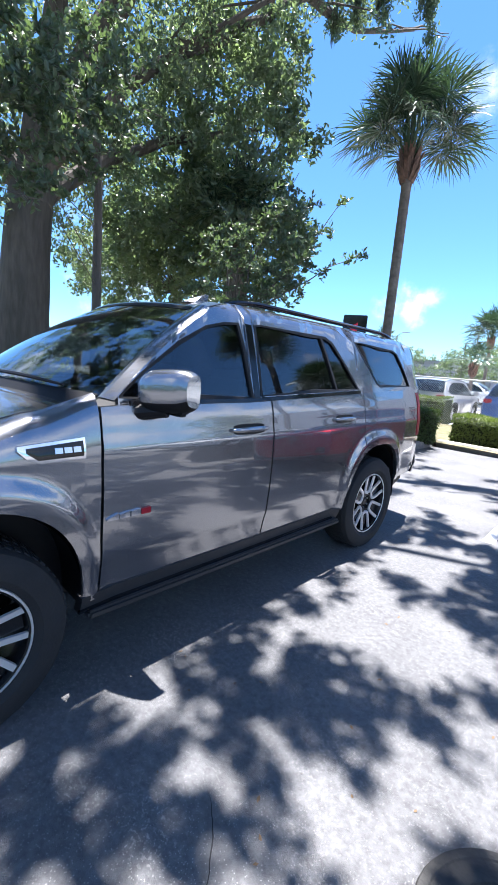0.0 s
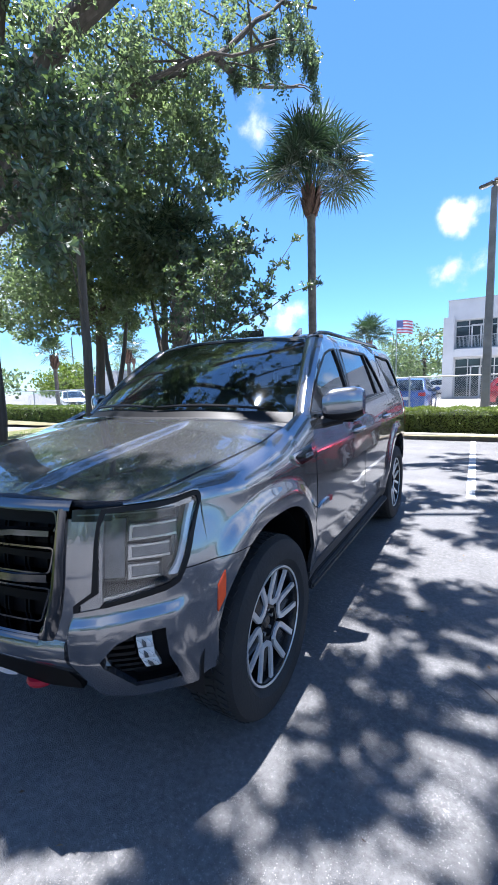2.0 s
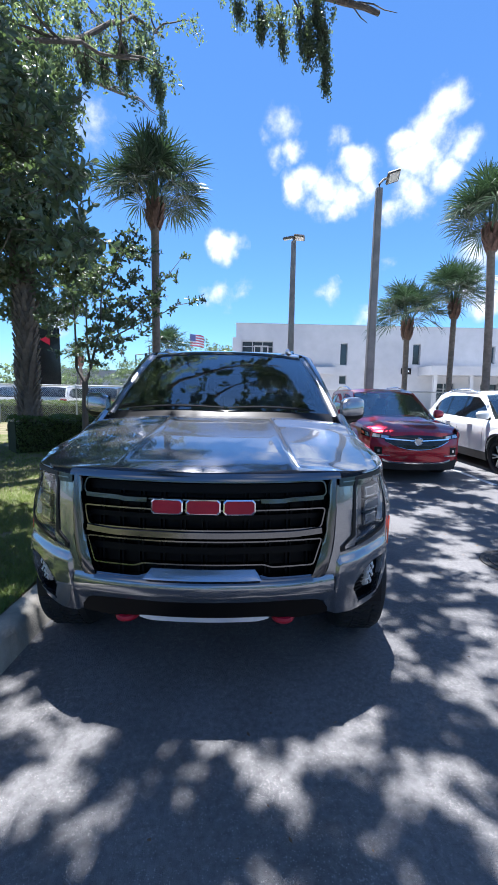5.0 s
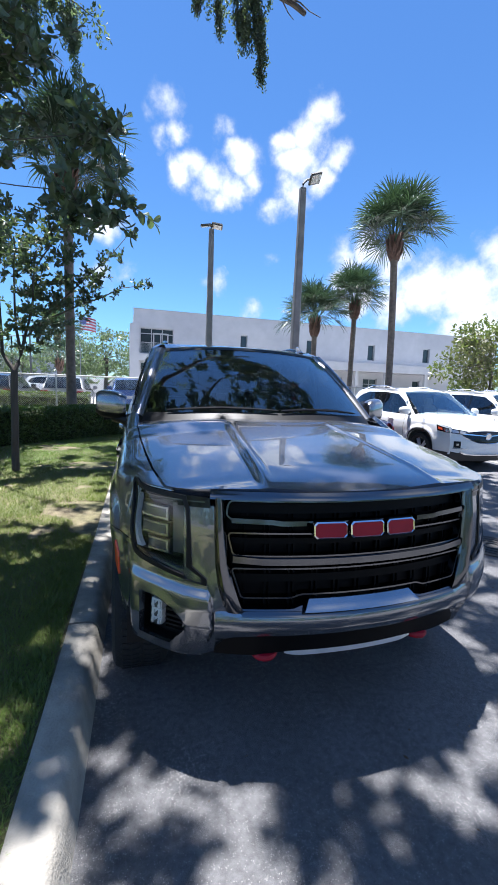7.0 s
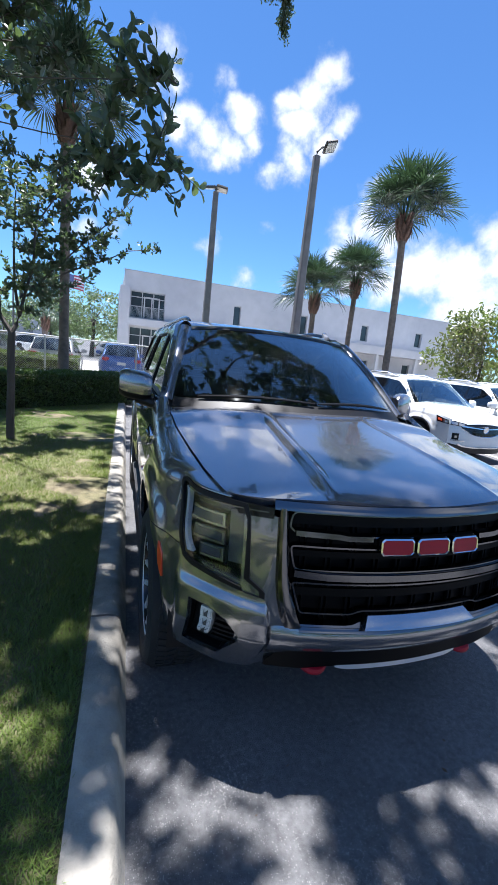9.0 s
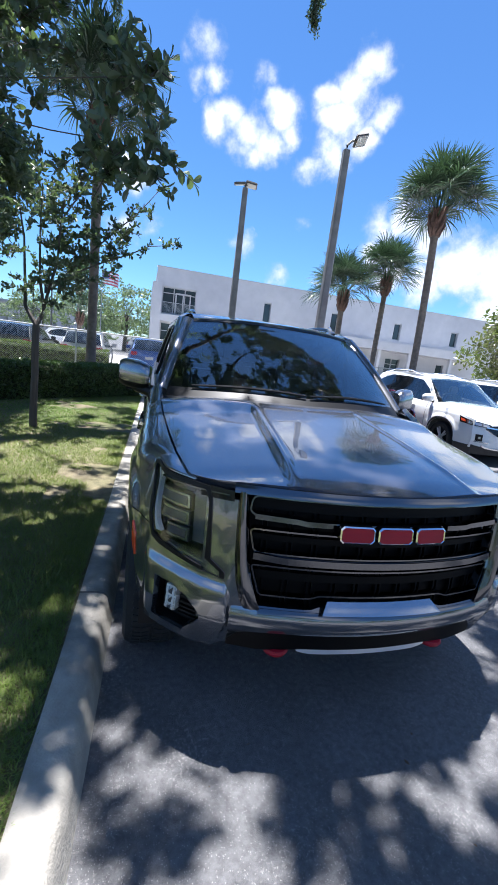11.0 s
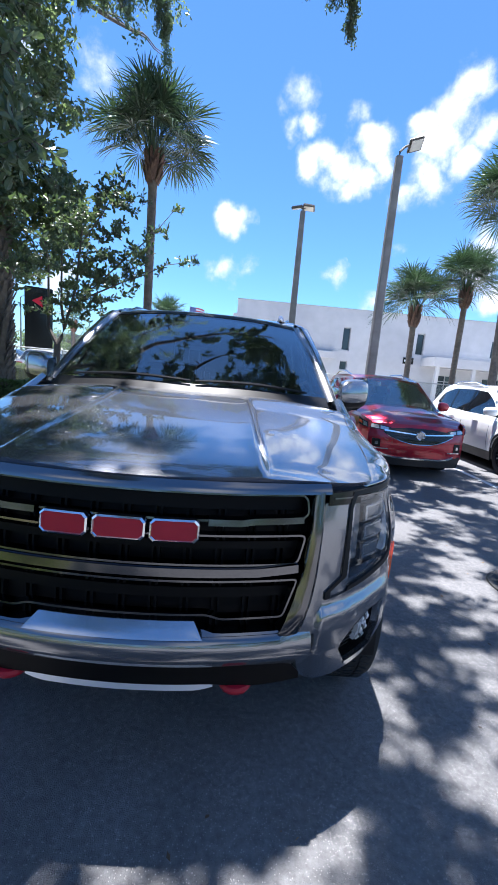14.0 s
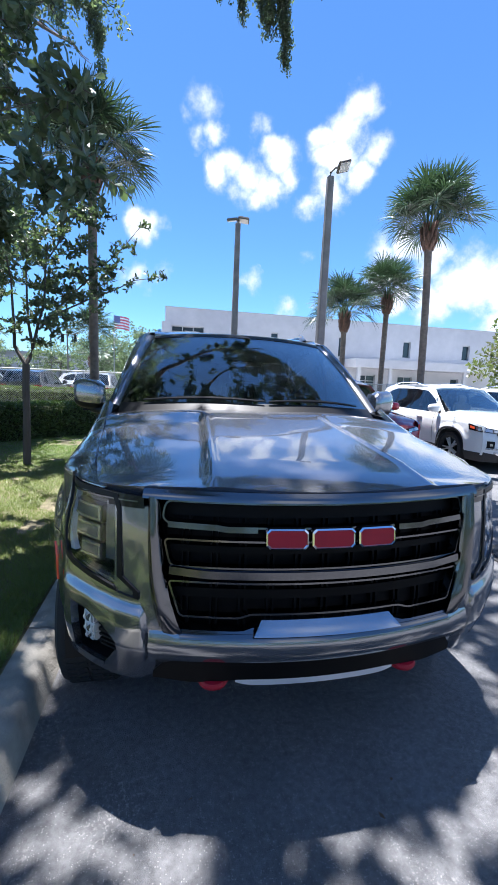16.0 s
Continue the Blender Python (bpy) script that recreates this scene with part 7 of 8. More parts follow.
part("parapet_cap", bm, M_FRAME, build, "", 0)
for k, (x0, x1, z0, z1) in enumerate(OPEN):
    w = new("window")
    w.parent = build
    bm = bmesh.new()
    box(bm, x0, x1, BY + 0.26, BY + 0.28, z0, z1)
    part("pane", bm, M_BGLASS, w, "", 0)
    bm = bmesh.new()
    n = max(1, round((x1 - x0) / 0.9))
    for i in range(n + 1):
        x = lerp(x0, x1, i / n)
        box(bm, x - 0.035, x + 0.035, BY + 0.18, BY + 0.27, z0, z1)
    for z in (z0 + 0.035, z1 - 0.035) + ((lerp(z0, z1, 0.78),) if z1 - z0 > 2 else ()):
        box(bm, x0, x1, BY + 0.185, BY + 0.265, z - 0.035, z + 0.035)
    part("window_frame", bm, M_FRAME, w, "", 0)
# white glazed double doors in the corner openings, and a balcony rail
for z0, h in ((0.1, 2.4), (3.85, 1.75)):
    bm = bmesh.new()
    for x in (-1.25, -0.65, -0.05):
        box(bm, x - 0.05, x + 0.05, BY + 0.12, BY + 0.18, z0, z0 + h)
    box(bm, -1.3, 0.0, BY + 0.12, BY + 0.18, z0 + h - 0.1, z0 + h)
    part("door_frame", bm, M_WALL, build, "white glazed double door", 0)
bm = bmesh.new()
box(bm, -2.35, 0.4, BY - 0.07, BY - 0.03, 4.73, 4.78)
rail = part("balcony_rail", bm, M_FRAME, build, "", 0)
bm = bmesh.new()
box(bm, -0.01, 0.01, BY - 0.06, BY - 0.04, 3.85, 4.73)
bar = part("baluster", bm, M_FRAME, rail, "", 0)
bar.matrix_basis = pose(-2.35, 0, 0)
for i in range(1, 31):
    b = new("baluster", bar.data)
    b.parent = rail
    b.matrix_basis = pose(lerp(-2.35, 0.4, i / 30), 0, 0)
bm = bmesh.new()
box(bm, 13.6, 29.6, BY - 2.6, BY - 0.01, 3.2, 3.95)
part("entrance_canopy", bm, M_WALL, build, "", 0)
for x in (14.1, 17.2, 20.4, 25.0, 29.2):
    bm = bmesh.new()
    box(bm, x - 0.14, x + 0.14, BY - 2.4, BY - 2.1, 0, 3.2)
    part("column", bm, M_WALL, build, "", 0)
bm = bmesh.new()
box(bm, 12.0, 12.9, BY - 0.12, BY - 0.02, 3.3, 3.85)
sign_board = part("sign_board", bm, M_GLOSSBLACK, build, "", 0)
bm = bmesh.new()
for i in range(4):
    box(bm, 12.1 + 0.17 * i, 12.21 + 0.17 * i, BY - 0.135, BY - 0.118, 3.5, 3.66)
part("sign_bar", bm, M_WHITE, sign_board, "", 0)

# pale drive of the neighbouring lot
bm = bmesh.new()
add_grid(bm, [[(x, y, 0.006) for y in lin(FY + 0.2, 34.0, 12)] for x in lin(-50, 60, 30)], flip=True)
tagged(link_mesh("drive", bm, material("pale_drive", (0.42, 0.41, 0.39), 0.85, vary=0.1, scale=1.5, second=(0.33, 0.32, 0.31), bump=0.2, bump_scale=60), smooth=0), "pale concrete drive of the neighbouring lot", "ground", kind="structure")

# ---- other parked cars: front towards -y, origin on the ground between the axles ----
def small_wheel(R=0.345, rim=0.235):
    hub = new("wheel")
    bm = bmesh.new()
    w = 0.11
    ring_solid(bm, [(rim, -w * 0.8), (rim + 0.03, -w), (R - 0.02, -w), (R, -w * 0.7), (R, w * 0.7), (R - 0.02, w), (rim + 0.03, w), (rim, w * 0.8)], 36)
    part("tyre", bm, M_RUBBER, hub)
    bm = bmesh.new()
    ring_solid(bm, [(0.0, 0.02), (rim - 0.03, 0.02), (rim - 0.012, 0.09), (rim, 0.095), (rim + 0.004, 0.08), (rim, -0.06)], 36)
    part("rim", bm, M_DARKALLOY, hub)
    for k in range(10):
        bm = bmesh.new()
        box(bm, 0.05, 0.085, -0.014, 0.014, 0.03, rim - 0.005, 0.005)
        bmesh.ops.transform(bm, matrix=Matrix.Rotation(2 * math.pi * (k // 2) / 5 + (0.16 if k % 2 else -0.16), 4, "X"), verts=bm.verts)
        part("spoke", bm, M_ALLOY, hub)
    bm = bmesh.new()
    ring_solid(bm, [(0.0, 0.095), (0.04, 0.09), (0.05, 0.05)], 16)
    part("hub_cap", bm, M_ALLOY, hub)
    return hub


def small_suv(label, paint, at, turn=0, L=4.35, Wd=1.80, H=1.63, group="parked cars"):
    car = thing("parked_suv", label, "car", group, at, turn)
    wb = 2.58
    f0 = -wb / 2 - 0.88
    r0 = f0 + L
    hw = Wd / 2
    plan = interp([(f0 + 0.12, 0.87), (f0 + 0.22, 0.925), (f0 + 0.4, 0.96), (f0 + 0.8, 0.985), (f0 + 1.6, 1.0), (r0 - 1.2, 1.0), (r0 - 0.5, 0.97), (r0 - 0.15, 0.92), (r0, 0.82)])
    prof = interp([(0.22, -0.05), (0.35, -0.02), (0.6, 0.0), (0.75, 0.004), (0.9, -0.01), (1.02, -0.05), (1.12, -0.1)])
    hood = interp([(f0, 0.86), (f0 + 0.06, 0.90), (f0 + 0.2, 0.95), (f0 + 0.5, 1.0), (f0 + 1.05, 1.06), (f0 + 1.2, 1.07), (r0 - 0.6, 1.1), (r0, 1.08)])

    def wid(y, z):
        m = min((abs((y - c) / 0.42) ** 2.4 + abs(max(0, z - 0.34) / 0.44) ** 2.4) ** (1 / 2.4) for c in (-wb / 2, wb / 2))
        return hw * plan(y) + prof(z) + 0.02 * (1 - smoothstep(1.05, 1.2, m))

    def arch(y, floor):
        for c in (-wb / 2, wb / 2):
            t = abs((y - c) / 0.40)
            if t < 1:
                return max(floor, 0.34 + 0.40 * (1 - t ** 2.4) ** (1 / 2.4))
        return floor

    ys = sorted({round(y, 3) for y in lin(f0 + 0.12, r0, 52)} | {round(c + 0.4 * math.cos(math.pi * k / 16), 4) for c in (-wb / 2, wb / 2) for k in range(17)})
    for s in (1, -1):
        bm = bmesh.new()
        patch(bm, ys, lambda y: arch(y, 0.36), lambda y: hood(y) - 0.05, 14, lambda y, z, d: Vector((s * (wid(y, z) - d), y, z)), 0.03, s)
        part("body_side", tidy(bm), paint, car)
        bm = bmesh.new()
        patch(bm, [y for y in ys if f0 + 0.05 < y < r0 - 0.05], lambda y: max(0.2, arch(y, 0.2)) if arch(y, 0.2) < 0.3 else arch(y, 0.2) , lambda y: arch(y, 0.2) + (0.17 if arch(y, 0.2) < 0.3 else 0.045), 3, lambda y, z, d: Vector((s * (wid(y, z) - d + 0.008), y, z)), 0.03, s)
        part("lower_cladding", tidy(bm), M_CLAD, car)
        for y in (-0.42, 0.52):
            bm = bmesh.new()
            box(bm, s * (wid(y, 0.9) - 0.004), s * (wid(y, 0.9) + 0.025), y + 0.08, y + 0.28, 0.885, 0.91, 0.008)
            part("door_handle", bm, paint, car)
        for y in (-0.72, 0.28, 0.98):
            bm = bmesh.new()
            patch(bm, [y, y + 0.008], lambda q: 0.42 if q < 0.9 else 0.72, lambda q: hood(q) - 0.05, 6, lambda q, z, d: Vector((s * (wid(q, z) - d + 0.0015), q, z)), 0.01, s)
            part("door_gap", tidy(bm), M_BLACK, car)
    # hood, cowl and deck
    bm = bmesh.new()
    outer, inner = [], []
    for u in lin(-1, 1, 21):
        row = []
        for y in lin(f0, f0 + 0.11, 5) + [y for y in ys if y <= f0 + 1.3]:
            ww = wid(y, hood(y) - 0.05)
            z = hood(y) - 0.05 + 0.05 * (1 - abs(u) ** 3.0) + 0.03 * (1 - u * u) * smoothstep(f0, f0 + 0.5, y) + 0.012 * math.exp(-((abs(u) - 0.5) / 0.07) ** 2)
            row.append(Vector((u * ww, y + (0.07 + 0.12 * abs(u) ** 3) * (1 - smoothstep(f0, f0 + 0.45, y)) - 0.05 * (1 - u * u) * (1 - smoothstep(f0, f0 + 0.6, y)), z)))
        outer.append(row)
        inner.append([p - Vector((0, 0, 0.03)) for p in row])
    shell(bm, outer, inner)
    part("hood", tidy(bm), paint, car)
    # front face
    wn_ = hw * 0.87
    face = interp([(0.2, 0.06), (0.34, 0.0), (0.5, -0.012), (0.62, -0.005), (0.76, 0.022), (0.88, 0.07)])

    def nose(x, z, d=0.0):
        u = x / wn_
        return Vector((x, f0 - 0.05 * (1 - u * u) + 0.12 * abs(u) ** 3 + face(z) + d, z))

    def both(sign, fn):
        return lambda x, z, d: (lambda p: Vector((sign * p.x, p.y, p.z)))(fn(x, z, d))
    bm = bmesh.new()
    patch(bm, lin(-wn_, wn_, 31), lambda x: 0.33, lambda x: 0.835 + 0.03 * (1 - (x / wn_) ** 2), 14, nose, 0.05)
    part("front_bumper", tidy(bm), paint, car)
    bm = bmesh.new()
    patch(bm, lin(-wn_ * 0.97, wn_ * 0.97, 25), lambda x: 0.2, lambda x: 0.345 + 0.05 * (x / wn_) ** 4, 4, lambda x, z, d: nose(x, z, d - 0.006), 0.05)
    part("lower_bumper", tidy(bm), M_CLAD, car)
    bm = bmesh.new()
    patch(bm, lin(-0.6, 0.6, 25), lambda x: 0.318 + 0.05 * (abs(x) / 0.6) ** 6, lambda x: 0.345 + 0.06 * (abs(x) / 0.6) ** 6, 2, lambda x, z, d: nose(x, z, d - 0.02), 0.03)
    part("skid_trim", tidy(bm), M_BRIGHT, car)
    bm = bmesh.new()
    gl = lambda x: 0.565 + 0.15 * (abs(x) / 0.56) ** 2.2
    gh = lambda x: 0.815 - 0.05 * (abs(x) / 0.56) ** 2
    patch(bm, lin(-0.56, 0.56, 25), gl, gh, 6, lambda x, z, d: nose(x, z, d - 0.008), 0.03)
    grl = part("grille", tidy(bm), M_GLOSSBLACK, car)
    for k in range(5):
        bm = bmesh.new()
        z0 = 0.6 + 0.038 * k
        wx = min(0.5, 0.24 + 0.075 * k)
        patch(bm, lin(-wx, wx, 15), lambda x: z0, lambda x: z0 + 0.01, 1, lambda x, z, d: nose(x, z, d - 0.016), 0.02)
        part("grille_bar", tidy(bm), M_CLAD, grl)
    bm = bmesh.new()
    add_grid(bm, [[nose(x, gl(x) - 0.012, -0.01), nose(x, gl(x) - 0.004, -0.02), nose(x, gl(x) + 0.006, -0.01)] for x in lin(-0.56, 0.56, 27)])
    part("grille_trim", bm, M_BRIGHT, grl)
    for s in (1, -1):
        bm = bmesh.new()
        patch(bm, lin(0.07, 0.56, 11), lambda x: 0.708 + 0.055 * x, lambda x: 0.724 + 0.07 * x, 2, both(s, lambda x, z, d: nose(x, z, d - 0.022)), 0.03, s)
        part("grille_wing", tidy(bm), M_BRIGHT, grl)
    bm = bmesh.new()
    ring_solid(bm, [(0.0, -0.01), (0.055, -0.01), (0.065, -0.018), (0.075, -0.01), (0.075, 0.02)], 24, axis="y")
    bmesh.ops.translate(bm, verts=bm.verts, vec=nose(0, 0.705) + Vector((0, -0.014, 0)))
    part("round_emblem", bm, M_BRIGHT, grl)
    for s in (1, -1):
        lamp = new("headlight")
        lamp.parent = car

        def corner(u, v, d=0.0):
            z = lerp(lerp(0.735, 0.785, u), lerp(0.80, 0.9, u), v)
            if u < 0.5:
                p = nose(lerp(0.46, wn_, u / 0.5), z) + Vector((0, -0.012 + d, 0))
            else:
                y = f0 + 0.12 + face(z) + (u - 0.5) * 0.5
                p = Vector((wid(max(y, f0 + 0.12), z) + 0.008 - d, y - 0.012 + d, z))
            return Vector((s * p.x, p.y, p.z))
        bm = bmesh.new()
        patch(bm, lin(0, 1, 15), lambda u: 0, lambda u: 1, 4, corner, 0.02, s)
        part("lamp_glass", tidy(bm), M_GLOSSBLACK, lamp)
        for a, b in ((0.06, 0.24), (0.27, 0.45), (0.5, 0.68)):
            bm = bmesh.new()
            patch(bm, lin(a, b, 5), lambda u: 0.16, lambda u: 0.82, 2, lambda u, v, d: corner(u, v, d - 0.004), 0.01, s)
            part("lamp_reflector", tidy(bm), M_REFLECTOR, lamp)
        bm = bmesh.new()
        patch(bm, lin(0.74, 0.93, 4), lambda u: 0.3, lambda u: 0.72, 2, lambda u, v, d: corner(u, v, d - 0.004), 0.01, s)
        part("turn_signal", tidy(bm), M_ORANGE, lamp)
        bm = bmesh.new()
        patch(bm, lin(0.60, 0.72, 5), lambda x: 0.47, lambda x: 0.60, 4, both(s, lambda x, z, d: nose(x, z, d - 0.008)), 0.02, s)
        pk = part("fog_pocket", tidy(bm), M_BLACK, car)
        bm = bmesh.new()
        patch(bm, lin(0.48, 0.74, 8), lambda x: 0.448, lambda x: 0.464, 2, both(s, lambda x, z, d: nose(x, z, d - 0.02)), 0.02, s)
        part("fog_trim", tidy(bm), M_BRIGHT, pk)
        bm = bmesh.new()
        patch(bm, lin(0.635, 0.68, 4), lambda x: 0.51, lambda x: 0.555, 2, both(s, lambda x, z, d: nose(x, z, d - 0.014)), 0.02, s)
        part("fog_lamp", tidy(bm), M_REFLECTOR, pk)
    # greenhouse
    gy0, gy1 = f0 + 1.02, r0 - 0.12
    roof_z = interp([(gy0 + 0.75, H - 0.09), (gy0 + 1.0, H - 0.03), (gy0 + 1.5, H), (r0 - 1.1, H - 0.01), (r0 - 0.45, H - 0.09), (r0 - 0.3, H - 0.13)])
    half = lambda z: lerp(hw - 0.07, hw - 0.26, smoothstep(1.0, H, z) * 0.55 + 0.45 * (z - 1.0) / (H - 1.0))
    wlo = interp([(gy0 + 0.28, 1.0), (gy1 - 0.55, 1.07), (gy1 - 0.35, 1.16)])
    whi = interp([(gy0 + 0.28, 1.01), (gy0 + 0.62, 1.30), (gy0 + 0.98, H - 0.155), (gy0 + 1.5, H - 0.12), (gy1 - 0.95, H - 0.13), (gy1 - 0.5, 1.36), (gy1 - 0.35, 1.17)])
    top_line = lambda y: float(np.interp(y, [gy0 + 0.12, gy0 + 0.80, gy0 + 1.1, gy0 + 1.5, r0 - 1.1, r0 - 0.5, r0 - 0.14], [1.0, H - 0.10, H - 0.06, H - 0.04, H - 0.05, H - 0.12, 1.12]))
    for s in (1, -1):
        hs = lambda y, z, d=0.0: Vector((s * (half(z) - 0.10 * smoothstep(r0 - 0.9, r0, y) - d), y, z))
        bm = bmesh.new()
        yy = sorted({round(y, 3) for y in lin(gy0 + 0.12, r0 - 0.14, 36)} | {gy0 + 0.28, gy1 - 0.35})
        for a, b in zip(yy, yy[1:]):
            m = (a + b) / 2
            low = lambda y: hood(y) - 0.06
            if gy0 + 0.28 < m < gy1 - 0.35:
                patch(bm, [a, b], low, wlo, 2, hs, 0.02, s)
                patch(bm, [a, b], lambda y: min(whi(y), top_line(y) - 0.003), top_line, 3, hs, 0.02, s)
            else:
                patch(bm, [a, b], low, top_line, 4, hs, 0.02, s)
        part("window_frame", tidy(bm), paint, car)
        bm = bmesh.new()
        patch(bm, [y for y in lin(gy0 + 0.281, gy1 - 0.351, 26)], wlo, lambda y: min(whi(y), top_line(y) - 0.003), 5, lambda y, z, d: hs(y, z, d + 0.006), 0.005, s)
        g = part("side_window", tidy(bm), M_TINT, car)
        for y in (0.27, 0.95):
            bm = bmesh.new()
            patch(bm, [y - 0.03, y + 0.03], wlo, whi, 4, lambda q, z, d: hs(q, z, d + 0.002), 0.01, s)
            part("pillar_cover", tidy(bm), M_GLOSSBLACK, car)
        bm = bmesh.new()
        tube(bm, [(s * (hw - 0.30), y, roof_z(y) + (0.035 if 0.1 < f < 0.9 else -0.01)) for f in (0, 0.1, 0.3, 0.5, 0.7, 0.9, 1.0) for y in (lerp(gy0 + 1.1, r0 - 0.6, f),)], 0.013, 6)
        part("roof_rail", bm, M_BRIGHT, car)
        mir = new("door_mirror")
        mir.parent = car
        bm = bmesh.new()
        bmesh.ops.create_uvsphere(bm, u_segments=16, v_segments=10, radius=1.0)
        for v in bm.verts:
            x, y, z = (math.copysign(abs(q) ** 0.7, q) for q in v.co)
            v.co = (s * (hw + 0.085 + 0.115 * x), gy0 + 0.31 + 0.075 * min(y, 0.45) + 0.03 * x, 1.125 + 0.085 * z * (1 - 0.15 * x))
        part("mirror_cap", bm, paint, mir)
        bm = bmesh.new()
        box(bm, s * (hw - 0.08), s * (hw + 0.02), gy0 + 0.29, gy0 + 0.34, 1.03, 1.07, 0.01)
        part("mirror_arm", bm, M_BLACK, mir)
    # windscreen, roof, rear glass
    for name, rows, mat in (("windscreen", [(gy0, 1.04, hw - 0.10), (gy0 + 0.4, 1.28, hw - 0.19), (gy0 + 0.8, H - 0.10, hw - 0.27)], M_CLEAR),
                            ("roof", [(gy0 + 0.8, H - 0.10, hw - 0.27), (gy0 + 1.1, H - 0.045, hw - 0.245), (gy0 + 1.5, H - 0.03, hw - 0.245), (r0 - 1.1, H - 0.04, hw - 0.255), (r0 - 0.5, H - 0.11, hw - 0.32)], paint),
                            ("rear_glass", [(r0 - 0.5, H - 0.11, hw - 0.32), (r0 - 0.3, 1.36, hw - 0.28), (r0 - 0.12, 1.10, hw - 0.22)], M_TINT)):
        fy, fz, fw = interp([(i, q[0]) for i, q in enumerate(rows)]), interp([(i, q[1]) for i, q in enumerate(rows)]), interp([(i, q[2]) for i, q in enumerate(rows)])
        bm = bmesh.new()
        n = len(rows) - 1
        sign = -1 if name == "windscreen" else (1 if name == "rear_glass" else 0)
        patch(bm, lin(-1, 1, 15), lambda u: 0.0, lambda u: float(n), 5 * n, lambda u, v, d: Vector((u * fw(v), fy(v) + sign * 0.10 * (1 - u * u) * (1 - v / n if sign < 0 else v / n if sign > 0 else 0), fz(v) + 0.035 * (1 - u * u) - d)), 0.008 if mat in (M_CLEAR, M_TINT) else 0.03)
        g = part(name, tidy(bm), mat, car)
        if mat is M_CLEAR:
            g.visible_shadow = False
    # tail
    bm = bmesh.new()
    tw = hw * plan(r0)
    patch(bm, lin(-tw, tw, 17), lambda x: 0.36, lambda x: 1.12, 10, lambda x, z, d: Vector((x, r0 + 0.03 * (1 - (x / tw) ** 2) - 0.08 * smoothstep(0.8, 1.12, z) + 0.05 * (1 - smoothstep(0.5, 0.7, z)) - d, z)), 0.03)
    part("tailgate", tidy(bm), paint, car)
    bm = bmesh.new()
    patch(bm, lin(-tw, tw, 11), lambda x: 0.22, lambda x: 0.42, 3, lambda x, z, d: Vector((x, r0 + 0.07 - d, z)), 0.04)
    part("rear_bumper", tidy(bm), M_CLAD, car)
    bm = bmesh.new()
    box(bm, -0.17, 0.17, r0 + 0.01, r0 + 0.03, 0.74, 0.86, 0.004)
    part("plate_panel", bm, M_WALL, car)
    for s in (1, -1):
        bm = bmesh.new()
        box(bm, s * (tw - 0.24), s * (tw + 0.03), r0 - 0.16, r0 + 0.015, 0.88, 1.03, 0.02)
        part("tail_lamp", bm, M_RED, car)
    bm = bmesh.new()
    box(bm, -hw + 0.2, hw - 0.2, f0 + 0.35, r0 - 0.2, 0.2, 0.9)
    box(bm, -hw + 0.14, hw - 0.14, gy0 + 0.15, gy0 + 0.5, 0.85, 0.98, 0.03)
    for x in (-0.38, 0.38):
        for y in (gy0 + 1.1, gy0 + 2.0):
            box(bm, x - 0.24, x + 0.24, y, y + 0.16, 0.7, 1.22, 0.05)
            box(bm, x - 0.13, x + 0.13, y + 0.05, y + 0.13, 1.22, 1.40, 0.03)
    part("cabin", bm, M_CABIN, car)
    w = small_wheel()
    w.parent = car
    w.matrix_basis = pose(hw - 0.125, -wb / 2, 0.345, 12)
    for m in (pose(hw - 0.125, wb / 2, 0.345, 40), pose(-hw + 0.125, -wb / 2, 0.345, 25, 0, 180), pose(-hw + 0.125, wb / 2, 0.345, 60, 0, 180)):
        c = copy_thing(w, m)
        c.parent = car
    return car


small_suv("glossy dark red compact SUV with chrome grille trim in a bay", M_REDPAINT, (0.62, 6.85, 0), 0)
white_car = small_suv("white compact SUV parked beside the red one", M_WHITE, (3.45, 6.75, 0), 0)
copy_thing(white_car, pose(6.25, 6.9, 0))
far_specs = [((0.04, 0.1, 0.32), "blue"), ((0.5, 0.5, 0.5), "silver"), ((0.3, 0.02, 0.03), "dark red"), ((0.75, 0.75, 0.74), "white"), ((0.05, 0.05, 0.055), "black")]
protos = {}
for color, cname in far_specs:
    protos[cname] = material(cname.replace(" ", "_") + "_car_paint", color, 0.3, 0.3, 0.04, 30, coat=1.0)
made_far = {}
for cname, x, y, turn in (("blue", -3.35, 18.6, 180), ("silver", -5.9, 17.6, 180), ("black", -8.5, 17.8, 180), ("white", -11.0, 18.4, 180), ("silver", -14.2, 18.2, 180), ("black", -17.0, 18.4, 180), ("dark red", 1.7, 22.5, 90), ("white", -8.2, 30.0, 90), ("black", -13.5, 31.0, 90),
                           ("silver", -3.0, 41.0, 90), ("white", -18.8, 29.0, 90), ("dark red", -24.5, 24.0, 80), ("white", -27.5, 19.5, 60), ("black", 5.6, 23.5, 90), ("white", -23.0, 33.0, 90), ("black", -29, 30, 85)):
    lab = "%s SUV parked beyond the fence" % cname
    if cname not in made_far:
        made_far[cname] = small_suv(lab, protos[cname], (x, y, 0), turn, group="cars beyond the fence")
    else:
        copy_thing(made_far[cname], pose(x, y, 0, 0, 0, turn))

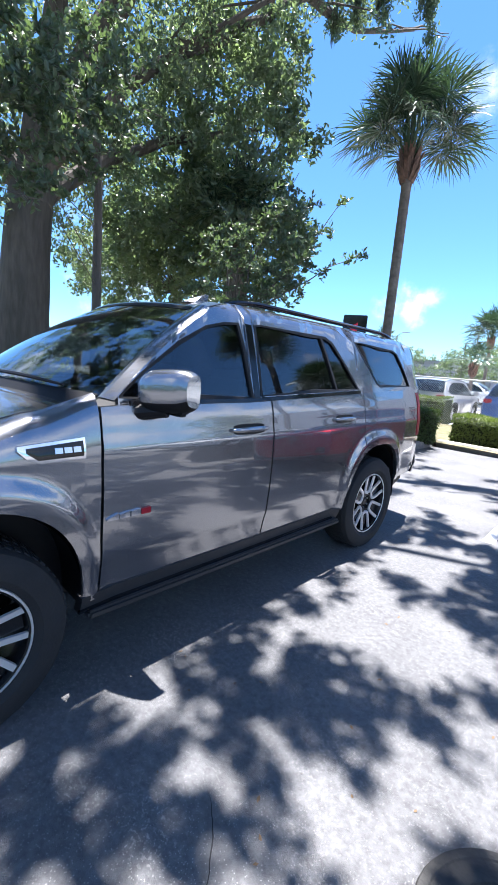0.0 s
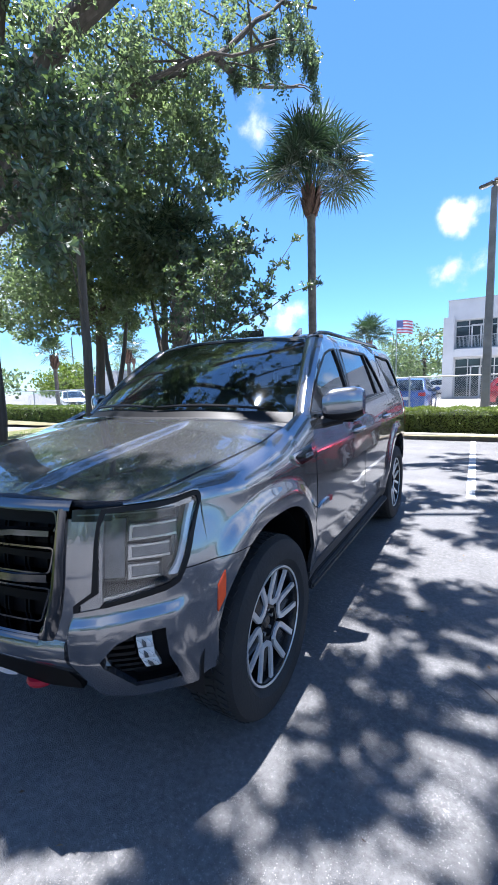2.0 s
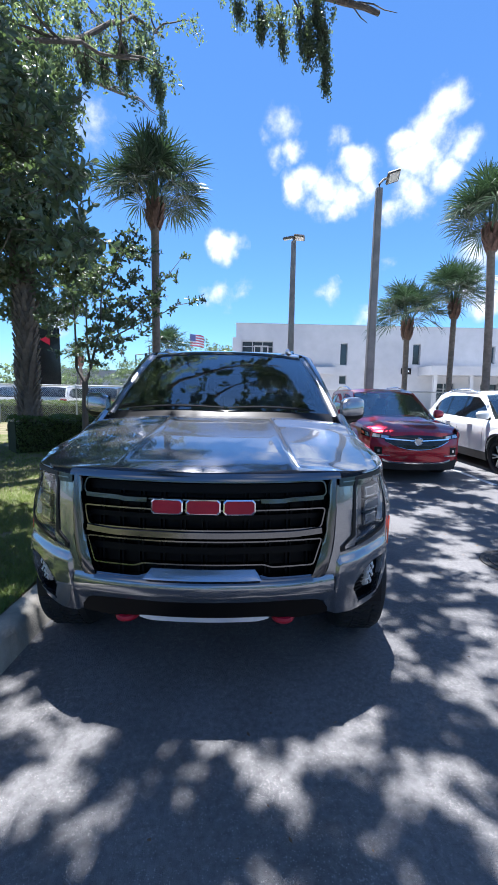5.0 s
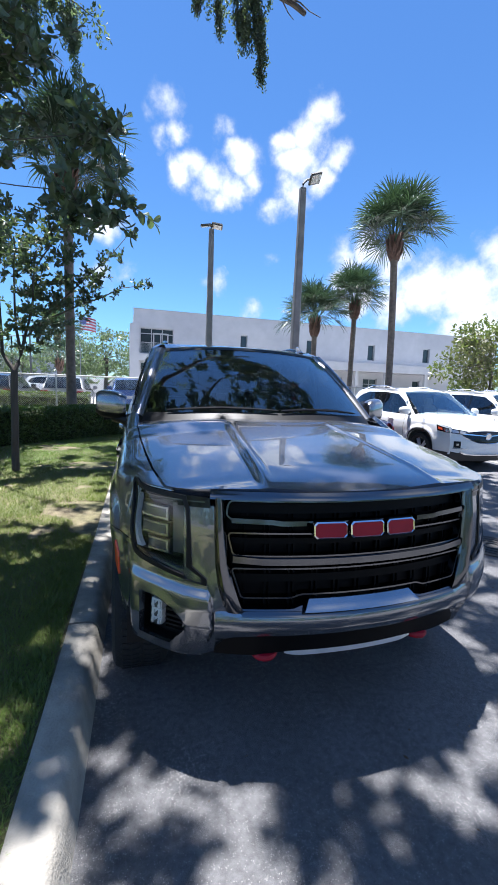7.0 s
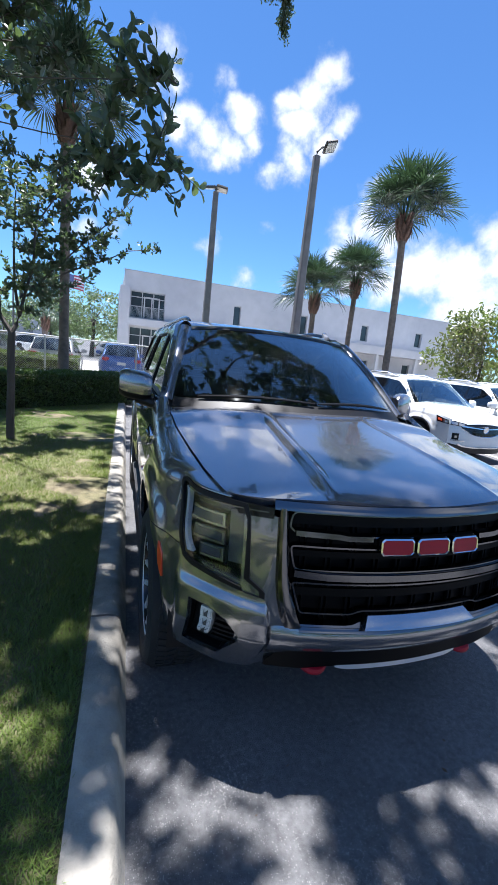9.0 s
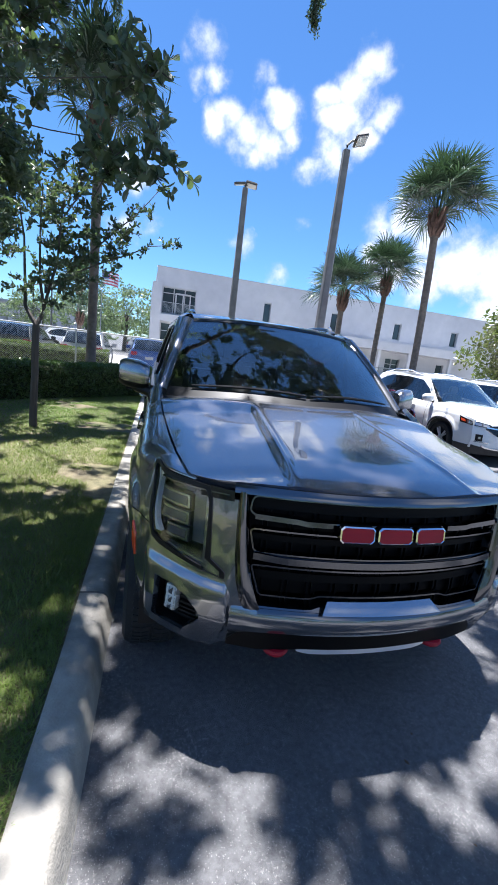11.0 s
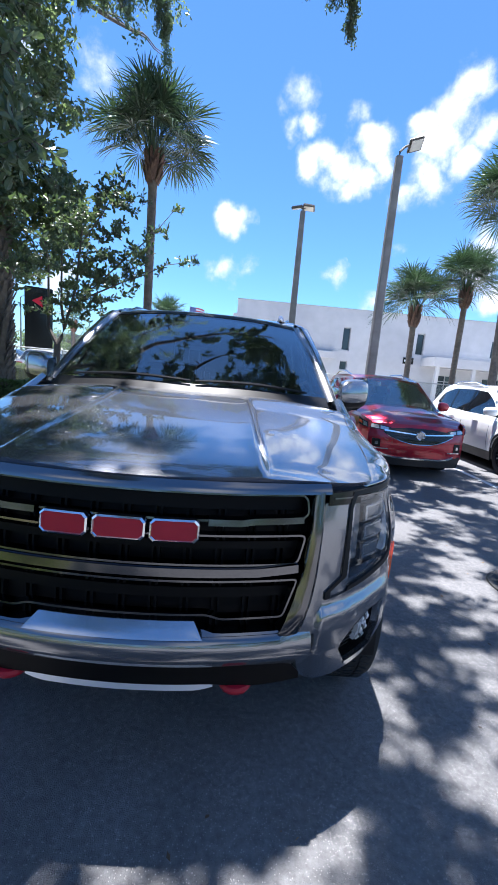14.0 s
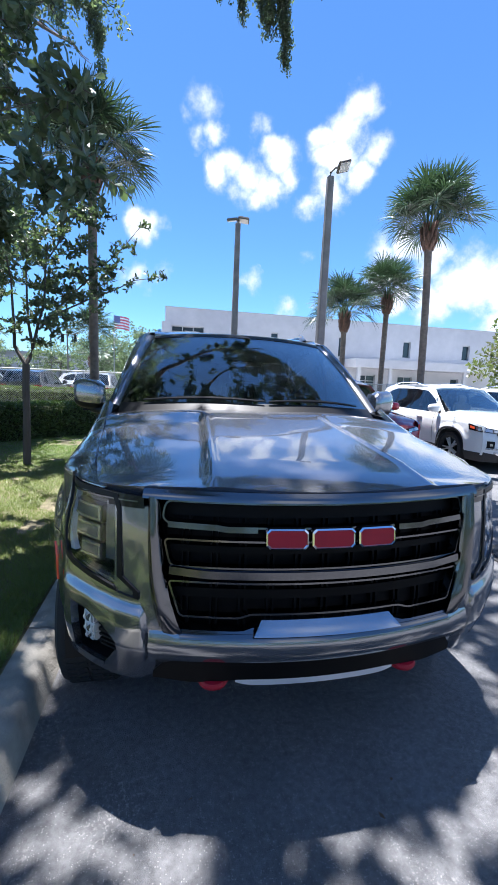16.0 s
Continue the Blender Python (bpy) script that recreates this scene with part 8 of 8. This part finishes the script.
# ---- distance: trees, palms, signs, flag ----
def far_tree(label, x, y, height, radius, seed, mat=None, trunk=0.18):
    r = random.Random(seed)
    stems = [([(0, 0, 0), (0.1, 0, height * 0.25), (0.2, 0.1, height * 0.5)], trunk, trunk * 0.5)]
    lobes = [((0, 0, height * 0.62), (radius, radius, height * 0.36), 80), ((r.uniform(-0.5, 0.5) * radius, 0.3 * radius, height * 0.5), (radius * 0.8, radius * 0.8, height * 0.25), 40)]
    return broad_tree("distant_tree", label, (x, y, 0), stems, lobes, 26, 0.34, mat or M_BROAD, seed, (0.7, 0.7, 0.55))


far_tree("rounded green tree beside the showroom", -5.6, 44, 7.2, 3.6, 301, trunk=0.25)
far_tree("bushy green tree beyond the street", -10.5, 52, 6.6, 3.6, 302)
far_tree("bushy green tree beyond the street", -16.5, 58, 6.0, 4.2, 303)
far_tree("bushy green tree beyond the street", -27.0, 60, 6.4, 5.0, 304)
far_tree("bushy green tree beyond the street", -40.0, 54, 6.5, 5.0, 305)
far_tree("bushy green tree beyond the street", -55.0, 48, 7.0, 6.0, 306)
far_tree("bushy green tree beyond the street", -62.0, 30, 6.0, 5.0, 307)
far_tree("low sunny tree beyond the side street", -34.0, 24, 4.4, 2.6, 308, M_HEDGE)
far_tree("crepe myrtle with pale blossoms beside the showroom", 20.2, 20.5, 6.8, 2.7, 309, leaf_material("myrtle_leaf", (0.10, 0.13, 0.035), (0.16, 0.10, 0.09), 0.4), 0.12)
sabal("feathery palm beside the flagpole", (-8.6, 33.5, 0), 4.5, 2.3, 40, 31)
sabal("pale green young palm beyond the fence", (-7.6, 27.0, 0), 2.4, 1.6, 20, 33)
sabal("street palm beyond the side lot", (-19.5, 17.5, 0), 3.6, 1.5, 18, 35)
sabal("street palm beyond the side lot", (-23.0, 15.0, 0), 3.4, 1.4, 18, 36)
sabal("street palm beside the dark sign", (-14.2, 28.5, 0), 3.6, 1.5, 18, 37)
sabal("street palm beyond the street", (-37.0, 36.0, 0), 5.0, 1.7, 18, 38)

flag_pole = thing("flagpole", "thin metal flagpole with a striped flag", "flagpole", at=(-7.75, 41.3, 0))
bm = bmesh.new()
tube(bm, [(0, 0, 0), (0, 0, 7.4)], [0.06, 0.035], 8)
part("pole", bm, M_METAL, flag_pole)
M_FLAGRED = material("flag_red", (0.6, 0.12, 0.14), 0.8, vary=0.05)
M_FLAGBLUE = material("flag_blue", (0.16, 0.18, 0.36), 0.8, vary=0.05)


def flag_wave(x, z):
    return Vector((x * 0.74, 0.16 * math.sin(x * 3.4) * min(1, x), z - 0.1 * x * x * 0.5))


for k in range(9):
    bm = bmesh.new()
    z1 = 7.3 - 0.135 * k
    x0 = 0.78 if k < 5 else 0.04
    add_grid(bm, [[flag_wave(x, z1 - 0.135), flag_wave(x, z1)] for x in lin(x0, 1.95, 16)])
    part("stripe", bm, M_FLAGRED if k % 2 == 0 else M_WHITE, flag_pole)
bm = bmesh.new()
add_grid(bm, [[flag_wave(x, 7.3 - 0.675), flag_wave(x, 7.3)] for x in lin(0.04, 0.78, 8)])
part("canton", bm, M_FLAGBLUE, flag_pole)

board = thing("roadside_sign", "tall black sign with a red emblem beyond the fence", "sign", at=(-16.2, 27.6, 0), turn=25)
bm = bmesh.new()
box(bm, -0.85, 0.85, -0.2, 0.2, 0, 5.75, 0.04)
part("sign_body", bm, M_GLOSSBLACK, board)
bm = bmesh.new()
bmesh.ops.create_cone(bm, segments=3, radius1=0.42, radius2=0.42, depth=0.05, cap_ends=True, matrix=pose(0, -0.215, 4.85, 90, 0, 0) @ pose(0, 0, 0, 0, 0, 90))
part("red_emblem", bm, M_RED, board)
blue_sign = thing("direction_sign", "small blue street sign on a post", "sign", at=(-24.5, 19.5, 0), turn=40)
bm = bmesh.new()
box(bm, -0.3, 0.3, -0.06, 0.06, 0.2, 2.6, 0.02)
part("panel", bm, material("sign_blue", (0.05, 0.1, 0.35), 0.4, vary=0.05), blue_sign)
bm = bmesh.new()
for z in (2.05, 2.25):
    box(bm, -0.2, 0.2, -0.07, -0.058, z, z + 0.07)
part("text_bar", bm, M_WHITE, blue_sign)

for k, (x, y, h) in enumerate(((-13.0, 46, 6.5), (-20.5, 44, 6.0), (-11.2, 60, 8.0), (-30, 52, 8.0), (-44, 33, 8.0))):
    p = thing("utility_pole", "slim street pole in the distance", "pole", "street poles", (x, y, 0))
    bm = bmesh.new()
    tube(bm, [(0, 0, 0), (0, 0, h), (0.5, 0, h + 0.3), (1.4, 0, h + 0.35)], [0.1, 0.07, 0.04, 0.03], 8)
    part("shaft", bm, M_FIXTURE, p)
light = thing("traffic_light", "dark traffic signal hung from a street mast", "traffic light", at=(-16.8, 55, 0))
bm = bmesh.new()
tube(bm, [(0, 0, 0), (0, 0, 6.2), (3.5, 0, 6.6)], [0.12, 0.1, 0.05], 8)
part("mast", bm, M_FIXTURE, light)
for x in (1.4, 2.9):
    bm = bmesh.new()
    box(bm, x - 0.18, x + 0.18, -0.15, 0.15, 5.4, 6.45, 0.04)
    part("signal_head", bm, M_BLACK, light)

# low buildings along the street
for k, (x, y, w, h, d) in enumerate(((-46, 40, 12, 3.6, 8), (-62, 22, 14, 4.0, 10), (-24, 72, 20, 4.2, 10))):
    b = thing("low_building", "low pale roadside building in the distance", "building", at=(x, y, 0), turn=20 * k)
    bm = bmesh.new()
    wall_with_holes(bm, -w / 2, w / 2, 0, h, -d / 2, -d / 2 + 0.3, [(-w / 2 + 1 + 2.4 * i, -w / 2 + 2.6 + 2.4 * i, 0.6, 2.4) for i in range(int(w / 2.6))])
    part("wall", bm, M_WALL, b, "", 0)
    bm = bmesh.new()
    box(bm, -w / 2, w / 2, -d / 2 + 0.3, d / 2, 0, h)
    part("inner_block", bm, M_FRAME, b, "", 0)
    bm = bmesh.new()
    box(bm, -w / 2 - 0.3, w / 2 + 0.3, -d / 2 - 0.3, d / 2 + 0.3, h + 0.004, h + 0.35)
    part("roof", bm, M_FRAME, b, "", 0)

# wooded horizon
r = np.random.default_rng(77)
cl = []
for k in range(420):
    a = r.uniform(-math.pi, math.pi)
    d = r.uniform(95, 125)
    cl.append((d * math.sin(a), d * math.cos(a), r.uniform(0.5, 5.5)))
pts = clump_points(cl, 60, (3.2, 3.2, 2.0), 78)
pts[:, 2] = np.maximum(pts[:, 2], 0.2)
tagged(leaf_mesh("far_trees", pts, 1.0, M_OAK, None, 79, 0.0, 0.8), "dark green line of trees on the horizon", "trees", kind="stuff")

# unseen trees added behind the walk, to darken what the paint mirrors
cl = []
for k in range(330):
    x = r.uniform(-34, 22)
    top = 4.4 + 1.6 * noise.noise((x * 0.25, 0, 4.0))
    cl.append((x, -15.5 + r.uniform(-1.6, 1.6), r.uniform(0.6, top)))
pts = clump_points(cl, 42, (0.9, 0.9, 0.75), 95)
pts[:, 2] = np.maximum(pts[:, 2], 0.15)
tagged(leaf_mesh("unseen_tree_belt", pts, 0.42, M_OAK, None, 96, 0.1, 0.6), "unseen dark green belt of trees, added behind the lot", "trees", kind="stuff")

# fallen leaves and grit on the asphalt
r = np.random.default_rng(61)
n = 260
lx, ly = r.uniform(-3.6, 1.2, n), r.uniform(-1.4, 5.0, n)
ok = ~((lx > -3.6) & (lx < -1.63) & (ly > -0.4))
spots = np.stack([lx[ok], ly[ok], np.full(ok.sum(), 0.008)], 1)
M_LITTER = material("dry_leaf", (0.16, 0.10, 0.05), 0.8, vary=0.3, scale=30, island=0.5)
litter = leaf_mesh("fallen_leaves", spots, r.uniform(0.012, 0.032, len(spots)), M_LITTER, None, 62, 0.0, 0.5)
litter.scale.z = 0.45
tagged(litter, "scattered small dry leaves on the asphalt", "leaf litter", kind="stuff")
for k, (x, y, a, ln) in enumerate(((-0.62, 0.66, 2.5, 0.34), (-0.2, 2.9, 0.6, 0.7))):
    bm = bmesh.new()
    rows = []
    q = Vector((x, y, 0.004))
    for i in range(15):
        w = 0.0022 * math.sin(math.pi * (i + 0.6) / 15.2)
        a += r.uniform(-0.25, 0.25)
        step = Vector((math.cos(a), math.sin(a), 0))
        s = Vector((-step.y, step.x, 0))
        rows.append([q - s * w, q + s * w])
        q = q + step * ln / 14
    add_grid(bm, rows, flip=True)
    tagged(link_mesh("crack", bm, M_RUBBER, smooth=0), "thin dark crack in the asphalt", "crack", kind="structure")
